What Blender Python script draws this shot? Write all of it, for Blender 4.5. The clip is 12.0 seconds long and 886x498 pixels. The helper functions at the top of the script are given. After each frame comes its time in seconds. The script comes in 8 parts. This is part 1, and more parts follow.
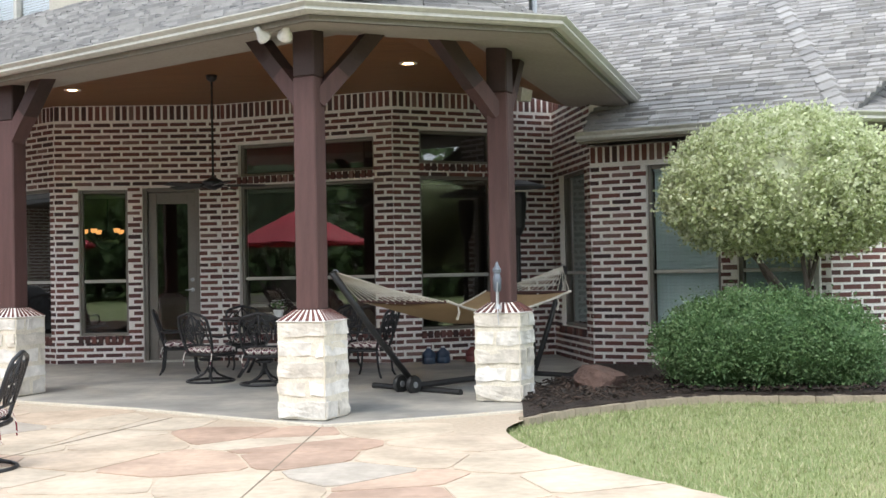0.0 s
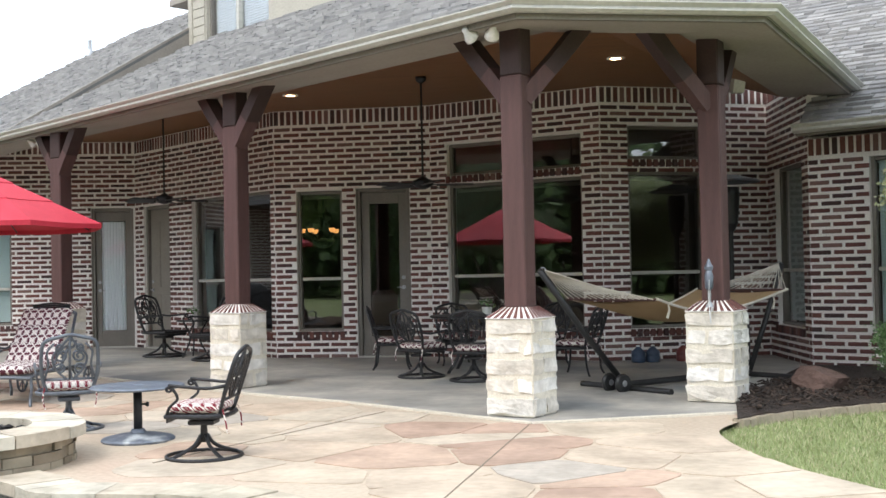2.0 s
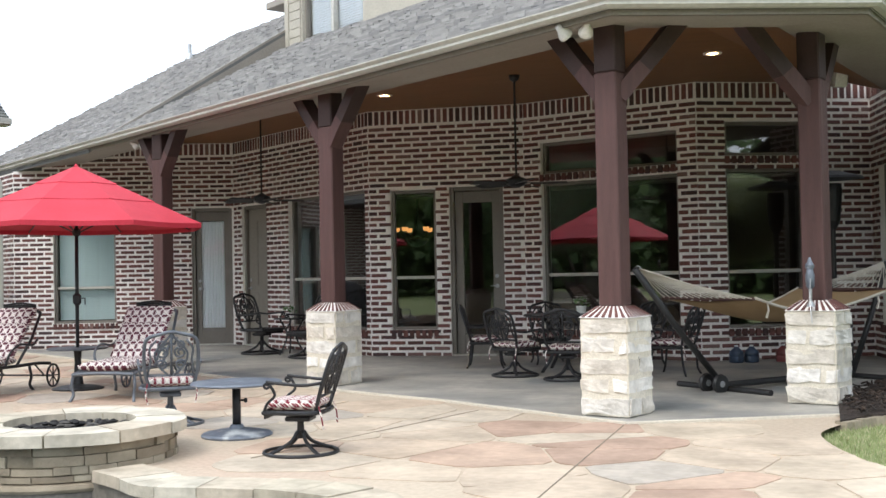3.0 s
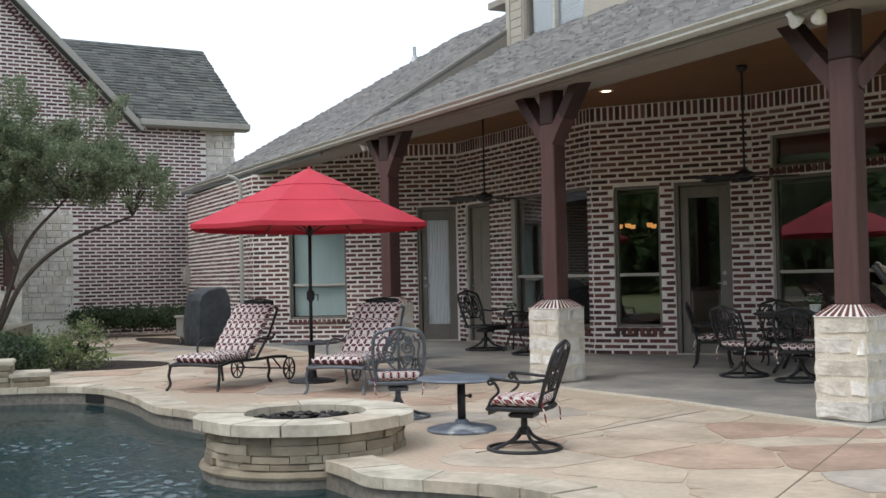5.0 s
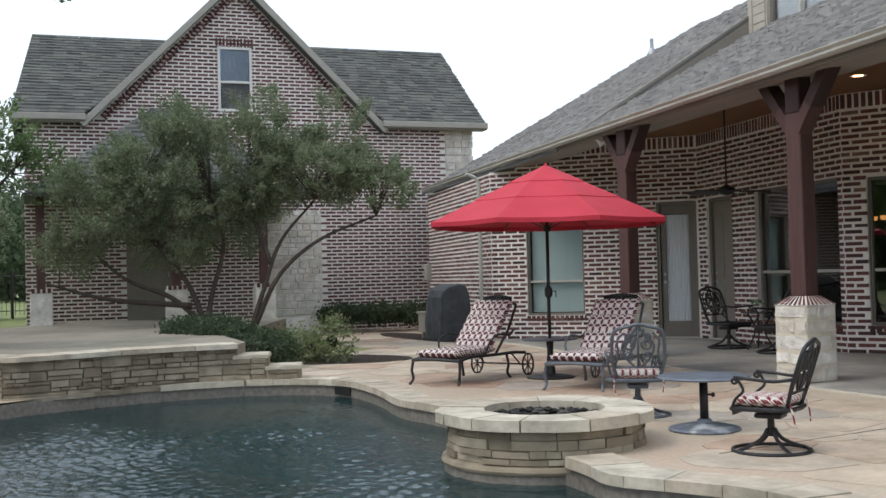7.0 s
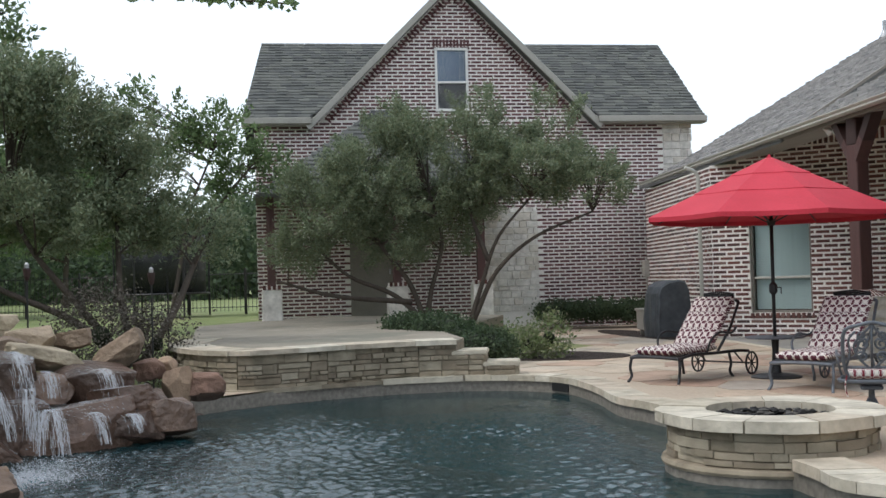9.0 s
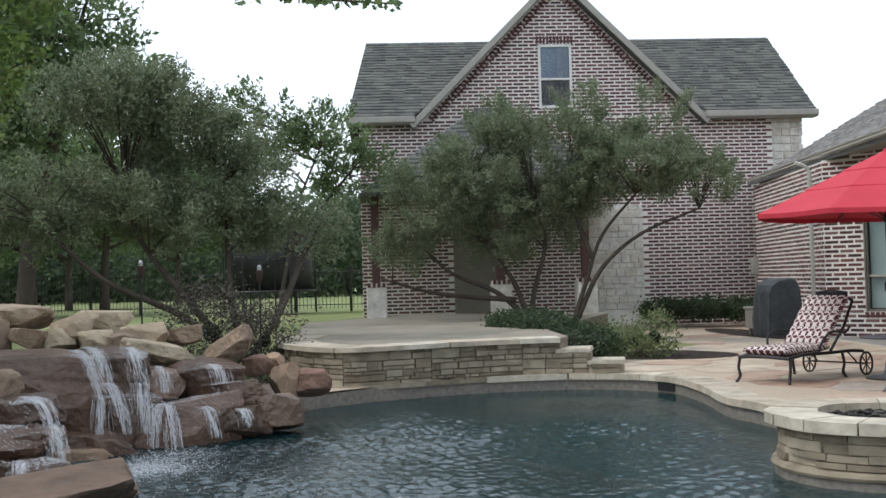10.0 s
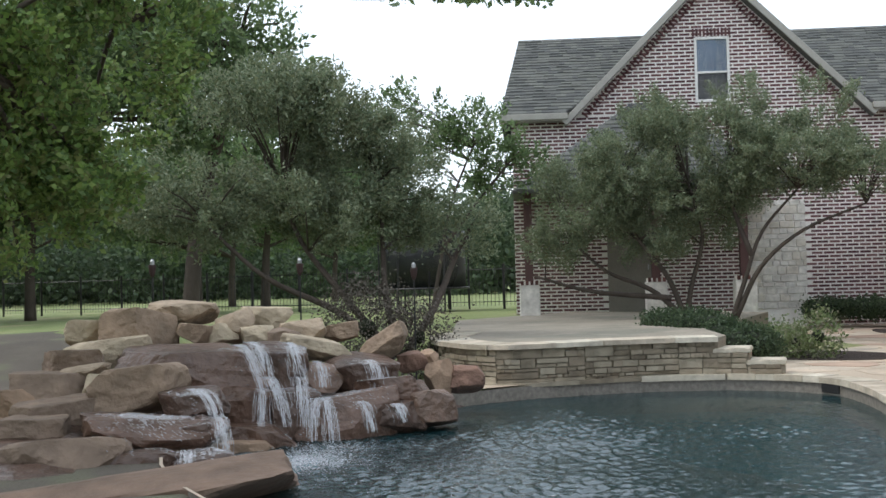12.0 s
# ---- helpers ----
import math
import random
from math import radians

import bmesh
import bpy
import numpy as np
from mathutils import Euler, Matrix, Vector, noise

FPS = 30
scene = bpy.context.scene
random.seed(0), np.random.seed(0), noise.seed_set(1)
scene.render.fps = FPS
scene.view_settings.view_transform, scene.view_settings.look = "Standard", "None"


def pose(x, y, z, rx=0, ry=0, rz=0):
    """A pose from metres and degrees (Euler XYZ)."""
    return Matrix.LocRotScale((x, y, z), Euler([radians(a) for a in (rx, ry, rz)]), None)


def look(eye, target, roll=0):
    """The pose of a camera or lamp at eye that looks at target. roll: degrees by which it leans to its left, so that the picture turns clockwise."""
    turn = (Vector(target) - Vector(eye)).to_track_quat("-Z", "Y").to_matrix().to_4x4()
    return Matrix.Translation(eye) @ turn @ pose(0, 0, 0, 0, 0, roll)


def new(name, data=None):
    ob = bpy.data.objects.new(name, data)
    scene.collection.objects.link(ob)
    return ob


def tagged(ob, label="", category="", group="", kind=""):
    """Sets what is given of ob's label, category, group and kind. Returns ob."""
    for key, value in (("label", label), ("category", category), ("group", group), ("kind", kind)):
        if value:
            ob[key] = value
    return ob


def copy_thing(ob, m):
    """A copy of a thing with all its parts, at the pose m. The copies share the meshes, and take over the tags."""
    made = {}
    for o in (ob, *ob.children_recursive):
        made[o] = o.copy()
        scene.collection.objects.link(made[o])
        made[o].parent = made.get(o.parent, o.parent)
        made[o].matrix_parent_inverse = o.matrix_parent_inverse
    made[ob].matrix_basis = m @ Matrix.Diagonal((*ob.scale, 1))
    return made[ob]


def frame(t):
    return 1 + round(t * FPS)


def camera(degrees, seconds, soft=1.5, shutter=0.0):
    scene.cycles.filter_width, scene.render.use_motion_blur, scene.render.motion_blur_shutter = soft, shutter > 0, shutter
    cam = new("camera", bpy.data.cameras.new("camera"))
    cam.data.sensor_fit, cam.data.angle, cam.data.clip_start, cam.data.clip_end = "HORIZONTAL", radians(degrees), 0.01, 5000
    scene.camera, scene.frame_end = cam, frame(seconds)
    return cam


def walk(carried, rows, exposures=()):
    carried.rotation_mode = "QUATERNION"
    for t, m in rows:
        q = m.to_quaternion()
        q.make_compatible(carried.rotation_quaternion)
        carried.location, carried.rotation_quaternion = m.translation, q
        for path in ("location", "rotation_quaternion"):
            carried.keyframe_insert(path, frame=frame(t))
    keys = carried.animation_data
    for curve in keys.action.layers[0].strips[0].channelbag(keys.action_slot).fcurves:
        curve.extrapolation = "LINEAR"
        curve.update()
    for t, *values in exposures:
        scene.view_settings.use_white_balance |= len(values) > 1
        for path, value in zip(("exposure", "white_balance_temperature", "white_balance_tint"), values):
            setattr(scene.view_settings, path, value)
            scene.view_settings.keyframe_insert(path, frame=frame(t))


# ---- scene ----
cam = camera(43.1, 12.0, soft=1.5)
EYE = 1.2
PATH = [
    (0.0, 0.000, 1.106, 1.076),
    (0.5, 3.049, 1.151, 1.095),
    (1.0, 5.628, 1.175, 1.149),
    (1.5, 8.302, 1.191, 1.157),
    (2.0, 10.576, 1.186, 1.153),
    (2.5, 12.872, 1.210, 1.144),
    (3.0, 15.354, 1.213, 1.148),
    (3.2, 16.328, 1.226, 1.126),
    (4.8, 25.610, 1.300, 1.190),
    (5.0, 26.681, 1.308, 1.231),
    (5.5, 29.546, 1.326, 1.363),
    (6.0, 32.813, 1.356, 1.375),
    (6.5, 35.949, 1.382, 1.419),
    (8.5, 46.848, 1.495, 1.627),
    (9.0, 49.807, 1.530, 1.648),
    (9.5, 52.526, 1.539, 1.601),
    (10.0, 55.090, 1.564, 1.602),
    (10.5, 57.299, 1.588, 1.528),
    (11.0, 59.353, 1.617, 1.542),
    (11.5, 61.173, 1.633, 1.516),
    (12.0, 62.890, 1.647, 1.497),
]
walk(cam, [(t, pose(0, 0, EYE, 90 + p, r, w)) for t, w, p, r in PATH],
     exposures=[(0.0, 0.76, 6250, 10), (2.5, 0.62, 6250, 10), (3.4, 0.48, 6250, 10), (4.8, -0.01, 6250, 10), (6.5, -0.11, 6250, 10), (9.0, -0.09, 6250, 10), (10.5, 0.02, 6250, 10), (12.0, 0.12, 6250, 10)])

# ---- light: a bright overcast sky with a faint wide sun ----
SUN_EL, SUN_AZ = radians(52), radians(205)
world = bpy.data.worlds.new("World")
scene.world = world
world.use_nodes = True
wn, wl = world.node_tree.nodes, world.node_tree.links
sky = wn.new("ShaderNodeTexSky")
sky.sky_type, sky.sun_disc, sky.sun_elevation, sky.sun_rotation = "NISHITA", False, SUN_EL, SUN_AZ
sky.dust_density, sky.air_density = 4.0, 1.0
blue = wn["Background"]
blue.inputs["Strength"].default_value = 0.05
wl.new(sky.outputs[0], blue.inputs["Color"])
cloud = wn.new("ShaderNodeBackground")
cloud.inputs["Color"].default_value, cloud.inputs["Strength"].default_value = (0.925, 0.985, 1.035, 1), 1.12
both = wn.new("ShaderNodeAddShader")
wl.new(blue.outputs[0], both.inputs[0])
wl.new(cloud.outputs[0], both.inputs[1])
wl.new(both.outputs[0], wn["World Output"].inputs["Surface"])
sun = new("sun", bpy.data.lights.new("sun", "SUN"))
sun.data.energy, sun.data.angle, sun.data.color = 1.0, radians(16), (1.0, 0.965, 0.91)
sun.matrix_world = look((30 * math.sin(SUN_AZ) * math.cos(SUN_EL), 30 * math.cos(SUN_AZ) * math.cos(SUN_EL), 30 * math.sin(SUN_EL)), (0, 0, 0))


# ---- materials ----
def surf(name, a, b, scale=4.0, rough=0.7, bump=0.2, fine=60.0, spread=0.5, metal=0.0, vary=0.0, island=False, spots=None, stretch=(1, 1, 1), spec=0.5, dist=0.01):
    """Two colours mixed by broad noise, with fine grain and relief; vary: brightness by piece; spots: a third colour in stains."""
    m = bpy.data.materials.new(name)
    m.use_nodes = True
    n, l = m.node_tree.nodes, m.node_tree.links
    out = n["Principled BSDF"]
    co = n.new("ShaderNodeTexCoord")
    mp = n.new("ShaderNodeMapping")
    mp.inputs["Scale"].default_value = stretch
    l.new(co.outputs["Object"], mp.inputs["Vector"])
    big, small = n.new("ShaderNodeTexNoise"), n.new("ShaderNodeTexNoise")
    for t, s in ((big, scale), (small, fine)):
        l.new(mp.outputs[0], t.inputs["Vector"])
        t.inputs["Scale"].default_value, t.inputs["Detail"].default_value = s, 5
    ramp = n.new("ShaderNodeValToRGB")
    ramp.color_ramp.elements[0].position, ramp.color_ramp.elements[1].position = 0.5 - spread / 2, 0.5 + spread / 2
    ramp.color_ramp.elements[0].color, ramp.color_ramp.elements[1].color = (*a, 1), (*b, 1)
    l.new(big.outputs["Fac"], ramp.inputs[0])
    col = ramp.outputs[0]
    if spots:
        third = n.new("ShaderNodeTexNoise")
        third.inputs["Scale"].default_value, third.inputs["Detail"].default_value = scale * 0.43, 3
        l.new(mp.outputs[0], third.inputs["Vector"])
        cut = n.new("ShaderNodeMapRange")
        cut.inputs["From Min"].default_value, cut.inputs["From Max"].default_value = 0.54, 0.66
        l.new(third.outputs["Fac"], cut.inputs[0])
        mx = n.new("ShaderNodeMix")
        mx.data_type = "RGBA"
        l.new(cut.outputs[0], mx.inputs["Factor"])
        l.new(col, mx.inputs["A"])
        mx.inputs["B"].default_value = (*spots, 1)
        col = mx.outputs["Result"]
    hs = n.new("ShaderNodeHueSaturation")
    l.new(col, hs.inputs["Color"])
    amount = n.new("ShaderNodeMath")
    amount.operation = "MULTIPLY_ADD"
    l.new(small.outputs["Fac"], amount.inputs[0])
    amount.inputs[1].default_value, amount.inputs[2].default_value = 0.5, 0.75
    last = amount.outputs[0]
    if vary:
        rnd = n.new("ShaderNodeNewGeometry") if island else n.new("ShaderNodeObjectInfo")
        r = rnd.outputs["Random Per Island"] if island else rnd.outputs["Random"]
        mr = n.new("ShaderNodeMapRange")
        mr.inputs["To Min"].default_value, mr.inputs["To Max"].default_value = 1 - vary, 1 + vary
        l.new(r, mr.inputs[0])
        mu = n.new("ShaderNodeMath")
        mu.operation = "MULTIPLY"
        l.new(last, mu.inputs[0])
        l.new(mr.outputs[0], mu.inputs[1])
        last = mu.outputs[0]
    l.new(last, hs.inputs["Value"])
    l.new(hs.outputs[0], out.inputs["Base Color"])
    out.inputs["Roughness"].default_value, out.inputs["Metallic"].default_value = rough, metal
    out.inputs["Specular IOR Level"].default_value = spec
    if bump:
        bp = n.new("ShaderNodeBump")
        bp.inputs["Strength"].default_value, bp.inputs["Distance"].default_value = bump, dist
        l.new(small.outputs["Fac"], bp.inputs["Height"])
        l.new(bp.outputs[0], out.inputs["Normal"])
    return m


def pieces(name, colours, rough=0.8, bump=0.3, fine=30.0, island=True, scale=6.0, dist=0.01, low=0.8):
    """A material that gives each piece one of several colours at random."""
    m = surf(name, (1.06, 1.05, 1.04), (low, low * 0.985, low * 0.96), scale, rough, bump, fine, dist=dist, spread=0.36 if low < 0.8 else 0.5)
    n, l = m.node_tree.nodes, m.node_tree.links
    hs = n["Hue/Saturation/Value"]
    old = hs.inputs["Color"].links[0].from_socket
    rnd = n.new("ShaderNodeNewGeometry") if island else n.new("ShaderNodeObjectInfo")
    r = rnd.outputs["Random Per Island"] if island else rnd.outputs["Random"]
    ramp = n.new("ShaderNodeValToRGB")
    ramp.color_ramp.interpolation = "CONSTANT"
    e = ramp.color_ramp.elements
    while len(e) < len(colours):
        e.new(0.5)
    for i, c in enumerate(colours):
        e[i].position, e[i].color = i / len(colours), (*c, 1)
    l.new(r, ramp.inputs[0])
    mx = n.new("ShaderNodeMix")
    mx.data_type, mx.blend_type = "RGBA", "MULTIPLY"
    mx.inputs["Factor"].default_value = 1.0
    l.new(ramp.outputs[0], mx.inputs["A"])
    l.new(old, mx.inputs["B"])
    l.new(mx.outputs["Result"], hs.inputs["Color"])
    return m


def glass(name, tint=(0.86, 0.9, 0.88), ior=2.4):
    m = bpy.data.materials.new(name)
    m.use_nodes = True
    n, l = m.node_tree.nodes, m.node_tree.links
    n.remove(n["Principled BSDF"])
    tr, gl, fr, mx = n.new("ShaderNodeBsdfTransparent"), n.new("ShaderNodeBsdfGlossy"), n.new("ShaderNodeFresnel"), n.new("ShaderNodeMixShader")
    tr.inputs[0].default_value = (*tint, 1)
    gl.inputs["Roughness"].default_value, gl.inputs["Color"].default_value = 0.01, (1, 1, 1, 1)
    fr.inputs[0].default_value = ior
    l.new(fr.outputs[0], mx.inputs[0])
    l.new(tr.outputs[0], mx.inputs[1])
    l.new(gl.outputs[0], mx.inputs[2])
    l.new(mx.outputs[0], n["Material Output"].inputs["Surface"])
    return m


def glow(name, colour, strength):
    m = bpy.data.materials.new(name)
    m.use_nodes = True
    b = m.node_tree.nodes["Principled BSDF"]
    b.inputs["Emission Color"].default_value, b.inputs["Emission Strength"].default_value = (*colour, 1), strength
    b.inputs["Base Color"].default_value = (*colour, 1)
    return m


def fabric(name, pale, dark, size):
    """Printed cushion cloth: linked ovals and a lattice of pale bands on a dark ground."""
    m = surf(name, pale, pale, 5, 0.9, 0.3, 300)
    n, l = m.node_tree.nodes, m.node_tree.links
    co = n["Texture Coordinate"]
    mp = n.new("ShaderNodeMapping")
    mp.inputs["Scale"].default_value = (size, size, size)
    l.new(co.outputs["Object"], mp.inputs[0])
    bands = []
    sep = n.new("ShaderNodeSeparateXYZ")
    l.new(mp.outputs[0], sep.inputs[0])
    def op(kind, x, y=None, z=None):
        k = n.new("ShaderNodeMath")
        k.operation = kind
        for i, s in enumerate((x, y, z)):
            if s is None:
                continue
            if isinstance(s, (int, float)):
                k.inputs[i].default_value = s
            else:
                l.new(s, k.inputs[i])
        return k.outputs[0]
    u = op("SINE", sep.outputs["X"])
    along = op("ADD", sep.outputs["Y"], sep.outputs["Z"])
    v = op("SINE", op("MULTIPLY", along, 0.8))
    w = op("ABSOLUTE", op("ADD", u, v))
    w2 = op("ABSOLUTE", op("SUBTRACT", u, v))
    near = op("MINIMUM", w, w2)
    line = op("LESS_THAN", near, 0.26)
    ring = op("LESS_THAN", op("ABSOLUTE", op("SUBTRACT", op("ADD", op("MULTIPLY", u, u), op("MULTIPLY", v, v)), 1.25)), 0.1)
    both = op("MAXIMUM", line, ring)
    mx = n.new("ShaderNodeMix")
    mx.data_type = "RGBA"
    l.new(both, mx.inputs["Factor"])
    mx.inputs["A"].default_value, mx.inputs["B"].default_value = (*dark, 1), (*pale, 1)
    l.new(mx.outputs["Result"], n["Hue/Saturation/Value"].inputs["Color"])
    return m


def leafy(name, colours):
    """Leaf colours by piece, with some daylight passing through the blade."""
    m = pieces(name, colours, 0.6, 0)
    n, l = m.node_tree.nodes, m.node_tree.links
    thin, mx = n.new("ShaderNodeBsdfTranslucent"), n.new("ShaderNodeMixShader")
    l.new(n["Hue/Saturation/Value"].outputs[0], thin.inputs["Color"])
    mx.inputs[0].default_value = 0.4
    l.new(n["Principled BSDF"].outputs[0], mx.inputs[1])
    l.new(thin.outputs[0], mx.inputs[2])
    l.new(mx.outputs[0], n["Material Output"].inputs["Surface"])
    return m


BRICKS = [(0.155, 0.066, 0.058), (0.102, 0.05, 0.047), (0.19, 0.082, 0.068), (0.128, 0.058, 0.052), (0.225, 0.135, 0.12), (0.075, 0.043, 0.043), (0.146, 0.067, 0.061)]
BRICK_ONE = pieces("brick_single", BRICKS, 0.85, 0.5, 45, island=False, scale=14)
BRICK_MANY = pieces("brick_joined", BRICKS, 0.85, 0.5, 45, scale=14)
MORTAR = surf("mortar", (0.78, 0.75, 0.71), (0.88, 0.85, 0.81), 5, 0.95, 0.5, 70)
LIMESTONE = pieces("limestone", [(0.74, 0.714, 0.665), (0.8, 0.78, 0.741), (0.69, 0.648, 0.578), (0.77, 0.745, 0.698)], 0.9, 0.9, 16, island=False, scale=5, dist=0.02, low=0.72)
LIME_JOINT = surf("limestone_joint", (0.6, 0.55, 0.45), (0.72, 0.67, 0.57), 9, 0.95, 0.5, 60)
CAP_BRICK = pieces("cap_brick", [(0.15, 0.06, 0.05), (0.11, 0.045, 0.04)], 0.85, 0.4, 50, island=False)
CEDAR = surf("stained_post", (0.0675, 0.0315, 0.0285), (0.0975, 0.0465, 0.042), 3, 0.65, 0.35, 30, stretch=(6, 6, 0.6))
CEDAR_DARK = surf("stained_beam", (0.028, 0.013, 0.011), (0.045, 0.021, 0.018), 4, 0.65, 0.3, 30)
WOOD_CEIL = surf("ceiling_boards", (0.154, 0.0644, 0.0224), (0.238, 0.104, 0.0364), 2.2, 0.5, 0.2, 20, stretch=(0.5, 8, 1))
TRIM = surf("taupe_paint", (0.208, 0.188, 0.16), (0.248, 0.224, 0.192), 3, 0.6, 0.1, 40)
FRAME = surf("window_frame_paint", (0.16, 0.145, 0.125), (0.2, 0.18, 0.155), 3, 0.5, 0.05, 40)
GUTTER = surf("gutter_paint", (0.43, 0.42, 0.38), (0.52, 0.51, 0.46), 1.5, 0.4, 0.05, 20)
SOFFIT = surf("soffit_paint", (0.29, 0.26, 0.225), (0.34, 0.305, 0.265), 2, 0.7, 0.05, 30)
SHINGLES = pieces("shingles", [(0.235, 0.233, 0.234), (0.315, 0.31, 0.305), (0.275, 0.271, 0.27), (0.35, 0.344, 0.338), (0.3, 0.295, 0.29)], 0.95, 0.7, 90, scale=5)
SHINGLE_ONE = pieces("shingle_single", [(0.235, 0.233, 0.234), (0.315, 0.31, 0.305), (0.275, 0.271, 0.27), (0.35, 0.344, 0.338), (0.3, 0.295, 0.29)], 0.95, 0.7, 90, scale=5, island=False)
SHINGLE_FAR = pieces("shingles_far", [(0.10, 0.105, 0.10), (0.125, 0.13, 0.12), (0.085, 0.09, 0.088)], 0.95, 0.7, 60, scale=3)
ROOF_BASE = surf("roof_underlay", (0.10, 0.10, 0.10), (0.14, 0.14, 0.135), 3, 0.95, 0.3, 60)
DECK = surf("deck_bed", (0.5, 0.42, 0.32), (0.43, 0.345, 0.26), 0.9, 0.8, 0.3, 25, spots=(0.46, 0.35, 0.265))
STONES = pieces("flagstone", [(0.55, 0.46, 0.355), (0.57, 0.485, 0.38), (0.54, 0.43, 0.325), (0.56, 0.475, 0.375), (0.5, 0.365, 0.275), (0.57, 0.49, 0.39), (0.53, 0.435, 0.335), (0.44, 0.31, 0.235), (0.55, 0.455, 0.35), (0.45, 0.4, 0.34)], 0.75, 0.4, 14, island=False, scale=2.2, dist=0.02, low=0.7)
SLAB = surf("porch_slab", (0.25, 0.243, 0.222), (0.39, 0.368, 0.325), 1.6, 0.55, 0.35, 9, spread=0.3, spots=(0.2, 0.206, 0.2))
SLAB_EDGE = surf("slab_edge", (0.5, 0.46, 0.38), (0.58, 0.53, 0.44), 3, 0.85, 0.3, 40)
GRASS_SOIL = surf("lawn_soil", (0.15, 0.2, 0.065), (0.24, 0.27, 0.11), 1.2, 0.95, 0.6, 60, spots=(0.29, 0.28, 0.14), dist=0.03)
GRASS = pieces("grass_blades", [(0.287, 0.335, 0.149), (0.356, 0.4, 0.196), (0.437, 0.421, 0.253), (0.241, 0.292, 0.115)], 0.8, 0)
DIRT = surf("dirt", (0.075, 0.064, 0.05), (0.115, 0.098, 0.076), 1.5, 0.95, 0.6, 30, spots=(0.13, 0.14, 0.08), dist=0.03)
# blue-white slat colour that carries the sky's reflection in the dormer glass
SKY_SLAT = surf("sky_toned_slats", (0.72, 0.77, 0.82), (0.8, 0.84, 0.88), 3, 0.6, 0.05, 40)
MULCH = surf("mulch", (0.018, 0.013, 0.01), (0.05, 0.033, 0.024), 9, 0.95, 1.0, 40, dist=0.04)
CHIPS = pieces("mulch_chips", [(0.03, 0.02, 0.015), (0.06, 0.04, 0.03), (0.02, 0.015, 0.012)], 0.95, 0.4, 40)
LEDGE = pieces("ledge_stone", [(0.36, 0.315, 0.235), (0.3, 0.255, 0.185), (0.42, 0.37, 0.28), (0.33, 0.28, 0.205), (0.26, 0.215, 0.155), (0.38, 0.325, 0.24)], 0.9, 0.9, 14, island=False, scale=7, dist=0.02, low=0.58)
LEDGE_JOINT = surf("ledge_joint", (0.2, 0.17, 0.125), (0.28, 0.235, 0.175), 8, 0.95, 0.5, 40)
COPING = pieces("coping_stone", [(0.57, 0.52, 0.42), (0.51, 0.455, 0.355), (0.61, 0.56, 0.46), (0.54, 0.47, 0.37)], 0.85, 0.6, 18, island=False, scale=4, dist=0.015, low=0.66)
POOL_TILE = surf("pool_tile", (0.13, 0.115, 0.095), (0.26, 0.235, 0.2), 22, 0.5, 0.3, 12)
PLASTER = surf("pool_plaster", (0.03, 0.22, 0.27), (0.045, 0.27, 0.32), 1.0, 0.8, 0.1, 20)
BOULDER = pieces("boulder", [(0.33, 0.245, 0.175), (0.41, 0.325, 0.235), (0.24, 0.178, 0.132), (0.47, 0.395, 0.285)], 0.85, 1.0, 9, island=False, scale=3, dist=0.05, low=0.58)
WETROCK = pieces("wet_rock", [(0.15, 0.092, 0.066), (0.185, 0.118, 0.084), (0.115, 0.074, 0.056)], 0.35, 1.0, 9, island=False, scale=3, dist=0.05, low=0.58)
FORE_ROCK = pieces("foreground_rock", [(0.2, 0.135, 0.1), (0.24, 0.165, 0.12)], 0.85, 1.0, 7, island=False, scale=2, dist=0.05, low=0.58)
RED_BOULDER = pieces("red_boulder", [(0.3, 0.17, 0.12), (0.36, 0.25, 0.17), (0.25, 0.15, 0.11)], 0.85, 1.0, 9, island=False, scale=3, dist=0.05, low=0.58)
RED_ROCK = surf("red_rock", (0.075, 0.045, 0.036), (0.125, 0.078, 0.062), 3, 0.9, 1.0, 12, dist=0.04)
IRON = surf("dark_cast_metal", (0.018, 0.018, 0.02), (0.032, 0.032, 0.035), 12, 0.42, 0.25, 80, metal=0.3)
IRON_BLUE = surf("worn_blue_metal", (0.10, 0.12, 0.16), (0.20, 0.225, 0.26), 7, 0.4, 0.2, 60, metal=0.3)
WORN_BASE = surf("worn_painted_metal", (0.11, 0.13, 0.17), (0.2, 0.225, 0.26), 9, 0.45, 0.2, 60, metal=0.2, spots=(0.62, 0.65, 0.66))
IRON_GREY = surf("weathered_grey_metal", (0.085, 0.095, 0.115), (0.15, 0.165, 0.185), 9, 0.45, 0.25, 60, metal=0.3)
CUSHION = fabric("printed_cushion_red", (0.74, 0.69, 0.63), (0.2, 0.016, 0.03), 50)
CUSHION_B = fabric("printed_cushion_plum", (0.72, 0.67, 0.63), (0.1, 0.02, 0.036), 38)
RED_CLOTH = surf("red_canvas", (0.46, 0.0207, 0.0414), (0.54, 0.0322, 0.0575), 2.5, 0.75, 0.15, 60)
ROPE = surf("hammock_rope", (0.5, 0.46, 0.38), (0.6, 0.56, 0.48), 9, 0.9, 0.2, 80)
SLING = surf("hammock_cloth", (0.30, 0.2, 0.1), (0.36, 0.25, 0.13), 5, 0.9, 0.2, 120)
BLACK = surf("black_paint", (0.012, 0.012, 0.013), (0.02, 0.02, 0.02), 5, 0.45, 0.1, 50)
COVER = surf("grill_cover", (0.05, 0.056, 0.064), (0.1, 0.11, 0.122), 3, 0.5, 0.4, 12, dist=0.03)
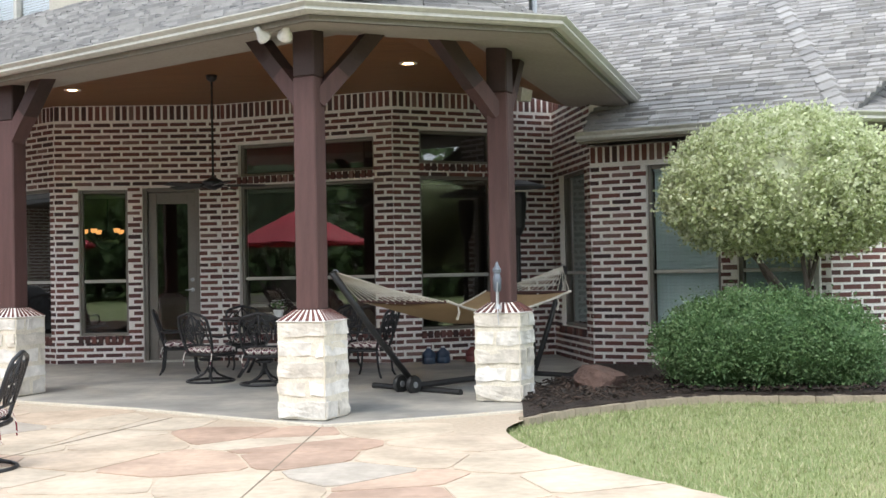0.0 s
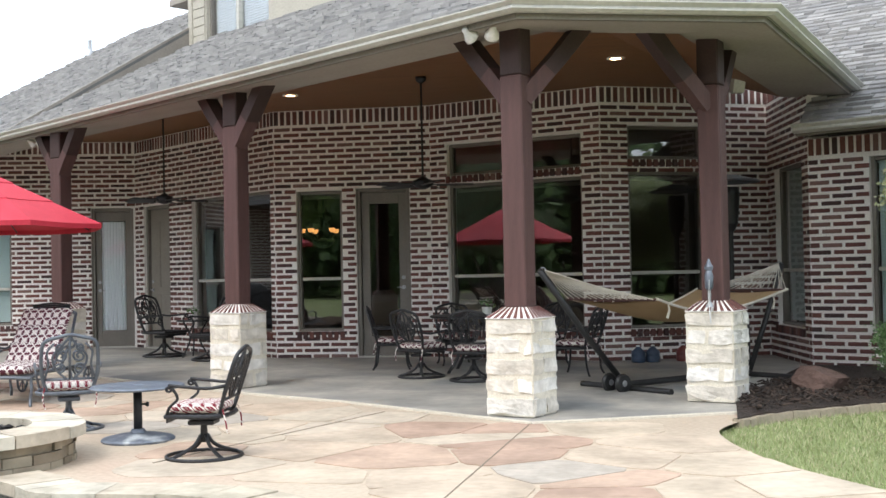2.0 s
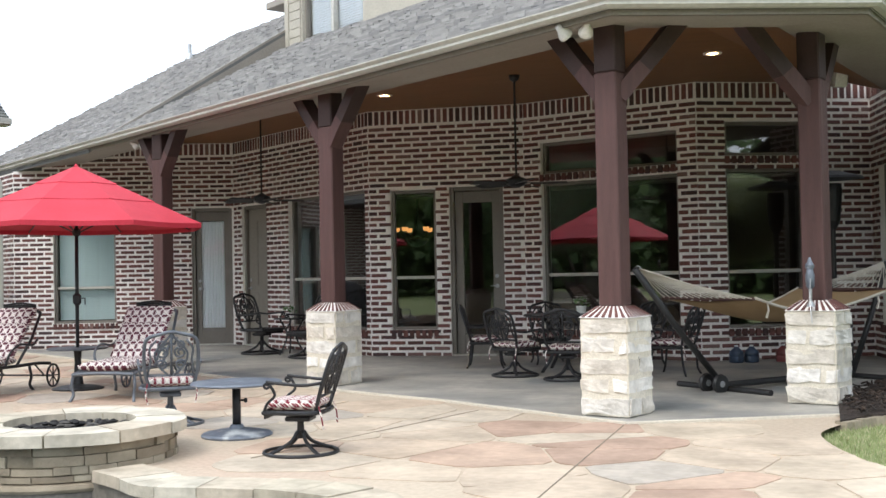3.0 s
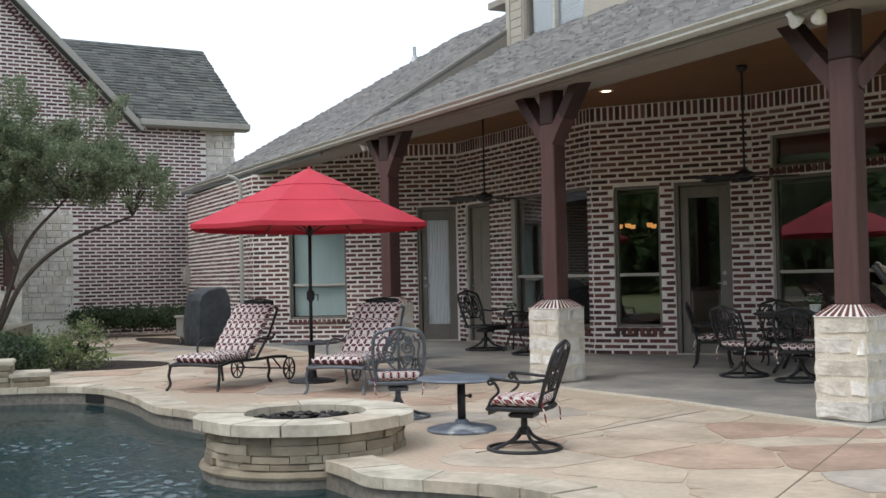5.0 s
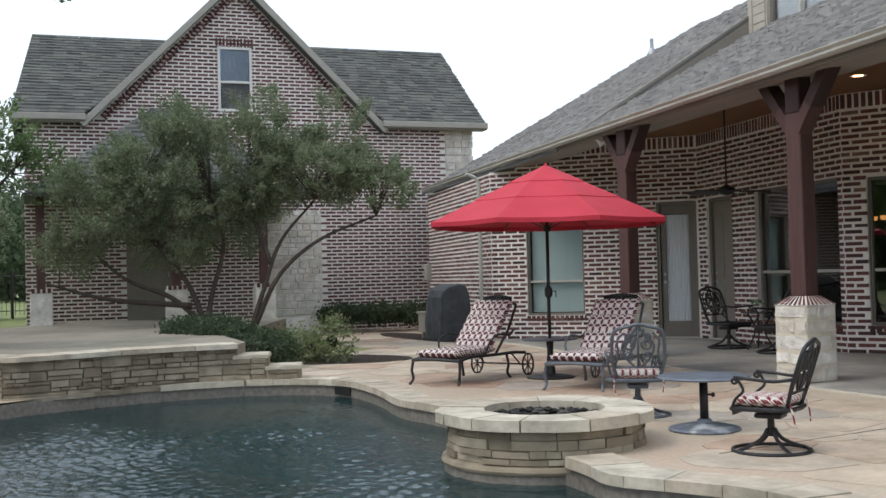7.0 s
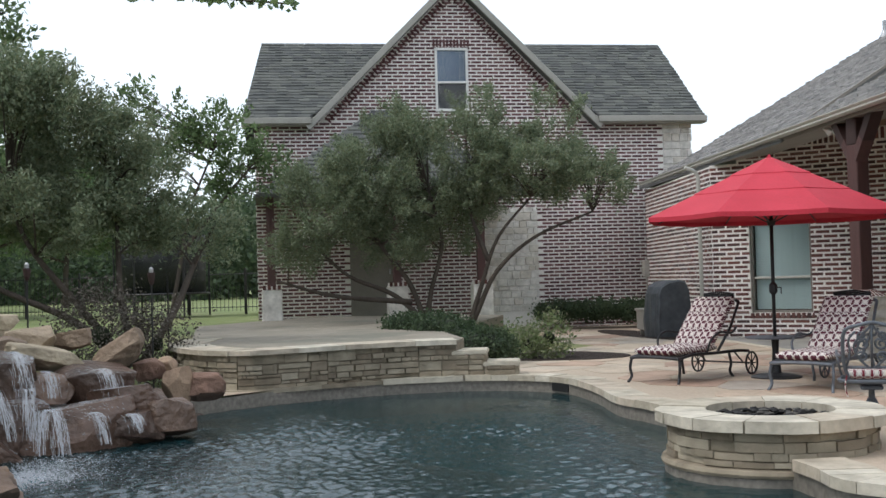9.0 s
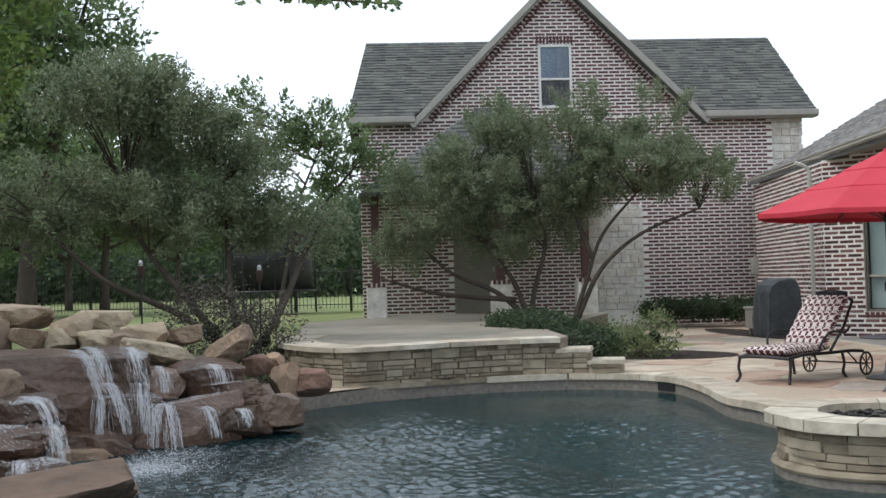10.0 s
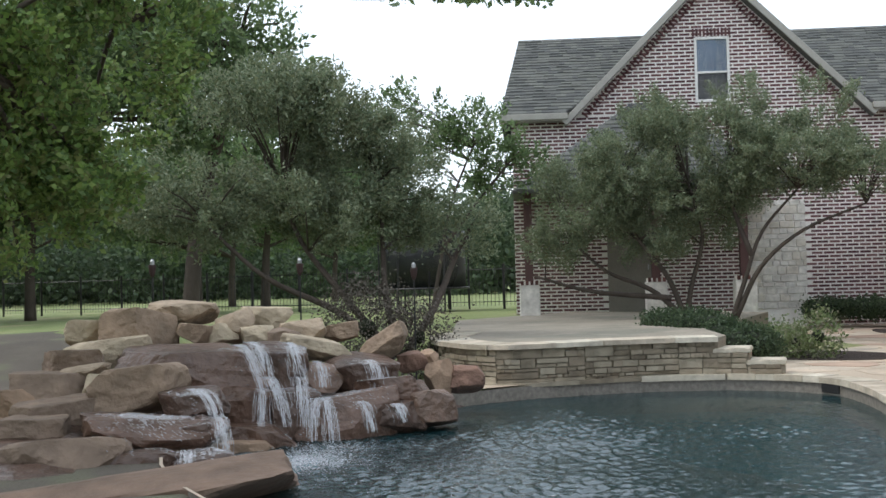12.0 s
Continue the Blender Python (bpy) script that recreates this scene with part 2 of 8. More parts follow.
STEEL = surf("grey_steel", (0.35, 0.36, 0.37), (0.45, 0.46, 0.47), 4, 0.35, 0.1, 40, metal=0.6)
WHITE = surf("white_plastic", (0.7, 0.69, 0.66), (0.78, 0.77, 0.74), 4, 0.5, 0.05, 40)
BLIND = surf("blind_slats", (0.448, 0.56, 0.552), (0.528, 0.64, 0.632), 3, 0.6, 0.05, 40)
CURTAIN = surf("sheer_curtain", (0.8, 0.84, 0.88), (0.9, 0.92, 0.93), 6, 0.9, 0.4, 25, stretch=(14, 14, 0.4))
GLASS = glass("window_glass")
CLEAR_GLASS = glass("clear_window_glass", (0.97, 0.98, 0.98), 1.5)
# wall colour kept dark so that the rooms' shade is in the paint
DARK_ROOM = surf("unlit_room_wall", (0.10, 0.085, 0.07), (0.13, 0.11, 0.09), 2, 0.9, 0.1, 30)
SIDING = surf("siding_paint", (0.40, 0.37, 0.31), (0.46, 0.43, 0.36), 2, 0.7, 0.1, 30)
BARK = surf("bark", (0.05, 0.04, 0.032), (0.095, 0.075, 0.06), 5, 0.95, 1.0, 40, stretch=(1, 1, 0.3), dist=0.02)
LEAF_GREY = leafy("leaf_grey_green", [(0.18, 0.235, 0.14), (0.245, 0.3, 0.185), (0.145, 0.19, 0.115), (0.3, 0.34, 0.225), (0.2, 0.225, 0.12)])
LEAF_DARK = leafy("leaf_dark_green", [(0.121, 0.192, 0.081), (0.162, 0.243, 0.101), (0.101, 0.152, 0.0689), (0.203, 0.283, 0.121)])
LEAF_OAK = leafy("leaf_oak_green", [(0.14, 0.23, 0.064), (0.2, 0.31, 0.08), (0.1, 0.17, 0.052), (0.24, 0.33, 0.1), (0.17, 0.2, 0.07)])
LEAF_PALE = leafy("leaf_pale_green", [(0.64, 0.69, 0.44), (0.55, 0.61, 0.35), (0.73, 0.77, 0.56), (0.38, 0.45, 0.22), (0.6, 0.65, 0.42)])
LEAF_BUSH = leafy("leaf_bush_green", [(0.13, 0.234, 0.0975), (0.169, 0.286, 0.117), (0.0975, 0.182, 0.0715), (0.208, 0.312, 0.143)])
LEAF_FLOWER = leafy("leaf_shrub_green", [(0.15, 0.21, 0.085), (0.2, 0.26, 0.11), (0.24, 0.28, 0.14), (0.34, 0.34, 0.24)])
LEAF_HEDGE = leafy("leaf_hedge_green", [(0.06, 0.1, 0.05), (0.08, 0.125, 0.06), (0.05, 0.08, 0.042), (0.1, 0.14, 0.07)])
# near-black green: the shade inside shrubs, put into a colour
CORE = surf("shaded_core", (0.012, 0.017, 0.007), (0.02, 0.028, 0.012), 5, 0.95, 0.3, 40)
EMBER = pieces("lava_rock", [(0.02, 0.019, 0.018), (0.035, 0.032, 0.03), (0.013, 0.012, 0.012), (0.09, 0.085, 0.075)], 0.9, 0.6, 40)
SPEAKER = surf("grey_plastic", (0.3, 0.28, 0.25), (0.35, 0.33, 0.3), 5, 0.6, 0.1, 40)
BLUE_JUG = surf("blue_plastic", (0.03, 0.05, 0.09), (0.04, 0.065, 0.11), 5, 0.35, 0.05, 30)
RED_JUG = surf("red_plastic", (0.13, 0.025, 0.025), (0.16, 0.035, 0.03), 5, 0.4, 0.05, 30)


# ---- mesh helpers ----
class Geo:
    """Vertices and faces gathered for one mesh."""
    def __init__(self):
        self.v, self.f = [], []

    def add(self, verts, faces):
        k = len(self.v)
        self.v += [tuple(p) for p in verts]
        self.f += [tuple(i + k for i in f) for f in faces]
        return self

    def box(self, m, sx, sy, sz, cut=0.0):
        """A box about m's origin, its long edges bevelled by cut."""
        hx, hy, hz = sx / 2, sy / 2, sz / 2
        c = min(cut, hx * 0.45, hy * 0.45, hz * 0.45)
        if c <= 0:
            p = [(x, y, z) for z in (-hz, hz) for x, y in ((-hx, -hy), (hx, -hy), (hx, hy), (-hx, hy))]
            f = [(3, 2, 1, 0), (4, 5, 6, 7), (0, 1, 5, 4), (1, 2, 6, 5), (2, 3, 7, 6), (3, 0, 4, 7)]
        else:
            p = []
            for z, d in ((-hz, c), (-hz + c, 0), (hz - c, 0), (hz, c)):
                x, y = hx - d, hy - d
                p += [(-x + c, -y, z), (x - c, -y, z), (x, -y + c, z), (x, y - c, z), (x - c, y, z), (-x + c, y, z), (-x, y - c, z), (-x, -y + c, z)]
            f = [tuple(range(7, -1, -1)), tuple(range(24, 32))]
            for r in range(3):
                f += [(r * 8 + i, r * 8 + (i + 1) % 8, r * 8 + 8 + (i + 1) % 8, r * 8 + 8 + i) for i in range(8)]
        return self.add([m @ Vector(q) for q in p], f)

    def tube(self, pts, radii, n=8, caps=True, closed=False):
        pts = [Vector(p) for p in pts]
        if isinstance(radii, (int, float)):
            radii = [radii] * len(pts)
        k, rings, side = len(pts), [], None
        for i, p in enumerate(pts):
            a = pts[(i - 1) % k] if closed or i else p
            b = pts[(i + 1) % k] if closed or i < k - 1 else p
            d = (b - a).normalized() if (b - a).length > 1e-9 else Vector((0, 0, 1))
            if side is None:
                side = d.orthogonal().normalized()
            side = (side - d * side.dot(d))
            side = side.normalized() if side.length > 1e-6 else d.orthogonal().normalized()
            up = d.cross(side)
            rings.append([p + (side * math.cos(t) + up * math.sin(t)) * radii[i] for t in (2 * math.pi * j / n for j in range(n))])
        v = [q for r in rings for q in r]
        f = []
        for i in range(k if closed else k - 1):
            for j in range(n):
                f.append((i * n + j, i * n + (j + 1) % n, ((i + 1) % k) * n + (j + 1) % n, ((i + 1) % k) * n + j))
        if caps and not closed:
            f += [tuple(range(n - 1, -1, -1)), tuple((k - 1) * n + j for j in range(n))]
        return self.add(v, f)

    def lathe(self, profile, m=Matrix(), n=24):
        """Turn (radius, height) pairs about m's z."""
        v, f = [], []
        for r, z in profile:
            v += [m @ Vector((r * math.cos(2 * math.pi * j / n), r * math.sin(2 * math.pi * j / n), z)) for j in range(n)]
        for i in range(len(profile) - 1):
            f += [(i * n + j, i * n + (j + 1) % n, (i + 1) * n + (j + 1) % n, (i + 1) * n + j) for j in range(n)]
        if profile[0][0] > 1e-4:
            f.append(tuple(range(n - 1, -1, -1)))
        if profile[-1][0] > 1e-4:
            f.append(tuple((len(profile) - 1) * n + j for j in range(n)))
        return self.add(v, f)

    def prism(self, pts, z0, z1):
        n = len(pts)
        lo = [(x, y, z0(x, y) if callable(z0) else z0) for x, y in pts]
        hi = [(x, y, z1(x, y) if callable(z1) else z1) for x, y in pts]
        f = [tuple(range(n - 1, -1, -1)), tuple(range(n, 2 * n))] + [(i, (i + 1) % n, n + (i + 1) % n, n + i) for i in range(n)]
        return self.add(lo + hi, f)

    def mesh(self, name, material, smooth=False):
        me = bpy.data.meshes.new(name)
        me.from_pydata(self.v, [], self.f)
        me.materials.append(material)
        if smooth:
            me.polygons.foreach_set("use_smooth", [True] * len(me.polygons))
        me.update()
        return me


def part(name, geo, material, parent=None, label="", smooth=False, at=None):
    """One mesh object under a thing, a part or a piece of the setting."""
    me = geo if isinstance(geo, bpy.types.Mesh) else geo.mesh(name, material, smooth)
    ob = new(name, me)
    if parent:
        ob.parent = parent
    if at is not None:
        ob.matrix_basis = at
    return tagged(ob, label)


def thing(name, label, category, at=None, group="", kind=""):
    ob = new(name)
    ob.empty_display_size = 0.1
    if at is not None:
        ob.matrix_basis = at
    return tagged(ob, label, category, group, kind)


def xy(p):
    return Vector((p[0], p[1], 0))


def arc(cx, cy, r, a0, a1, n, z=0.0):
    return [(cx + r * math.cos(radians(a0 + (a1 - a0) * i / n)), cy + r * math.sin(radians(a0 + (a1 - a0) * i / n)), z) for i in range(n + 1)]


def smooth_line(pts, n=6):
    """A rounded line through the points (Catmull-Rom)."""
    p = [Vector(q) for q in pts]
    p = [p[0] * 2 - p[1]] + p + [p[-1] * 2 - p[-2]]
    out = []
    for i in range(1, len(p) - 2):
        for k in range(n):
            t = k / n
            a, b, c, d = p[i - 1], p[i], p[i + 1], p[i + 2]
            out.append(0.5 * (2 * b + (c - a) * t + (2 * a - 5 * b + 4 * c - d) * t * t + (3 * b - a - 3 * c + d) * t ** 3))
    return out + [p[-2]]


def inside(x, y, poly):
    c, j = False, len(poly) - 1
    for i in range(len(poly)):
        (xi, yi), (xj, yj) = poly[i][:2], poly[j][:2]
        if (yi > y) != (yj > y) and x < (xj - xi) * (y - yi) / (yj - yi) + xi:
            c = not c
        j = i
    return c


# ---- ground ----
def lift(x, y):
    """Height of the ground: level by the house, a little higher beyond the pool."""
    d = -0.86 * x + 0.3 * y
    e = -0.592 * (x + 1.0) - 0.806 * (y - 8.6)
    t = min(1, max(0, min((d - 13.5) / 3.5, (e - 2.6) / 3.0)))
    return -0.03 + 0.45 * t * t * (3 - 2 * t)


POOL = [(q.x, q.y) for q in smooth_line([(-10.28, 8.98, 0), (-9.85, 9.32, 0), (-9.3, 9.48, 0), (-8.8, 9.36, 0), (-8.0, 8.87, 0), (-7.2, 8.26, 0), (-6.58, 8.02, 0), (-5.35, 7.4, 0), (-4.6, 6.9, 0),
        (-4.3, 6.4, 0), (-3.68, 5.98, 0), (-3.36, 5.75, 0), (-2.95, 5.76, 0), (-2.5, 5.73, 0), (-2.0, 5.45, 0), (-1.9, 4.6, 0), (-2.6, 3.4, 0), (-4.2, 2.2, 0), (-6.4, 1.7, 0), (-8.5, 2.0, 0), (-9.6, 3.2, 0), (-10.5, 4.6, 0), (-10.93, 6.2, 0), (-10.95, 7.06, 0), (-10.83, 7.8, 0), (-10.6, 8.5, 0)], 5)][:-1]
PATIO_EDGE = [(0.65, 9.43), (-0.96, 8.74), (-2.8, 10.1), (-4.3, 10.98), (-7.6, 13.3), (-12.3, 16.6)]
LAWN_EDGE = [(q.x, q.y) for q in smooth_line([(0.62, 8.95, 0), (0.46, 8.5, 0), (0.47, 8.1, 0), (0.57, 7.6, 0), (0.78, 7.0, 0), (1.26, 6.16, 0), (1.6, 5.6, 0), (2.4, 4.4, 0), (3.6, 2.5, 0)], 5)]
CURB = [(q.x, q.y) for q in smooth_line([(0.62, 8.95, 0), (0.95, 9.35, 0), (1.53, 9.8, 0), (2.05, 10.1, 0), (2.6, 10.22, 0), (3.3, 10.05, 0), (4.2, 10.1, 0), (5.6, 10.5, 0), (9, 11.5, 0)], 5)]
WATER_Z = -0.17

g = Geo()
xs = [-400, -150, -80] + [-50 + 1.5 * i for i in range(45)] + [20, 30, 60, 150, 400]
ys = [-400, -100, -40] + [-20 + 1.5 * i for i in range(48)] + [55, 65, 90, 160, 400]
ids = {}
for j, y in enumerate(ys):
    for i, x in enumerate(xs):
        ids[i, j] = len(g.v)
        g.v.append((x, y, lift(x, y) - 0.02))
for j in range(len(ys) - 1):
    for i in range(len(xs) - 1):
        cx, cy = (xs[i] + xs[i + 1]) / 2, (ys[j] + ys[j + 1]) / 2
        if not (-10.6 < cx < -2.5 and 3.0 < cy < 8.9 and inside(cx, cy, POOL)) and not (-11.4 < cx < -1.9 and 1.6 < cy < 9.8):
            g.f.append((ids[i, j], ids[i + 1, j], ids[i + 1, j + 1], ids[i, j + 1]))
ground = tagged(part("ground", g, GRASS_SOIL), "mown green lawn with dry patches round the pool yard", "lawn", kind="structure")

# deck round the pool: a sheet with the pool cut out, its edge following the lawn and the beds
ROCK_SIDE = [(-6.5 + (x + 6.5) * 1.006, 5.5 + (y - 5.5) * 1.006) for x, y in POOL if x < -4.9 and y < 6.1]
OUTER = [(3.6, 2.5), (2.5, -4), (-4.6, -4), *ROCK_SIDE, (-12.3, 6.6), (-12.2, 8.4), (-11.2, 9.9), (-12.4, 11.0), (-12.2, 12.6), (-13.6, 14.2), (-17.5, 16.5), (-20, 18.5), (-18.5, 21.5), (-15.8, 20.0), (-12.5, 17.0), (-8.8, 18.0), (-5.0, 16.0), (0.7, 13.0), (0.7, 9.1)]
DECK_EDGE = OUTER + LAWN_EDGE[1:-1]


def sheet_with_hole(outer, hole, z):
    bm = bmesh.new()
    loops = []
    for ring in (outer, hole):
        vs = [bm.verts.new((x, y, z)) for x, y in ring]
        loops += [bm.edges.new((vs[i], vs[(i + 1) % len(vs)])) for i in range(len(vs))]
    bmesh.ops.triangle_fill(bm, use_beauty=True, edges=loops)
    for f in bm.faces:
        if f.normal.z < 0:
            f.normal_flip()
    me = bpy.data.meshes.new("sheet")
    bm.to_mesh(me)
    bm.free()
    return me


me = sheet_with_hole(DECK_EDGE, POOL, 0.0)
me.materials.append(DECK)
deck = tagged(new("pavement", me), "cream and rust stamped flagstone pool deck", "pavement", kind="structure")

# bare earth between the pool edge and the lawn, under the rocks
me = sheet_with_hole([(-4.7, 0.2), *ROCK_SIDE, (-12.8, 6.1), (-12.8, 0.2)], [], -0.035)
me.materials.append(DIRT)
tagged(new("ground_bank", me), "bare brown earth beside the waterfall rocks", "earth", kind="structure")

# porch slab
SLAB_POLY = PATIO_EDGE[::-1] + [(1.9, 13.6), (1.6, 15.6), (-3, 17), (-9, 18.6)]
g = Geo().prism(SLAB_POLY, -0.2, 0.016)
floor = tagged(part("floor", g, SLAB), "grey stamped concrete porch floor", "floor", kind="structure")
g = Geo()
edge = [Vector((x, y, 0.006)) for x, y in PATIO_EDGE]
for a, b in zip(edge[:-1], edge[1:]):
    d = (b - a)
    g.box(Matrix.Translation((a + b) / 2) @ Matrix.Rotation(math.atan2(d.y, d.x), 4, "Z"), d.length, 0.05, 0.03, 0.004)
part("slab_edge", g, SLAB_EDGE, floor, "pale worn edge strip")

# pool shell, water and coping
g = Geo()
n = len(POOL)
cx, cy = sum(p[0] for p in POOL) / n, sum(p[1] for p in POOL) / n
g.add([(x, y, -0.02) for x, y in POOL] + [(x, y, -0.42) for x, y in POOL], [(i, n + i, n + (i + 1) % n, (i + 1) % n) for i in range(n)])
pool = tagged(part("pool", g, POOL_TILE), "freeform pool with dark tiled waterline and plaster", "pool", kind="structure")
g = Geo()
g.add([(x, y, -0.42) for x, y in POOL] + [(cx + (x - cx) * 0.8, cy + (y - cy) * 0.8, -1.7) for x, y in POOL], [(i, n + i, n + (i + 1) % n, (i + 1) % n) for i in range(n)] + [tuple(range(n, 2 * n))])
part("pool_floor", g, PLASTER, pool, "dark blue-green plaster shell")

WATER = bpy.data.materials.new("pool_water")
WATER.use_nodes = True
nn, ll = WATER.node_tree.nodes, WATER.node_tree.links
nn.remove(nn["Principled BSDF"])
body, tr, part_mix = nn.new("ShaderNodeBsdfDiffuse"), nn.new("ShaderNodeBsdfTransparent"), nn.new("ShaderNodeMixShader")
gl, fr, mx = nn.new("ShaderNodeBsdfGlossy"), nn.new("ShaderNodeFresnel"), nn.new("ShaderNodeMixShader")
# cloudy blue-green body, a little see-through
body.inputs["Color"].default_value = (0.011, 0.042, 0.049, 1)
tr.inputs[0].default_value = (0.4, 0.75, 0.8, 1)
part_mix.inputs[0].default_value = 0.3
ll.new(body.outputs[0], part_mix.inputs[1])
ll.new(tr.outputs[0], part_mix.inputs[2])
gl.inputs["Roughness"].default_value = 0.02
fr.inputs[0].default_value = 2.0
co, bp = nn.new("ShaderNodeTexCoord"), nn.new("ShaderNodeBump")
n1, n2 = nn.new("ShaderNodeTexNoise"), nn.new("ShaderNodeTexNoise")
mp = nn.new("ShaderNodeMapping")
mp.inputs["Rotation"].default_value, mp.inputs["Scale"].default_value = (0, 0, radians(-35)), (0.9, 1.35, 1)
ll.new(co.outputs["Object"], mp.inputs[0])
for t, s in ((n1, 20.0), (n2, 52.0)):
    t.inputs["Scale"].default_value, t.inputs["Detail"].default_value = s, 2
    ll.new(mp.outputs[0], t.inputs["Vector"])
mix = nn.new("ShaderNodeMath")
mix.operation = "MULTIPLY_ADD"
ll.new(n2.outputs["Fac"], mix.inputs[0])
mix.inputs[1].default_value = 0.3
ll.new(n1.outputs["Fac"], mix.inputs[2])
# ripples are stronger by the fall and die away across the pool
far = nn.new("ShaderNodeVectorMath")
far.operation = "DISTANCE"
ll.new(co.outputs["Object"], far.inputs[0])
far.inputs[1].default_value = (-8.6, 3.2, 0)
fade = nn.new("ShaderNodeMapRange")
fade.inputs["From Min"].default_value, fade.inputs["From Max"].default_value = 0.8, 6.0
fade.inputs["To Min"].default_value, fade.inputs["To Max"].default_value = 0.6, 0.06
ll.new(far.outputs["Value"], fade.inputs[0])
ll.new(fade.outputs[0], bp.inputs["Strength"])
bp.inputs["Distance"].default_value = 0.02
ll.new(mix.outputs[0], bp.inputs["Height"])
ll.new(bp.outputs[0], gl.inputs["Normal"])
ll.new(bp.outputs[0], fr.inputs["Normal"])
ll.new(fr.outputs[0], mx.inputs[0])
ll.new(part_mix.outputs[0], mx.inputs[1])
ll.new(gl.outputs[0], mx.inputs[2])
ll.new(mx.outputs[0], nn["Material Output"].inputs["Surface"])
# the surface: a fine sheet of small waves, choppy by the fall and calmer across the pool
cell = 0.021
gx, gy = np.arange(-11.3, -1.8, cell), np.arange(1.6, 9.9, cell)
X, Y = np.meshgrid(gx, gy)
wr = np.random.default_rng(17)
Z = np.zeros_like(X)
for _ in range(70):
    lam = wr.uniform(0.065, 0.19)
    th = radians(40) + wr.normal(0, 0.9)
    kx, ky = 2 * math.pi / lam * math.cos(th), 2 * math.pi / lam * math.sin(th)
    bend = 0.35 * np.sin(X * wr.uniform(1, 4) + Y * wr.uniform(1, 4) + wr.uniform(0, 6))
    Z += 0.017 * lam * np.sin(kx * X + ky * Y + wr.uniform(0, 6.3) + bend)
reach = np.hypot(X + 8.4, Y - 3.0)
near = np.clip((6.4 - reach) / 5.4, 0, 1)
gust = 0.75 + 0.5 * np.sin(X * 1.7 + 1.3 * np.sin(Y * 1.1)) * np.sin(Y * 1.9 + 0.7)
Z *= (0.075 + 0.48 * near ** 1.35) * gust
MX, MY = X[:-1, :-1] + cell / 2, Y[:-1, :-1] + cell / 2
within = np.zeros(MX.shape, bool)
for (x0, y0), (x1, y1) in zip(POOL, POOL[1:] + POOL[:1]):
    if y0 != y1:
        within ^= ((y0 > MY) != (y1 > MY)) & (MX < (x1 - x0) * (MY - y0) / (y1 - y0) + x0)
wide_ = within.copy()
wide_[1:] |= within[:-1]
wide_[:-1] |= within[1:]
wide_[:, 1:] |= within[:, :-1]
wide_[:, :-1] |= within[:, 1:]
jj, ii = np.nonzero(wide_)
w_ = len(gx)
quads = np.stack([jj * w_ + ii, jj * w_ + ii + 1, (jj + 1) * w_ + ii + 1, (jj + 1) * w_ + ii], 1)
used, inv = np.unique(quads, return_inverse=True)
co3 = np.stack([X.ravel(), Y.ravel(), Z.ravel() + WATER_Z], 1)[used]
inv = inv.reshape(-1)
me = bpy.data.meshes.new("water")
me.vertices.add(len(used))
me.vertices.foreach_set("co", co3.astype(np.float32).ravel())
me.loops.add(len(inv))
me.loops.foreach_set("vertex_index", inv.astype(np.int32))
me.polygons.add(len(quads))
me.polygons.foreach_set("loop_start", np.arange(0, len(inv), 4, dtype=np.int32))
me.polygons.foreach_set("loop_total", np.full(len(quads), 4, np.int32))
me.update()
me.polygons.foreach_set("use_smooth", [True] * len(quads))
me.materials.append(WATER)
water = tagged(new("water", me), "rippled dark teal pool water", "water", kind="structure")
water.visible_shadow = False

coping = tagged(thing("coping", "pale flagstone coping along the pool edge", "coping", kind="structure"))
rng = random.Random(5)
i = 0
while i < n:
    k = rng.choice((2, 3, 3, 4))
    pts = [POOL[(i + j) % n] for j in range(k + 1)]
    i += k
    skip = sum(p[0] for p in pts) / len(pts) < -9.2 and (sum(p[1] for p in pts) / len(pts) < 5.4 or sum(p[0] for p in pts) / len(pts) < -10.65)
    skip = skip or (min(q[0] for q in pts) < -5.2 and pts[0][1] < 4.0)
    if skip or math.hypot(pts[1][0] + 4.48, pts[1][1] - 6.69) < 0.72:
        continue
    out_in = []
    for j, p in enumerate(pts):
        q0, q1 = Vector(POOL[(i - k + j - 1) % n]), Vector(POOL[(i - k + j + 1) % n])
        t = (q1 - q0).normalized()
        nrm = Vector((t.y, -t.x))
        if not inside(p[0] - nrm.x * 0.1, p[1] - nrm.y * 0.1, POOL):
            nrm = -nrm
        out_in.append((Vector(p) - nrm * 0.035, Vector(p) + nrm * rng.uniform(0.29, 0.31)))
    a = 0.03
    inner = [q[0] for q in out_in]
    outer = [q[1] for q in out_in]
    inner[0], outer[0] = inner[0].lerp(inner[1], a), outer[0].lerp(outer[1], a)
    inner[-1], outer[-1] = inner[-1].lerp(inner[-2], a), outer[-1].lerp(outer[-2], a)
    ring = inner + outer[::-1]
    area = sum(ring[q].x * ring[(q + 1) % len(ring)].y - ring[(q + 1) % len(ring)].x * ring[q].y for q in range(len(ring)))
    if area < 0:
        ring = ring[::-1]
    h = 0.02 + rng.uniform(0, 0.008)
    part("coping_stone", Geo().prism([(q.x, q.y) for q in ring], -0.045, h), COPING, coping)

# ---- brick walls ----
COURSE, LONG, JOINT, PROUD = 0.0812, 0.262, 0.034, 0.005
FULL = Geo().box(pose(0, 0.0, 0), LONG - JOINT, 0.03, COURSE - JOINT, 0.004).mesh("brick", BRICK_ONE)


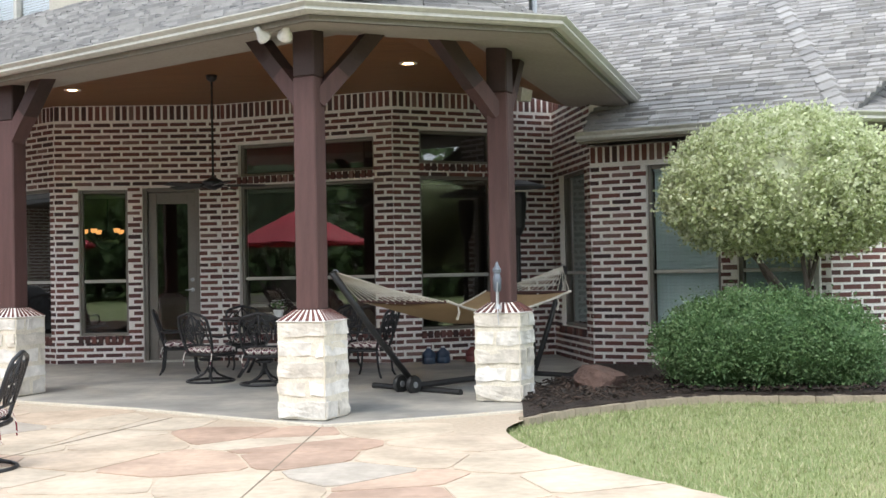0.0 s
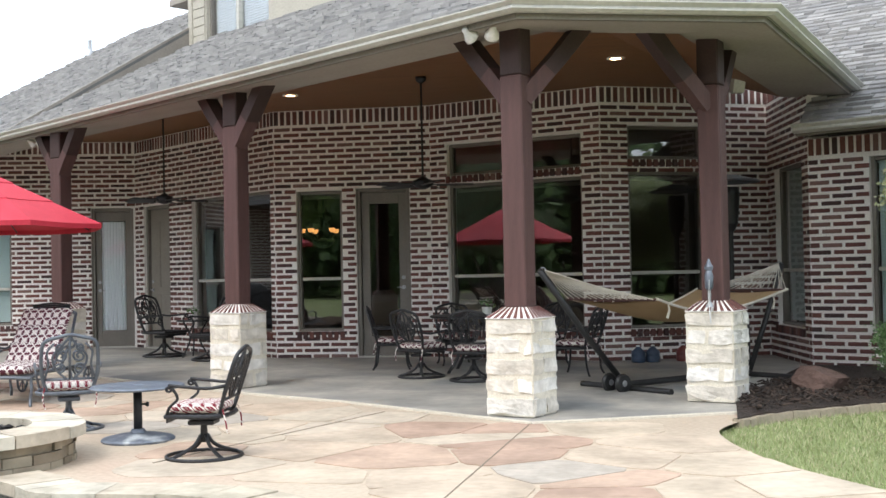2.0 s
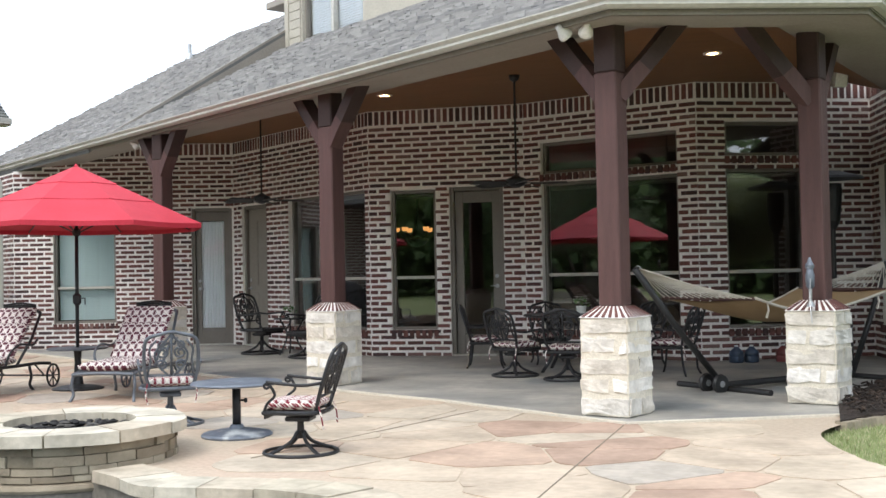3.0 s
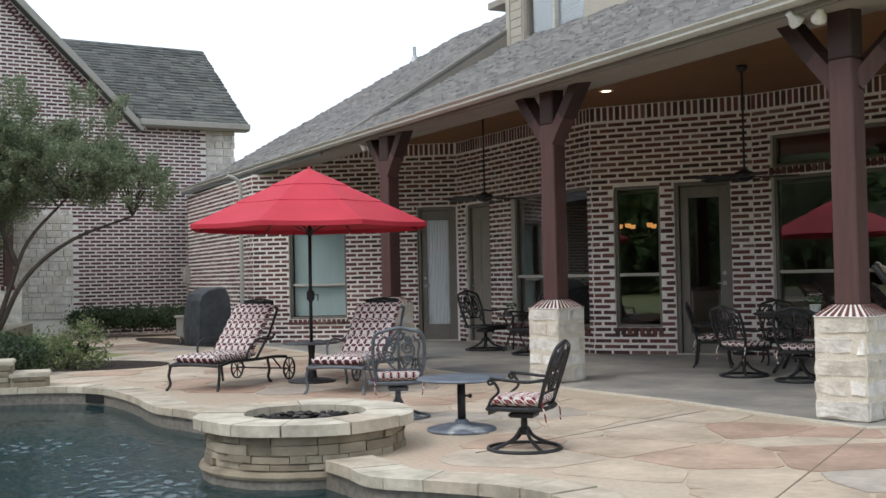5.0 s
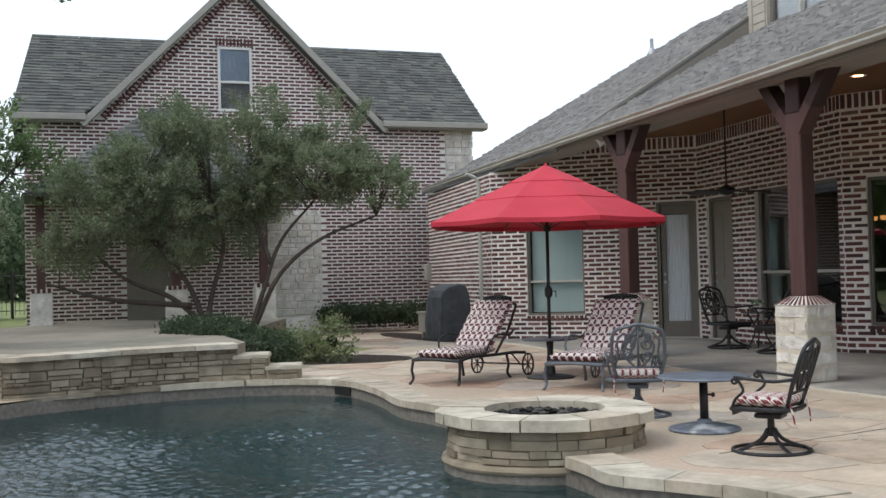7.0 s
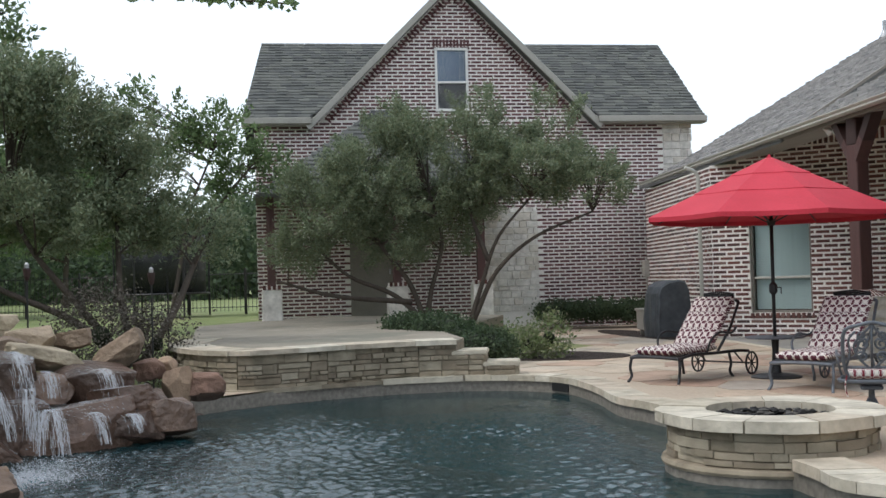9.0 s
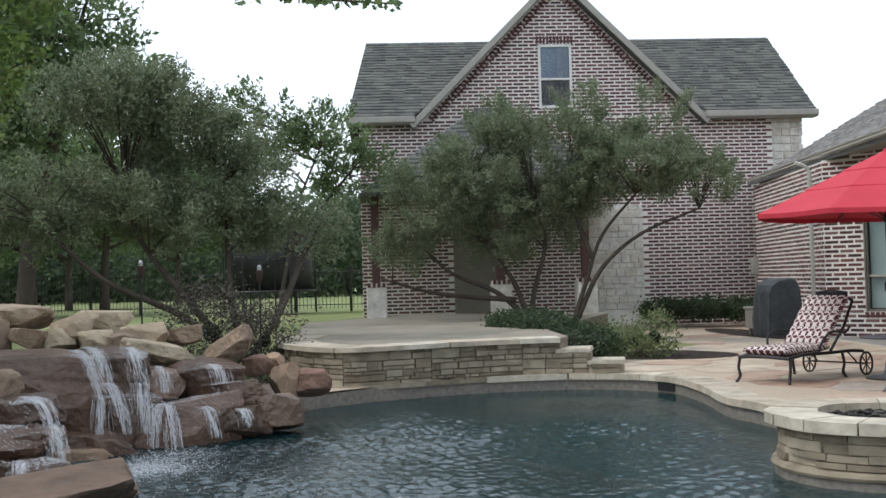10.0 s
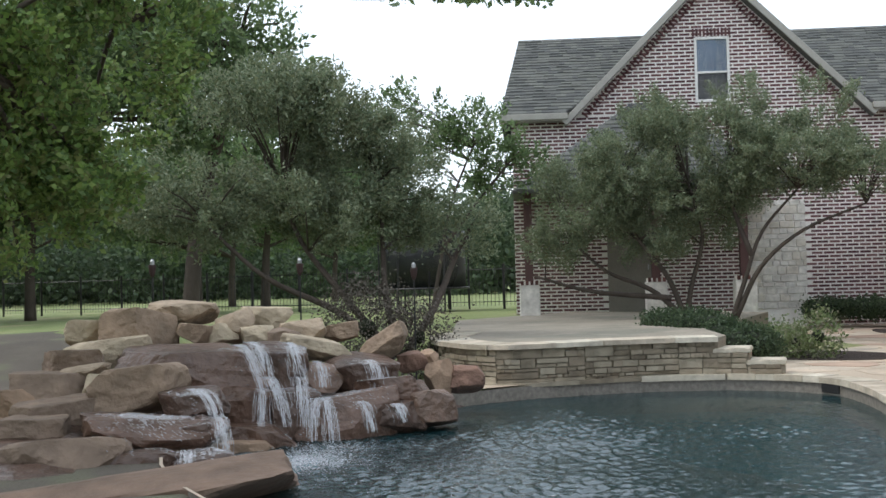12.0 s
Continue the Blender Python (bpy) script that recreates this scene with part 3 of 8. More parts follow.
def brick_wall(name, p, q, z1, openings, label, apart=0, soldier=0.215, thick=0.24, z0=0.0, many=BRICK_MANY):
    """A wall from p to q seen from its right-hand side, with openings (s0, s1, z0, z1) cut through and bricks laid proud of the mortar."""
    p, q = Vector(p), Vector(q)
    d = (q - p).normalized()
    length, ang = (q - p).length, math.atan2(d.y, d.x)
    at = Matrix.Translation((p.x, p.y, 0)) @ Matrix.Rotation(ang, 4, "Z")
    ss = sorted({0.0, length, *[v for o in openings for v in o[:2] if 0 < v < length]})
    zz = sorted({z0, z1, *[v for o in openings for v in o[2:4] if z0 < v < z1]})
    solid = {}
    for i in range(len(ss) - 1):
        for j in range(len(zz) - 1):
            a, b = (ss[i] + ss[i + 1]) / 2, (zz[j] + zz[j + 1]) / 2
            solid[i, j] = not any(o[0] < a < o[1] and o[2] < b < o[3] for o in openings)
    g = Geo()
    for (i, j), on in solid.items():
        if not on:
            continue
        a, b, c, e = ss[i], ss[i + 1], zz[j], zz[j + 1]
        v = [(a, 0, c), (b, 0, c), (b, 0, e), (a, 0, e), (a, thick, c), (b, thick, c), (b, thick, e), (a, thick, e)]
        f = [(0, 1, 2, 3), (5, 4, 7, 6)]
        for key, face in (((i - 1, j), (4, 0, 3, 7)), ((i + 1, j), (1, 5, 6, 2)), ((i, j - 1), (4, 5, 1, 0)), ((i, j + 1), (3, 2, 6, 7))):
            if not solid.get(key, False):
                f.append(face)
        g.add(v, f)
    wall = tagged(part(name, g, MORTAR, at=at), label, "wall", kind="structure")
    rest, singles = Geo(), 0
    rr = random.Random(name)

    def lay(a, b, c, e, proud=PROUD):
        v = [(a, -proud, c), (b, -proud, c), (b, -proud, e), (a, -proud, e), (a, 0.01, c), (b, 0.01, c), (b, 0.01, e), (a, 0.01, e)]
        rest.add(v, [(0, 1, 2, 3), (4, 0, 3, 7), (1, 5, 6, 2), (4, 5, 1, 0), (3, 2, 6, 7)])
    rows = int((z1 - soldier - z0) / COURSE)
    for r in range(rows):
        c, e = z0 + r * COURSE + JOINT / 2, z0 + (r + 1) * COURSE - JOINT / 2
        gaps = sorted((o[0], o[1]) for o in openings if o[2] < e - 0.01 and o[3] > c + 0.01)
        spans, a = [], 0.0
        for x0, x1 in gaps:
            if x0 > a:
                spans.append((a, x0))
            a = max(a, x1)
        if a < length:
            spans.append((a, length))
        for x0, x1 in spans:
            s = -LONG * (0.5 if r % 2 else 0.0) + LONG * math.floor(x0 / LONG)
            while s < x1:
                a, b = max(s + JOINT / 2, x0 + 0.002), min(s + LONG - JOINT / 2, x1 - 0.002)
                if b - a > 0.04:
                    jig = rr.uniform(-0.003, 0.003)
                    if singles < apart and b - a > LONG - JOINT - 0.003:
                        part("brick", FULL, None, wall, at=pose((a + b) / 2, 0.008 + jig, (c + e) / 2, 0, rr.uniform(-0.5, 0.5), 0))
                        singles += 1
                    else:
                        lay(a + rr.uniform(-0.005, 0.006), b + rr.uniform(-0.006, 0.005), c + rr.uniform(-0.005, 0.004), e + rr.uniform(-0.004, 0.005), PROUD + jig)
                s += LONG
    if soldier:
        s = 0.0
        while s < length - 0.05:
            if not any(o[0] < s + 0.04 < o[1] and o[2] < z1 - 0.05 < o[3] for o in openings):
                lay(s + 0.012, min(s + 0.071, length), z1 - soldier + 0.01, z1 - 0.012, PROUD + 0.004 + rr.uniform(-0.003, 0.003))
            s += 0.0925
    for o in openings:
        if z0 + 0.1 < o[2] < 3.1:
            # sloping sill of bricks on edge
            s = o[0] - 0.02
            while s < o[1]:
                g2 = (s + 0.012, min(s + 0.07, o[1] + 0.02))
                lay(g2[0], g2[1], o[2] - 0.10, o[2] - 0.006, 0.03)
                s += 0.09
    tagged(part("brickwork", rest, many, wall, "dark red bricks in pale mortar"), kind="stuff")
    return wall, at


P = [(-12.4, 16.9), (-8.75, 18.05), (-5.32, 15.4), (-3.05, 15.5), (-0.63, 14.55), (1.54, 15.5), (1.82, 13.7), (4.3, 12.42), (7.5, 13.4)]
TOP = 3.56
W = {}
BR = "dark red brick porch wall with pale mortar joints"
W[0] = brick_wall("wall_0", (-16.65, 20.23), P[0], 3.1, [], "dark red brick end wall of the house", 0, soldier=0)
W[1] = brick_wall("wall_1", P[0], P[1], TOP, [(-1, 0.5, 3.12, 4), (0.5, 1.0, 3.33, 4), (0.68, 1.76, 0.44, 2.2), (3.08, 3.79, 0.0, 2.42)], BR, 200)
W[2] = brick_wall("wall_2", P[1], P[2], TOP, [(0.31, 1.21, 0.0, 2.42), (1.95, 4.22, 0.38, 2.44)], BR, 200)
W[3] = brick_wall("wall_3", P[2], P[3], TOP, [(0.32, 0.99, 0.39, 2.4), (1.19, 1.97, 0.0, 2.42)], BR, 240)
W[4] = brick_wall("wall_4", P[3], P[4], TOP, [(0.28, 2.33, 0.39, 2.42), (0.28, 2.33, 2.54, 2.98)], BR, 240)
W[5] = brick_wall("wall_5", P[4], P[5], TOP, [(0.38, 1.45, 0.42, 2.46), (0.38, 1.45, 2.62, 3.06)], BR, 240)
W[6] = brick_wall("wall_6", P[5], P[6], TOP, [(0.34, 1.56, 0.44, 2.46)], BR, 150)
W[7] = brick_wall("wall_7", P[6], P[7], 2.68, [(0.70, 1.57, 0.42, 2.42), (1.76, 2.57, 0.42, 2.42)], "dark red brick wing wall beside the planting bed", 260)
W[8] = brick_wall("wall_8", P[7], P[8], 2.68, [], "dark red brick wing wall beside the planting bed", 100)

# closed shell added behind the windows, its dark colour standing for unlit rooms
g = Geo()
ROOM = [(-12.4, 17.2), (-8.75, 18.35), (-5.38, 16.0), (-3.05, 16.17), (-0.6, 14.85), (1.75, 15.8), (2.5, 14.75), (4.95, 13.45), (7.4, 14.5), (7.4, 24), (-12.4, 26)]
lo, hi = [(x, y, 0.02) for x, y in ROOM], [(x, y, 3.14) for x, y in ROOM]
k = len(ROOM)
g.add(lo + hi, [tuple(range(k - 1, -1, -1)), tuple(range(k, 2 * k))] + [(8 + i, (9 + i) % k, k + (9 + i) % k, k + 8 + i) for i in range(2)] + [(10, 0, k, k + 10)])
tagged(part("wall_rooms", g, DARK_ROOM), "added shell behind the windows, coloured dark for unlit rooms", "wall", kind="structure")


def fill_window(wall, name, o, rail=1.14, blind=False, transom=False, slat_mat=None, label="taupe framed sash window reflecting the garden"):
    """Frame, meeting rail, panes and, where there are any, blinds in an opening."""
    ob, at = wall
    s0, s1, z0, z1 = o
    w, h = s1 - s0, z1 - z0
    win = tagged(part(name, Geo().box(pose((s0 + s1) / 2, 0.11, z0 + 0.022), w - 0.004, 0.1, 0.04, 0.006), FRAME, at=at), label, "window", kind="structure")
    fr = Geo()
    for x in (s0 + 0.024, s1 - 0.024):
        fr.box(pose(x, 0.11, (z0 + z1) / 2 + 0.02), 0.044, 0.09, h - 0.044, 0.005)
    fr.box(pose((s0 + s1) / 2, 0.11, z1 - 0.024), w - 0.1, 0.09, 0.044, 0.005)
    part("window_frame", fr, FRAME, win)
    zs = [z0 + 0.05, z1 - 0.05]
    if not transom:
        part("meeting_rail", Geo().box(pose((s0 + s1) / 2, 0.105, rail), w - 0.1, 0.06, 0.045, 0.006), GUTTER, win)
        zs = [z0 + 0.05, rail, z1 - 0.05]
    for a, b, y in zip(zs[:-1], zs[1:], (0.12, 0.10)):
        pane = part("pane", Geo().add([(s0 + 0.05, y, a), (s1 - 0.05, y, a), (s1 - 0.05, y, b), (s0 + 0.05, y, b)], [(0, 1, 2, 3)]), CLEAR_GLASS if blind else GLASS, win)
        pane.visible_shadow = False
    if blind:
        slat = Geo().box(pose(0, 0, 0, 62), w - 0.12, 0.048, 0.004).mesh("slat", slat_mat or BLIND)
        z = z0 + 0.08
        while z < z1 - 0.07:
            part("slat", slat, None, win, at=pose((s0 + s1) / 2, 0.17, z))
            z += 0.041
        part("head_rail", Geo().box(pose((s0 + s1) / 2, 0.17, z1 - 0.05), w - 0.1, 0.05, 0.045, 0.004), BLIND, win)
    elif not transom:
        part("shade_roll", Geo().tube([(s0 + 0.07, 0.17, z1 - 0.08), (s1 - 0.07, 0.17, z1 - 0.08)], 0.03, 8), TRIM, win)
    return win


fill_window(W[1], "window_1", (0.68, 1.76, 0.44, 2.2), 1.06, True, label="sash window with closed grey-green blinds")
fill_window(W[2], "window_2", (1.95, 4.22, 0.38, 2.44))
fill_window(W[3], "window_3", (0.32, 0.99, 0.39, 2.4))
fill_window(W[4], "window_4", (0.28, 2.33, 0.39, 2.42))
fill_window(W[4], "window_5", (0.28, 2.33, 2.54, 2.98), transom=True, label="wide transom window over the bay window")
fill_window(W[5], "window_6", (0.38, 1.45, 0.42, 2.46))
fill_window(W[5], "window_7", (0.38, 1.45, 2.62, 3.06), transom=True, label="transom window over the sash window")
fill_window(W[6], "window_8", (0.34, 1.56, 0.44, 2.46), blind=True, label="shaded sash window with closed blinds")
fill_window(W[7], "window_9", (0.70, 1.57, 0.42, 2.42), blind=True, label="sash window with closed grey-green blinds")
fill_window(W[7], "window_10", (1.76, 2.57, 0.42, 2.42), blind=True, label="sash window with closed grey-green blinds")


def fill_door(wall, name, o, glazed, label, curtain=False):
    ob, at = wall
    s0, s1, z0, z1 = o
    m = (s0 + s1) / 2
    fr = Geo()
    for x in (s0 + 0.03, s1 - 0.03):
        fr.box(pose(x, 0.1, z1 / 2), 0.056, 0.12, z1 - 0.02, 0.006)
    fr.box(pose(m, 0.1, z1 - 0.03), s1 - s0 - 0.12, 0.12, 0.056, 0.006)
    door = tagged(part(name, fr, FRAME, at=at), label, "door", kind="structure")
    a, b, lo, hi = s0 + 0.063, s1 - 0.063, 0.03, z1 - 0.063
    leaf = Geo()
    if glazed:
        st = 0.115 if b - a > 0.6 else 0.09
        for x in (a + st / 2, b - st / 2):
            leaf.box(pose(x, 0.12, (lo + hi) / 2), st, 0.045, hi - lo, 0.004)
        leaf.box(pose(m, 0.12, lo + 0.14), b - a - 2 * st, 0.044, 0.28, 0.004)
        leaf.box(pose(m, 0.12, hi - 0.08), b - a - 2 * st, 0.044, 0.16, 0.004)
        part("door_leaf", leaf, FRAME, door)
        pane = part("pane", Geo().add([(a + st, 0.12, lo + 0.28), (b - st, 0.12, lo + 0.28), (b - st, 0.12, hi - 0.16), (a + st, 0.12, hi - 0.16)], [(0, 1, 2, 3)]), CLEAR_GLASS if curtain else GLASS, door)
        pane.visible_shadow = False
        if curtain:
            g = Geo()
            cols = 40
            v = []
            for i in range(cols + 1):
                x = a + st + (b - a - 2 * st) * i / cols
                v += [(x, 0.142 + 0.012 * math.sin(i * 1.3), lo + 0.28), (x, 0.142 + 0.012 * math.sin(i * 1.3 + 0.4), hi - 0.17)]
            g.add(v, [(2 * i, 2 * i + 2, 2 * i + 3, 2 * i + 1) for i in range(cols)])
            part("curtain", g, CURTAIN, door, "pale gathered sheer curtain", smooth=True)
    else:
        leaf.box(pose(m, 0.12, (lo + hi) / 2), b - a, 0.045, hi - lo, 0.004)
        for zc, zh in ((0.55, 0.75), (1.6, 1.1)):
            for xc in (a + (b - a) * 0.28, a + (b - a) * 0.72):
                leaf.box(pose(xc, 0.096, zc), (b - a) * 0.3, 0.014, zh, 0.006)
        part("door_leaf", leaf, TRIM, door, "plain taupe panelled door leaf")
    hx = b - 0.06 if glazed and not curtain else a + 0.06
    h = Geo().tube([(hx, 0.097, 1.0), (hx, 0.045, 1.0), (hx + (0.09 if hx < m else -0.09), 0.045, 1.0)], 0.009, 8)
    h.lathe([(0.03, 0), (0.03, 0.008), (0.012, 0.012)], pose(hx, 0.097, 1.0, 90), 14)
    h.lathe([(0.028, 0), (0.028, 0.01), (0.012, 0.014)], pose(hx, 0.097, 1.14, 90), 14)
    part("door_handle", h, STEEL, door, "dull metal lever and bolt")
    part("door_sill", Geo().box(pose(m, 0.08, 0.02), s1 - s0 - 0.01, 0.2, 0.03, 0.005), GUTTER, door)


fill_door(W[1], "door_1", (3.08, 3.79, 0.0, 2.42), True, "glazed taupe porch door with a sheer curtain", True)
fill_door(W[2], "door_2", (0.31, 1.21, 0.0, 2.42), False, "solid taupe panelled porch door")
fill_door(W[3], "door_3", (1.19, 1.97, 0.0, 2.42), True, "full-glass taupe patio door onto the porch")

# ---- roofs ----
RED_TAN, EAVE_Z = 0.53, 3.25
A0, E_DIR, N_IN = Vector((-1.0, 8.6)), Vector((-0.806, 0.592)), Vector((0.592, 0.806))


def roof_plane(name, o, e, nrm, tan, z, poly, label, mat_s=None, row=0.125, apart=0, parent=None, base=True, wide=(0.1, 0.3)):
    """A pitched plane in (along, up-slope plan) coordinates from o: underlay and rows of overlapping shingles."""
    mat_s, one = mat_s or SHINGLES, SHINGLE_ONE
    o, e, nrm = Vector(o), Vector(e).normalized(), Vector(nrm).normalized()
    def at3(s, t, up=0.0):
        q = o + e * s + nrm * t
        return Vector((q.x, q.y, z + tan * t + up))
    g = Geo()
    k = len(poly)
    flip = e.x * nrm.y - e.y * nrm.x < 0
    ring = poly[::-1] if (sum(poly[i][0] * poly[(i + 1) % k][1] - poly[(i + 1) % k][0] * poly[i][1] for i in range(k)) < 0) != flip else poly
    g.add([at3(*q, -0.06) for q in ring] + [at3(*q, -0.008) for q in ring], [tuple(range(k - 1, -1, -1)), tuple(range(k, 2 * k))] + [(i, (i + 1) % k, k + (i + 1) % k, k + i) for i in range(k)])
    roof = tagged(part(name, g, ROOF_BASE, parent), label, "" if parent else "roof", kind="" if parent else "structure")
    rest, rr = Geo(), random.Random(name)
    step = row / math.sqrt(1 + tan * tan)
    tmax = max(q[1] for q in poly)
    t, count = 0.0, 0
    while t < tmax:
        mid = min(t + step * 0.6, tmax - 1e-3)
        cuts = []
        for i in range(k):
            (s0, t0), (s1, t1) = poly[i], poly[(i + 1) % k]
            if (t0 > mid) != (t1 > mid):
                cuts.append(s0 + (s1 - s0) * (mid - t0) / (t1 - t0))
        cuts.sort()
        for a, b in zip(cuts[::2], cuts[1::2]):
            s = a - rr.uniform(0, 0.2)
            while s < b:
                w = rr.uniform(*wide)
                x0, x1 = max(a, s) + 0.003, min(b, s + w) - 0.003
                if x1 - x0 > 0.02:
                    lift_ = rr.choice((0.022, 0.028, 0.044))
                    drop = rr.choice((0, 0, 0.018, 0.03)) * row / 0.145
                    lo = t - drop * 0.6
                    p = [at3(x0, lo, lift_), at3(x1, lo, lift_), at3(x1, t + step, 0.004), at3(x0, t + step, 0.004), at3(x0, lo, -0.004), at3(x1, lo, -0.004)]
                    fc = [(0, 1, 2, 3), (4, 5, 1, 0), (4, 0, 3), (1, 5, 2)] if not flip else [(3, 2, 1, 0), (0, 1, 5, 4), (3, 0, 4), (2, 5, 1)]
                    if count < apart:
                        part("shingle", Geo().add(p, fc), one, roof)
                        count += 1
                    else:
                        rest.add(p, fc)
                s += w
        t += step
    sh = part("shingle_field", rest, mat_s, roof, "grey asphalt shingles")
    sh["kind"] = "stuff"
    return roof


F_S = (Vector((-9.62, 14.93)) - A0).dot(E_DIR)
E_S = (Vector((-16.75, 20.25)) - A0).dot(E_DIR)
roof_plane("roof_house", A0, E_DIR, N_IN, 0.635, EAVE_Z - 0.07, [(F_S, 0), (E_S, 0), (E_S - 4.3, 4.9), (F_S, 4.9)], "weathered grey shingle main roof of the house", apart=200)
roof_plane("roof_porch", A0, E_DIR, N_IN, RED_TAN, EAVE_Z, [(0, 0), (F_S, 0), (F_S, 4.45), (-2.0, 4.45), (-1.06, 2.02)], "weathered grey shingle porch roof", apart=290)
AB = Vector((1.96, 0.67)).normalized()
roof_plane("roof_porch_front", A0, AB, (-AB.y, AB.x), RED_TAN, EAVE_Z, [(0, 0), (2.07, 0), (1.03, 2.02)], "weathered grey shingle porch roof hip")
BV = Vector((0.96, 9.27))
BR_D = Vector((1.44, 4.53)).normalized()
roof_plane("roof_porch_side", BV, BR_D, (-BR_D.y, BR_D.x), RED_TAN, EAVE_Z, [(0, 0), (4.75, 0), (6.0, 2.6), (1.05, 2.02)], "weathered grey shingle porch roof side")
RW_O, RW_E = Vector((4.3, 11.75)), Vector((-0.876, 0.482))
roof_plane("roof_wing", RW_O, RW_E, (0.482, 0.876), 0.63, 2.77, [(0, 0), (3.0, 0), (3.3, 1.7), (8.5, 6.5), (-2.7, 6.5)], "weathered grey shingle roof of the wing", row=0.13, apart=290)
RW2 = Vector((0.961, 0.276))
roof_plane("roof_wing_end", RW_O, RW2, (-0.276, 0.961), 0.63, 2.77, [(0, 0), (6, 0), (6, 6.5), (2.7, 6.5)], "weathered grey shingle roof of the wing", row=0.13)
# hip caps between the two wing planes
hip = (Vector((0.482, 0.876)) + Vector((-0.276, 0.961))).normalized()
g = Geo()
for i in range(34):
    q = RW_O + hip * (0.1 + 0.2 * i)
    z = 2.77 + 0.63 * math.cos(radians(22.4)) * (0.1 + 0.2 * i)
    side = Vector((hip.y, -hip.x))
    f, bk = q - hip * 0.12, q + hip * 0.14
    dz = 0.63 * 0.92
    v = [(*(f - side * 0.16), z - 0.12 * dz - 0.0), (*f, z - 0.12 * dz + 0.055), (*(f + side * 0.16), z - 0.12 * dz), (*(bk - side * 0.16), z + 0.14 * dz - 0.03), (*bk, z + 0.14 * dz + 0.02), (*(bk + side * 0.16), z + 0.14 * dz - 0.03)]
    g.add(v, [(1, 0, 3, 4), (2, 1, 4, 5), (0, 1, 2)])
hc = part("hip_cap", g, SHINGLES, bpy.data.objects["roof_wing"], "row of overlapping cap shingles")
hc["kind"] = "stuff"

# beige wedge between the porch roof and the main roof
def on(s, t, z):
    q = A0 + E_DIR * s + N_IN * t
    return (q.x, q.y, z)
g = Geo()
g.add([on(F_S, 0, EAVE_Z - 0.1), on(F_S, 3.5, EAVE_Z + RED_TAN * 3.5), on(F_S, 3.5, EAVE_Z - 0.04 + 0.635 * 3.5), on(F_S, 0, EAVE_Z - 0.02),
       on(F_S + 0.1, 0, EAVE_Z - 0.1), on(F_S + 0.1, 3.5, EAVE_Z + RED_TAN * 3.5), on(F_S + 0.1, 3.5, EAVE_Z - 0.04 + 0.635 * 3.5), on(F_S + 0.1, 0, EAVE_Z - 0.02)],
      [(0, 1, 2, 3), (7, 6, 5, 4), (3, 2, 6, 7), (0, 4, 5, 1), (1, 5, 6, 2), (0, 3, 7, 4)])
tagged(part("trim_rake", g, TRIM), "taupe painted rake board on the roof", "trim", kind="structure")

# dormer wall with its window above the porch roof
D0, D1 = Vector((-7.56, 17.76)), Vector((-3.53, 14.8))
dd = (D1 - D0).normalized()
dat = Matrix.Translation((D0.x, D0.y, 0)) @ Matrix.Rotation(math.atan2(dd.y, dd.x), 4, "Z")
dl = (D1 - D0).length
g = Geo()
for a, b, c, e in ((0, 0.5, 4.9, 6.9), (0.5, 2.3, 4.9, 5.1), (2.3, dl, 4.9, 6.9), (0.5, 2.3, 6.5, 6.9)):
    g.box(pose((a + b) / 2, 0.12, (c + e) / 2), b - a, 0.24, e - c)
g.box(pose(0.12, 1.5, 5.95), 0.22, 2.5, 1.9)
dormer = tagged(part("wall_dormer", g, SIDING, at=dat), "pale painted siding dormer wall above the roof", "wall", kind="structure")
boards = Geo()
for i in range(12):
    z = 5.0 + 0.15 * i
    boards.box(pose(0.24, -0.012, z), 0.46, 0.02, 0.14, 0.004)
tagged(part("siding_board", boards, SIDING, dormer), kind="stuff")
part("corner_trim", Geo().box(pose(0.05, -0.03, 5.95), 0.12, 0.03, 1.9, 0.004), SIDING, dormer)
# slats painted sky-bright in place of a reflection on the panes
win = fill_window((dormer, dat), "window_11", (0.5, 2.3, 5.1, 6.5), 6.45, True, slat_mat=SKY_SLAT, label="pale framed dormer window, slats coloured like reflected sky")
part("mullion", Geo().box(pose(1.35, 0.1, 5.8), 0.08, 0.1, 1.3, 0.005), GUTTER, win)
g = Geo().box(pose(-0.36, 1.3, 5.95), 0.7, 2.6, 0.12, 0.01).box(pose(dl / 2, 1.3, 6.97), dl + 0.2, 2.8, 0.12, 0.01)
tagged(part("roof_dormer", g, SOFFIT, at=dat), "overhanging dormer eave", "roof", kind="structure")

# ---- eaves: gutter, fascia, soffit ----
EAVES = [(-16.75, 20.25), (-9.62, 14.93), (-1.0, 8.6), (0.96, 9.27), (2.4, 13.8)]


def offset_line(pts, d):
    """A polyline shifted to its left by d, mitred."""
    p = [Vector(q) for q in pts]
    out = []
    for i in range(len(p)):
        ns = []
        for a, b in ((i - 1, i), (i, i + 1)):
            if a >= 0 and b < len(p):
                t = (p[b] - p[a]).normalized()
                ns.append(Vector((-t.y, t.x)))
        m = sum(ns, Vector((0, 0)))
        m.normalize()
        out.append(p[i] + m * (d / max(0.3, m.dot(ns[0]))))
    return out


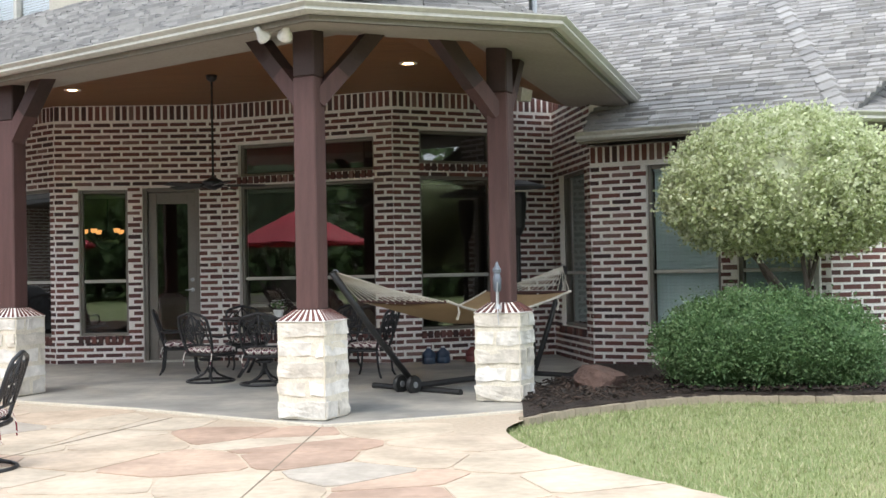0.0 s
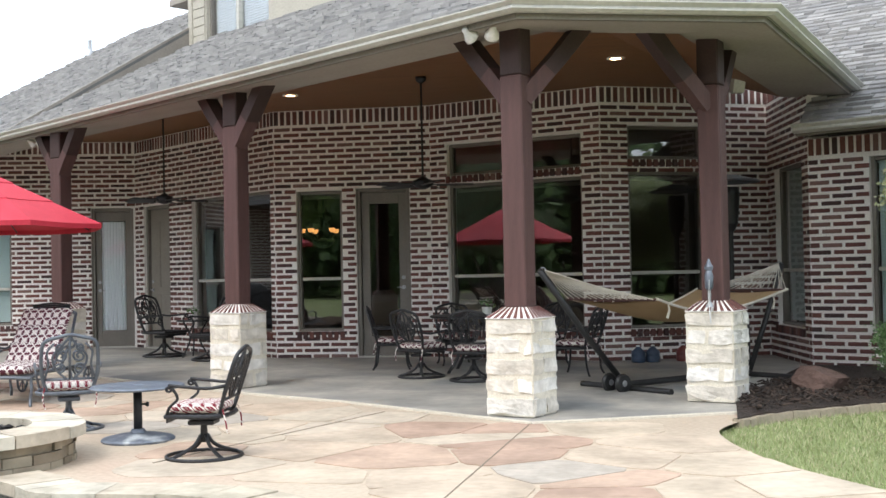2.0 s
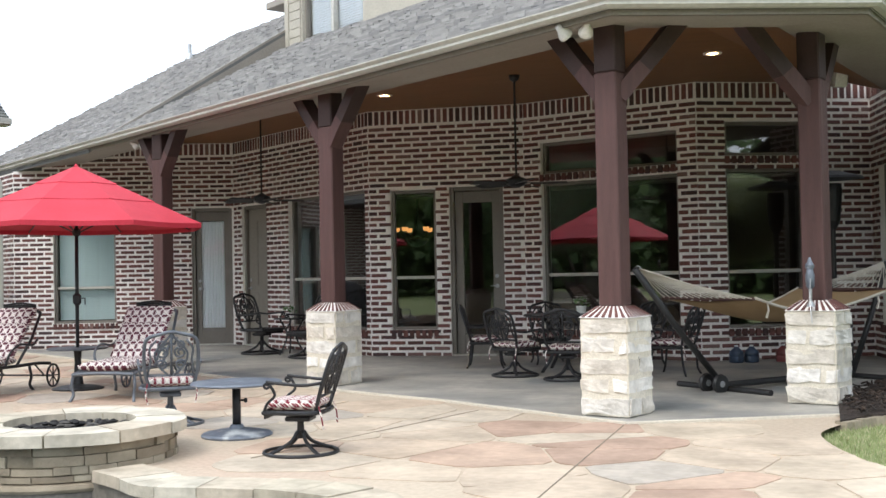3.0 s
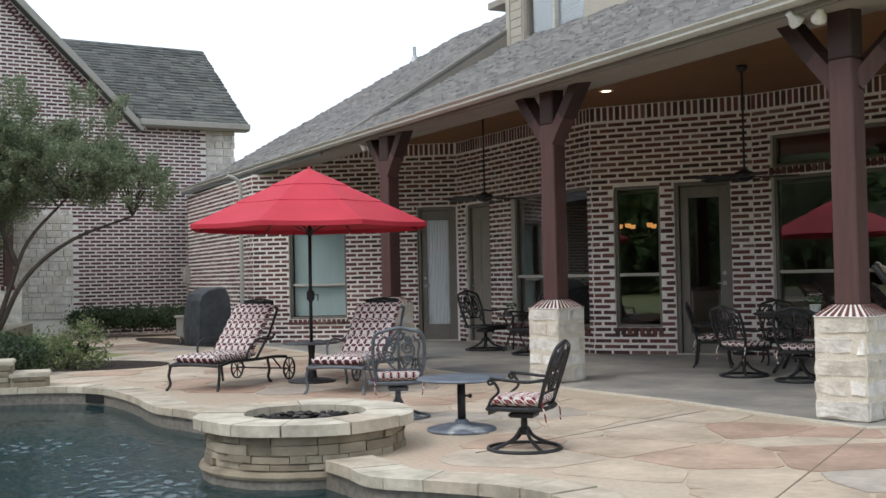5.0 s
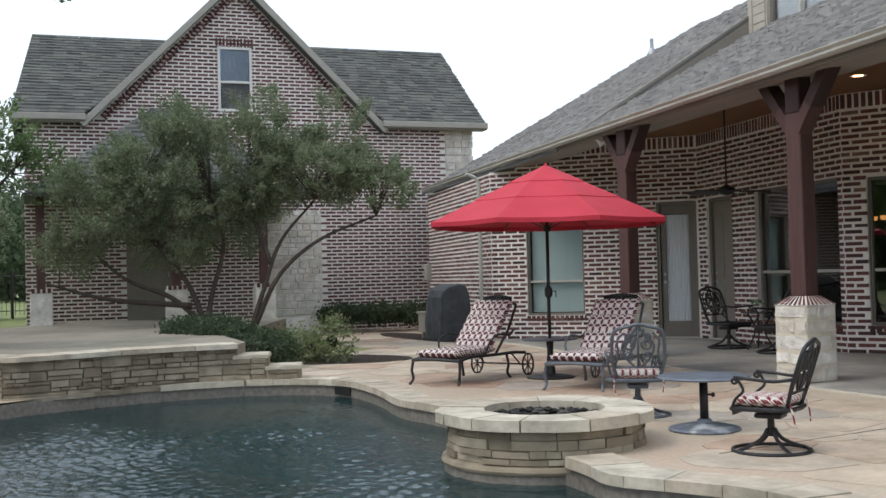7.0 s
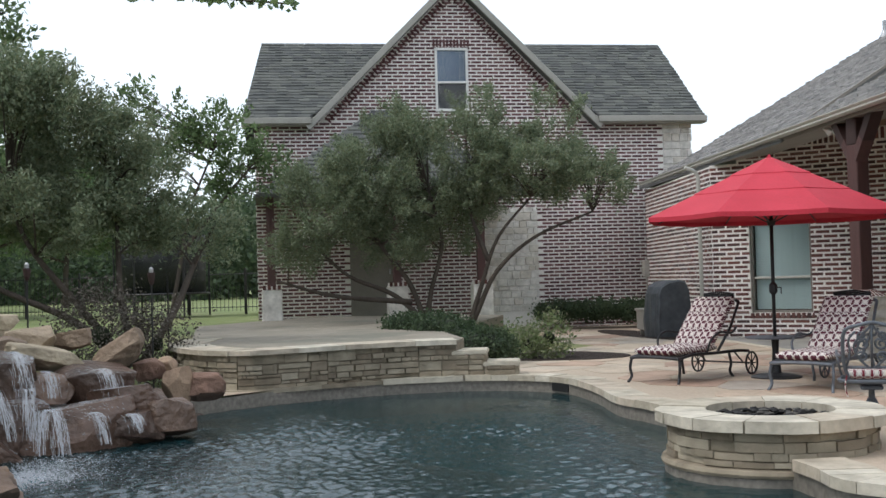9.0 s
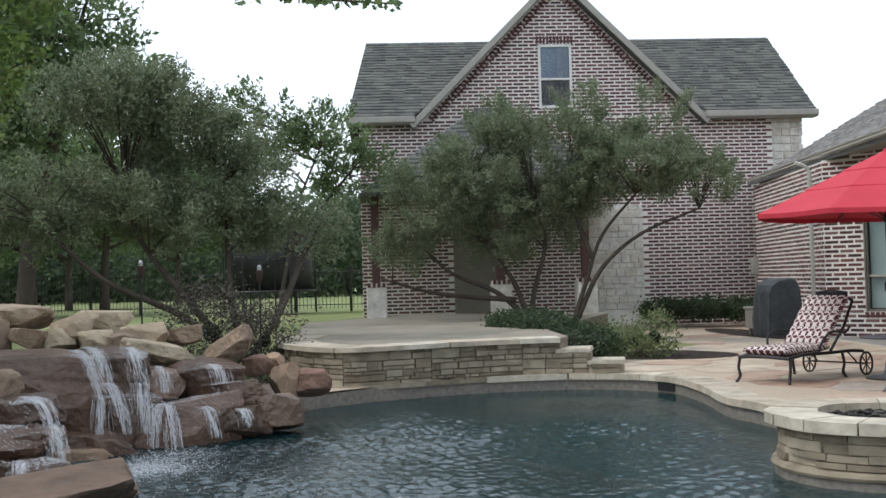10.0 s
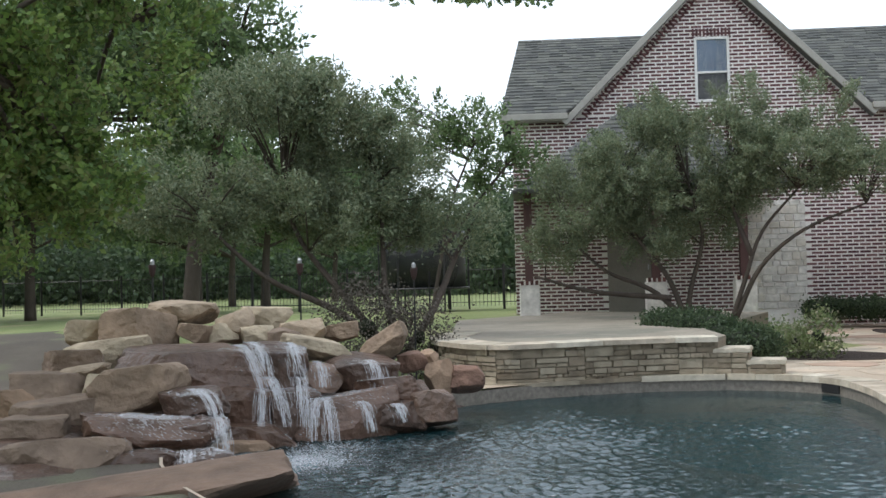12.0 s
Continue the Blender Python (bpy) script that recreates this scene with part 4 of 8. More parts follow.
def band(name, a, b, material, label, kind="trim", parent=None):
    """A strip between two lines of (x, y, z), with a little thickness."""
    n = len(a)
    g = Geo()
    up = [tuple(q) for q in a] + [tuple(q) for q in b]
    g.add(up + [(x, y, z + 0.03) for x, y, z in up], [(i + 1, i, n + i, n + i + 1) for i in range(n - 1)] + [(2 * n + i, 2 * n + i + 1, 3 * n + i + 1, 3 * n + i) for i in range(n - 1)])
    ob = part(name, g, material, parent)
    return tagged(ob, label, kind, kind="structure")


def gutter(name, pts, z, label, size=0.085):
    """An ogee gutter swept along the eave, mitred at the corners, with a fascia board behind."""
    prof = [(0.02, 0.0), (0.02, -size), (-0.05, -size), (-0.085, -size * 0.75), (-0.075, -size * 0.45), (-0.11, -size * 0.12), (-0.11, 0.0), (-0.095, 0.0), (-0.06, -0.025), (0.0, -0.025)]
    rows = [offset_line(pts, u) for u, _ in prof]
    g = Geo()
    k, m = len(prof), len(pts)
    v = [(rows[j][i].x, rows[j][i].y, z + prof[j][1]) for i in range(m) for j in range(k)]
    f = [(i * k + j, i * k + (j + 1) % k, (i + 1) * k + (j + 1) % k, (i + 1) * k + j) for i in range(m - 1) for j in range(k)]
    f += [tuple(range(k)), tuple((m - 1) * k + j for j in range(k - 1, -1, -1))]
    g.add(v, f)
    ob = tagged(part(name, g, GUTTER), label, "gutter", kind="structure")
    lo, hi = offset_line(pts, 0.03), offset_line(pts, 0.07)
    h = Geo()
    for i in range(m - 1):
        q = [lo[i], lo[i + 1], hi[i + 1], hi[i]]
        h.prism([(w.x, w.y) for w in q], z - 0.125, z + 0.0)
    part("fascia", h, TRIM, ob, "taupe fascia board")
    return ob


gutter("trim_gutter", EAVES, EAVE_Z + 0.03, "pale taupe gutter along the porch eave")
gutter("trim_gutter_wing", [(1.62, 13.22), (4.3, 11.75), (8.4, 12.93)], 2.79, "pale taupe gutter along the wing eave", 0.1)
SOFF = 3.15
e_out, e_in = offset_line(EAVES, 0.05), offset_line(EAVES, 0.86)
band("trim_soffit", [(q.x, q.y, SOFF) for q in e_out], [(q.x, q.y, 3.235) for q in e_in], SOFFIT, "taupe painted eave soffit")
wo, wi = offset_line([(1.62, 13.22), (4.3, 11.75), (8.4, 12.93)], 0.05), offset_line([(1.62, 13.22), (4.3, 11.75), (8.4, 12.93)], 0.75)
band("trim_soffit_wing", [(q.x, q.y, 2.63) for q in wo], [(q.x, q.y, 2.69) for q in wi], SOFFIT, "taupe painted eave soffit of the wing")
c_in = offset_line(EAVES, 1.9)
g = Geo()
n1 = len(EAVES)
lo = [(q.x, q.y, 3.237) for q in e_in]
hi = [(q.x, q.y, 3.565) for q in c_in]
flat = [(q.x, q.y, 3.565) for q in c_in] + [(2.6, 17.5, 3.565), (-4, 19, 3.565), (-12, 24, 3.565)]
g.add(lo + hi + flat, [(i + 1, i, n1 + i, n1 + i + 1) for i in range(n1 - 1)] + [tuple(range(2 * n1 + len(flat) - 1, 2 * n1 - 1, -1))])
up = [(x, y, z + 0.05) for x, y, z in g.v]
g.add(up, [tuple(f[::-1]) for f in g.f])
ceiling = tagged(part("ceiling", g, WOOD_CEIL), "stained wood board porch ceiling", "ceiling", kind="structure")
# ---- porch pillars and posts ----
PILLARS = [(-1.08, 9.24), (0.55, 10.25), (-4.4, 11.49), (-7.72, 13.74)]
TURN = -21.0


def rough_box(sx, sy, sz, seed, cut=0.018, amp=0.008):
    """A hand-dressed block: bevelled, with pitched faces."""
    bm = bmesh.new()
    bmesh.ops.create_cube(bm, size=1, matrix=Matrix.Diagonal((sx, sy, sz, 1)))
    bmesh.ops.bevel(bm, geom=list(bm.edges), offset=min(cut, sz * 0.2), segments=2, affect="EDGES")
    bmesh.ops.subdivide_edges(bm, edges=[e for e in bm.edges if e.calc_length() > 0.09], cuts=2, use_grid_fill=True)
    for v in bm.verts:
        v.co += noise.noise_vector(v.co * 9 + Vector((seed * 3.7, seed, -seed))) * amp * 2
    me = bpy.data.meshes.new("stone")
    bm.to_mesh(me)
    bm.free()
    me.polygons.foreach_set("use_smooth", [False] * len(me.polygons))
    return me


def pillar(at, seed):
    rr = random.Random(seed)
    ob = thing("stone_pillar", "pale limestone block pillar with a sloped brick cap", "pillar", at, "pillars along the porch")
    part("core", Geo().box(pose(0, 0, 0.4), 0.456, 0.456, 0.78), LIME_JOINT, ob)
    z, rows = 0.0, [0.17, 0.15, 0.17, 0.16, 0.15]
    k = 0
    for r, h in enumerate(rows):
        split = rr.uniform(-0.13, 0.13)
        for side in (-1, 1):
            w = 0.24 + side * split if r else 0.24
            c = side * (0.24 - w / 2)
            q = (c, 0, z + h / 2) if r % 2 else (0, c, z + h / 2)
            dims = (w - 0.008, 0.48, h - 0.008) if r % 2 else (0.48, w - 0.008, h - 0.008)
            me = rough_box(*dims, seed * 20 + k, 0.02, 0.011)
            me.materials.append(LIMESTONE)
            part("stone", me, None, ob, at=pose(*q, 0, 0, rr.uniform(-1.2, 1.2)))
            k += 1
        z += h
    part("cap_mortar", Geo().add([(-0.24, -0.24, 0.795), (0.24, -0.24, 0.795), (0.24, 0.24, 0.795), (-0.24, 0.24, 0.795), (-0.12, -0.12, 0.885), (0.12, -0.12, 0.885), (0.12, 0.12, 0.885), (-0.12, 0.12, 0.885)],
         [(0, 1, 5, 4), (1, 2, 6, 5), (2, 3, 7, 6), (3, 0, 4, 7), (4, 5, 6, 7), (3, 2, 1, 0)]), MORTAR, ob)
    for face in range(4):
        turn = Matrix.Rotation(math.pi / 2 * face, 4, "Z")
        n = 7
        for i in range(n):
            a0, a1 = -0.235 + 0.47 * (i + 0.24) / n, -0.235 + 0.47 * (i + 0.76) / n
            b0, b1 = a0 * 0.5, a1 * 0.5
            v = [(a0, -0.236, 0.80), (a1, -0.236, 0.80), (b1, -0.124, 0.884), (b0, -0.124, 0.884)]
            up = Vector((0, -0.6, 0.8)) * 0.005
            g = Geo().add([turn @ Vector(q) for q in v] + [turn @ (Vector(q) + up) for q in v], [(4, 5, 6, 7), (0, 1, 5, 4), (1, 2, 6, 5), (2, 3, 7, 6), (3, 0, 4, 7)])
            part("cap_brick", g, CAP_BRICK, ob)
    return ob


def post(at, dirs, seed):
    """Square stained post with curved braces along the beam lines; dirs: their bearings in the post's own turn."""
    ob = thing("timber_post", "reddish-brown stained square timber post with curved braces", "post", at, "posts along the porch")
    part("shaft", Geo().box(pose(0, 0, 1.84), 0.2, 0.2, 1.91, 0.012), CEDAR, ob)
    # CEDAR_DARK here is darker stain plus the soffit's shade, put into the colour
    part("post_head", Geo().box(pose(0, 0, 3.005), 0.196, 0.196, 0.42, 0.012), CEDAR_DARK, ob, "post head in darker stain, soffit shade in its colour")
    for a in dirs:
        g = Geo()
        line = smooth_line([(0.05, 0, 2.6), (0.2, 0, 2.77), (0.38, 0, 2.96), (0.66, 0, 3.28)], 4)
        up = Vector((-0.77, 0, 0.63))
        v = []
        for q in line:
            for wid, hgt in ((-0.08, -0.068), (0.08, -0.068), (0.08, 0.068), (-0.08, 0.068)):
                v.append(q + Vector((0, wid, 0)) + up * hgt)
        m = len(line)
        v = [Matrix.Rotation(radians(a), 4, "Z") @ q for q in v]
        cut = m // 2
        # upper half of each brace takes the stain with soffit shade painted in
        for lo, hi, mt, lb in ((0, cut, CEDAR, "weathered brace foot"), (cut, m - 1, CEDAR_DARK, "brace end in darker stain, soffit shade in its colour")):
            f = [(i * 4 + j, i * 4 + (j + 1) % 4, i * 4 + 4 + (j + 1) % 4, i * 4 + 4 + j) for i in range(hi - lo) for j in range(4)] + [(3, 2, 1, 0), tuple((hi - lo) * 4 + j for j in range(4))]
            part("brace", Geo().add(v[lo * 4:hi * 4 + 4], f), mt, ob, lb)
    return ob


for i, (x, y) in enumerate(PILLARS):
    pillar(pose(x, y, 0.016, 0, 0, TURN) @ Matrix.Diagonal((0.925, 0.925, 1, 1)), i + 1)
    bearings = {0: (143.7, 31.7), 1: (211.7, 72.4), 2: (143.7, -36.3), 3: (143.7, -36.3)}[i]
    post(pose(x, y, 0.016, 0, 0, TURN), [b - TURN for b in bearings], i)

# ---- lights and fittings under the porch roof ----
LAMP = glow("lamp_face", (1.0, 0.78, 0.5), 9.0)
AMBER = glow("amber_glass", (1.0, 0.42, 0.12), 0.8)
CLEAR_BULB = surf("flood_bulb", (0.6, 0.6, 0.58), (0.7, 0.7, 0.68), 4, 0.15, 0.05, 40)
for x, y in ((-0.35, 12.7), (-4.62, 14.08), (-8.5, 15.95)):
    ob = thing("recessed_light", "lit round recessed ceiling light with a white rim", "light", pose(x, y, 3.565), "recessed porch lights")
    part("rim", Geo().lathe([(0.065, 0.0), (0.065, -0.012), (0.10, -0.012), (0.105, 0.0)], n=24), WHITE, ob, smooth=True)
    part("lens", Geo().lathe([(0.0, -0.004), (0.064, -0.004)], n=20), LAMP, ob)
    spot = new("lamp_glow", bpy.data.lights.new("lamp_glow", "SPOT"))
    spot.data.energy, spot.data.color, spot.data.spot_size, spot.data.shadow_soft_size = 3, (1.0, 0.75, 0.48), radians(100), 0.06
    spot.matrix_world = pose(x, y, 3.54)


def flood(at):
    ob = thing("flood_light", "twin-bulb outdoor flood light under the eave", "light", at)
    part("mount", Geo().lathe([(0.06, 0), (0.06, -0.025), (0.03, -0.04)], n=16), SPEAKER, ob)
    for sx in (-1, 1):
        m = pose(sx * 0.1, -0.03, -0.06, 55, 0, sx * 25)
        arm = Geo().tube([(0, 0, -0.03), (sx * 0.05, -0.01, -0.045), (sx * 0.09, -0.02, -0.05)], 0.012, 8)
        part("arm", arm, SPEAKER, ob)
        part("bulb", Geo().lathe([(0.025, 0.07), (0.03, 0.03), (0.058, -0.02), (0.062, -0.05), (0.04, -0.062), (0, -0.066)], m, 18), CLEAR_BULB if sx < 0 else WHITE, ob, smooth=True)


flood(pose(-1.32, 9.0, 3.19, 0, 0, -10))
flood(pose(-8.35, 14.25, 3.18, 0, 0, -30))
ob = thing("speaker", "small grey outdoor speaker under the eave", "speaker", pose(1.0, 13.2, 3.3, 20, 0, 20))
part("cabinet", Geo().box(pose(0, 0, 0), 0.17, 0.14, 0.24, 0.02), SPEAKER, ob)
part("grille", Geo().box(pose(0, -0.075, 0), 0.13, 0.012, 0.2, 0.004), WHITE, ob)
part("bracket", Geo().tube([(0, 0.06, 0.1), (0, 0.1, 0.2), (0, 0.05, 0.262)], 0.012, 8), SPEAKER, ob)


def ceiling_fan(at, drop, spin):
    ob = thing("ceiling_fan", "dark long-rod ceiling fan under the porch ceiling", "fan", at, "porch ceiling fans")
    part("canopy", Geo().lathe([(0.0, 0.0), (0.07, 0.0), (0.06, -0.05), (0.02, -0.08)], n=16), IRON, ob, smooth=True)
    part("rod", Geo().tube([(0, 0, -0.05), (0, 0, -drop + 0.1)], 0.013, 8), IRON, ob)
    part("motor", Geo().lathe([(0.02, -drop + 0.1), (0.06, -drop + 0.07), (0.12, -drop + 0.045), (0.13, -drop + 0.005), (0.1, -drop - 0.03), (0.04, -drop - 0.055), (0, -drop - 0.06)], n=20), IRON, ob, smooth=True)
    for i in range(5):
        t = Matrix.Rotation(radians(72 * i + spin), 4, "Z")
        b = part("blade", Geo().box(t @ pose(0.39, 0, -drop - 0.01, 12, 0, 0), 0.44, 0.13, 0.012, 0.005), BLACK, ob)
        part("blade_iron", Geo().box(t @ pose(0.15, 0, -drop - 0.005), 0.09, 0.04, 0.012, 0.003), IRON, b)


ceiling_fan(pose(-2.7, 13.25, 3.565), 1.3, 8)
ceiling_fan(pose(-6.85, 15.05, 3.565), 1.25, 30)
ob = thing("chandelier", "small lit amber glass chandelier inside the room", "light", pose(-5.55, 18.6, 3.0))
part("stem", Geo().tube([(0, 0, 0.5), (0, 0, -1.05)], 0.012, 8), IRON, ob)
part("bowl", Geo().lathe([(0, -1.35), (0.1, -1.33), (0.17, -1.27), (0.2, -1.2)], n=18), IRON, ob, smooth=True)
for i in range(6):
    a = radians(60 * i + 10)
    part("arm", Geo().tube(smooth_line([(0, 0, -1.15), (0.2 * math.cos(a), 0.2 * math.sin(a), -1.2), (0.36 * math.cos(a), 0.36 * math.sin(a), -1.08)], 4), 0.01, 6), IRON, ob)
    part("shade", Geo().lathe([(0.025, -1.1), (0.045, -1.085), (0.055, -1.03)], pose(0.36 * math.cos(a), 0.36 * math.sin(a), 0.02), 14), AMBER, ob, smooth=True)


# ---- garden furniture ----
def spiral(c, r0, turns, start, plane, n=14):
    """A flat scroll in the plane of two axes."""
    u, v = Vector(plane[0]), Vector(plane[1])
    return [Vector(c) + (u * math.cos(start + turns * 2 * math.pi * i / n) + v * math.sin(start + turns * 2 * math.pi * i / n)) * r0 * (1 - 0.75 * i / n) for i in range(n + 1)]


def pad(sx, sy, sz, seed=0, puff=0.25):
    """A stuffed cushion about its origin."""
    g = Geo()
    n = 11
    co = []
    for sgn in (1, -1):
        for i in range(n):
            for j in range(n):
                u, v = -1 + 2 * i / (n - 1), -1 + 2 * j / (n - 1)
                e = (1 - abs(u) ** 6) * (1 - abs(v) ** 6)
                h = sz / 2 * (0.35 + 0.65 * e ** 0.5)
                r = 1 - 0.04 * (1 - e)
                co.append((u * sx / 2 * r, v * sy / 2 * r, sgn * h))
    f = []
    for i in range(n - 1):
        for j in range(n - 1):
            f.append((i * n + j, (i + 1) * n + j, (i + 1) * n + j + 1, i * n + j + 1))
            k = n * n
            f.append((k + i * n + j, k + i * n + j + 1, k + (i + 1) * n + j + 1, k + (i + 1) * n + j))
    rim = [(i, 0) for i in range(n)] + [(n - 1, j) for j in range(1, n)] + [(i, n - 1) for i in range(n - 2, -1, -1)] + [(0, j) for j in range(n - 2, 0, -1)]
    k = n * n
    for a, b in zip(rim, rim[1:] + rim[:1]):
        f.append((a[0] * n + a[1], k + a[0] * n + a[1], k + b[0] * n + b[1], b[0] * n + b[1]))
    return g.add(co, f)


def chair(at, s, metal, cloth, label, swivel=True, group="", tie=True):
    """Cast-metal armchair facing its own -y; on a ring base or on four legs."""
    ob = thing("garden_chair", label, "chair", at, group)
    V = lambda x, y, z: Vector((x, y, z)) * s
    if swivel:
        part("base_ring", Geo().tube([V(0.31 * math.cos(a), 0.31 * math.sin(a), 0.018) for a in (2 * math.pi * i / 28 for i in range(28))], 0.016 * s, 8, closed=True), metal, ob, smooth=True)
        for i in range(4):
            a = radians(45 + 90 * i)
            c, d = math.cos(a), math.sin(a)
            part("leg", Geo().tube(smooth_line([V(0.31 * c, 0.31 * d, 0.02), V(0.2 * c, 0.2 * d, 0.055), V(0.09 * c, 0.09 * d, 0.11), V(0.03 * c, 0.03 * d, 0.19)], 4), [0.016 * s] * 13, 8), metal, ob, smooth=True)
        part("column", Geo().lathe([(0.035 * s, 0.13 * s), (0.03 * s, 0.2 * s), (0.028 * s, 0.27 * s), (0.05 * s, 0.28 * s)], n=14), metal, ob, smooth=True)
        part("rocker_spring", Geo().box(pose(0, 0, 0.3 * s), 0.2 * s, 0.22 * s, 0.04 * s, 0.01).box(pose(0, -0.05 * s, 0.345 * s), 0.13 * s, 0.3 * s, 0.035 * s, 0.01), metal, ob)
    else:
        for sx in (-1, 1):
            for sy in (-1, 1):
                part("leg", Geo().tube(smooth_line([V(0.22 * sx, 0.2 * sy, 0.37), V(0.235 * sx, 0.22 * sy, 0.2), V(0.225 * sx, 0.235 * sy, 0.08), V(0.25 * sx, 0.27 * sy, 0.0)], 4), 0.015 * s, 8), metal, ob, smooth=True)
    rim = smooth_line([V(-0.2, -0.25, 0.37), V(0.2, -0.25, 0.37), V(0.255, -0.18, 0.37), V(0.245, 0.2, 0.37), V(-0.245, 0.2, 0.37), V(-0.255, -0.18, 0.37), V(-0.2, -0.25, 0.37)], 4)
    seat = Geo().tube(rim[:-1], 0.02 * s, 8, closed=True)
    for i in range(6):
        y = -0.2 + 0.07 * i
        seat.box(pose(0, y * s, 0.372 * s), 0.48 * s, 0.018 * s, 0.012 * s)
    seat.box(pose(0, -0.245 * s, 0.34 * s), 0.42 * s, 0.014 * s, 0.05 * s)
    part("seat_frame", seat, metal, ob)
    if cloth:
        c = part("cushion", pad(0.47 * s, 0.46 * s, 0.085 * s), cloth, ob, "red and cream printed seat cushion", smooth=True, at=pose(0, -0.02 * s, 0.43 * s))
        if tie:
            for sx in (-1, 1):
                part("tie", Geo().tube(smooth_line([V(0.22 * sx, 0.24, 0.0), V(0.24 * sx, 0.27, -0.1), V(0.22 * sx, 0.28, -0.2)], 4), 0.006 * s, 6), cloth, c)
    lean = lambda x, z: V(x, 0.2 + (z - 0.4) * 0.3 + (0.05 * (z - 0.4) ** 2), z)
    outer = smooth_line([lean(-0.2, 0.37), lean(-0.245, 0.55), lean(-0.25, 0.75), lean(-0.22, 0.86), lean(-0.1, 0.9), lean(0, 0.92), lean(0.1, 0.9), lean(0.22, 0.86), lean(0.25, 0.75), lean(0.245, 0.55), lean(0.2, 0.37)], 4)
    part("back_frame", Geo().tube(outer, 0.018 * s, 8).tube([lean(-0.235, 0.5), lean(0.235, 0.5)], 0.012 * s, 6), metal, ob, smooth=True)
    g = Geo()
    for sx in (-1, 1):
        g.tube(smooth_line([lean(0.03 * sx, 0.5), lean(0.12 * sx, 0.6), lean(0.15 * sx, 0.72), lean(0.05 * sx, 0.84), lean(0, 0.9)], 4), 0.012 * s, 6)
        g.tube(smooth_line([lean(0.22 * sx, 0.52), lean(0.19 * sx, 0.64), lean(0.2 * sx, 0.76), lean(0.14 * sx, 0.84)], 4), 0.011 * s, 6)
        for zc, rc, st in ((0.6, 0.055, 0), (0.72, 0.06, 2), (0.8, 0.045, 4)):
            c = lean(0.085 * sx, zc)
            g.tube(spiral(c, rc * s, 1.4, st, ((sx, 0, 0), (0, 0.28, 0.96))), 0.011 * s, 5)
    g.tube([lean(0, 0.5), lean(0, 0.9)], 0.012 * s, 6)
    part("back_scroll", g, metal, ob, "openwork cast scroll panel", smooth=True)
    for sx in (-1, 1):
        a = smooth_line([lean(0.245 * sx, 0.62), V(0.285 * sx, 0.12, 0.6), V(0.3 * sx, -0.05, 0.615), V(0.295 * sx, -0.2, 0.63)], 4)
        arm = Geo().tube(a, 0.014 * s, 7).tube(spiral(V(0.295 * sx, -0.2, 0.6), 0.032 * s, 1.3, 1.57, ((0, -1, 0), (0, 0, 1))), 0.011 * s, 6)
        arm.tube(smooth_line([V(0.295 * sx, -0.17, 0.61), V(0.285 * sx, -0.13, 0.52), V(0.27 * sx, -0.2, 0.45), V(0.25 * sx, -0.24, 0.37)], 4), 0.012 * s, 6)
        part("arm", arm, metal, ob, smooth=True)
    return ob


chair(pose(-2.96, 7.07, 0, 0, 0, 276), 0.8, IRON, CUSHION, "dark cast-metal swivel armchair with a red printed cushion on the deck")
chair(pose(-4.62, 8.3, 0, 0, 0, 212), 0.84, IRON_GREY, CUSHION, "weathered grey cast-metal swivel armchair with a red printed cushion")

ob = thing("side_table", "round worn blue-grey metal pedestal table on the deck", "table", pose(-3.77, 7.77, 0))
part("tabletop", Geo().lathe([(0, 0.385), (0.3, 0.385), (0.335, 0.39), (0.345, 0.4), (0.335, 0.41), (0.06, 0.412), (0.03, 0.405), (0, 0.405)], n=36), IRON_BLUE, ob, smooth=False)
part("pedestal", Geo().tube([(0, 0, 0.06), (0, 0, 0.39)], 0.032, 14), IRON, ob, smooth=True)
part("base", Geo().lathe([(0, 0.0), (0.262, 0.0), (0.268, 0.014), (0.255, 0.028), (0.16, 0.048), (0.06, 0.062), (0.045, 0.09), (0.0, 0.092)], n=36), WORN_BASE, ob, "domed base, paint worn to white at the rim")
part("knob", Geo().tube([(0.03, 0, 0.27), (0.07, 0, 0.27)], 0.008, 8).lathe([(0.0, -0.02), (0.014, -0.012), (0.014, 0.012), (0, 0.02)], pose(0.075, 0, 0.27), 10), IRON, ob)


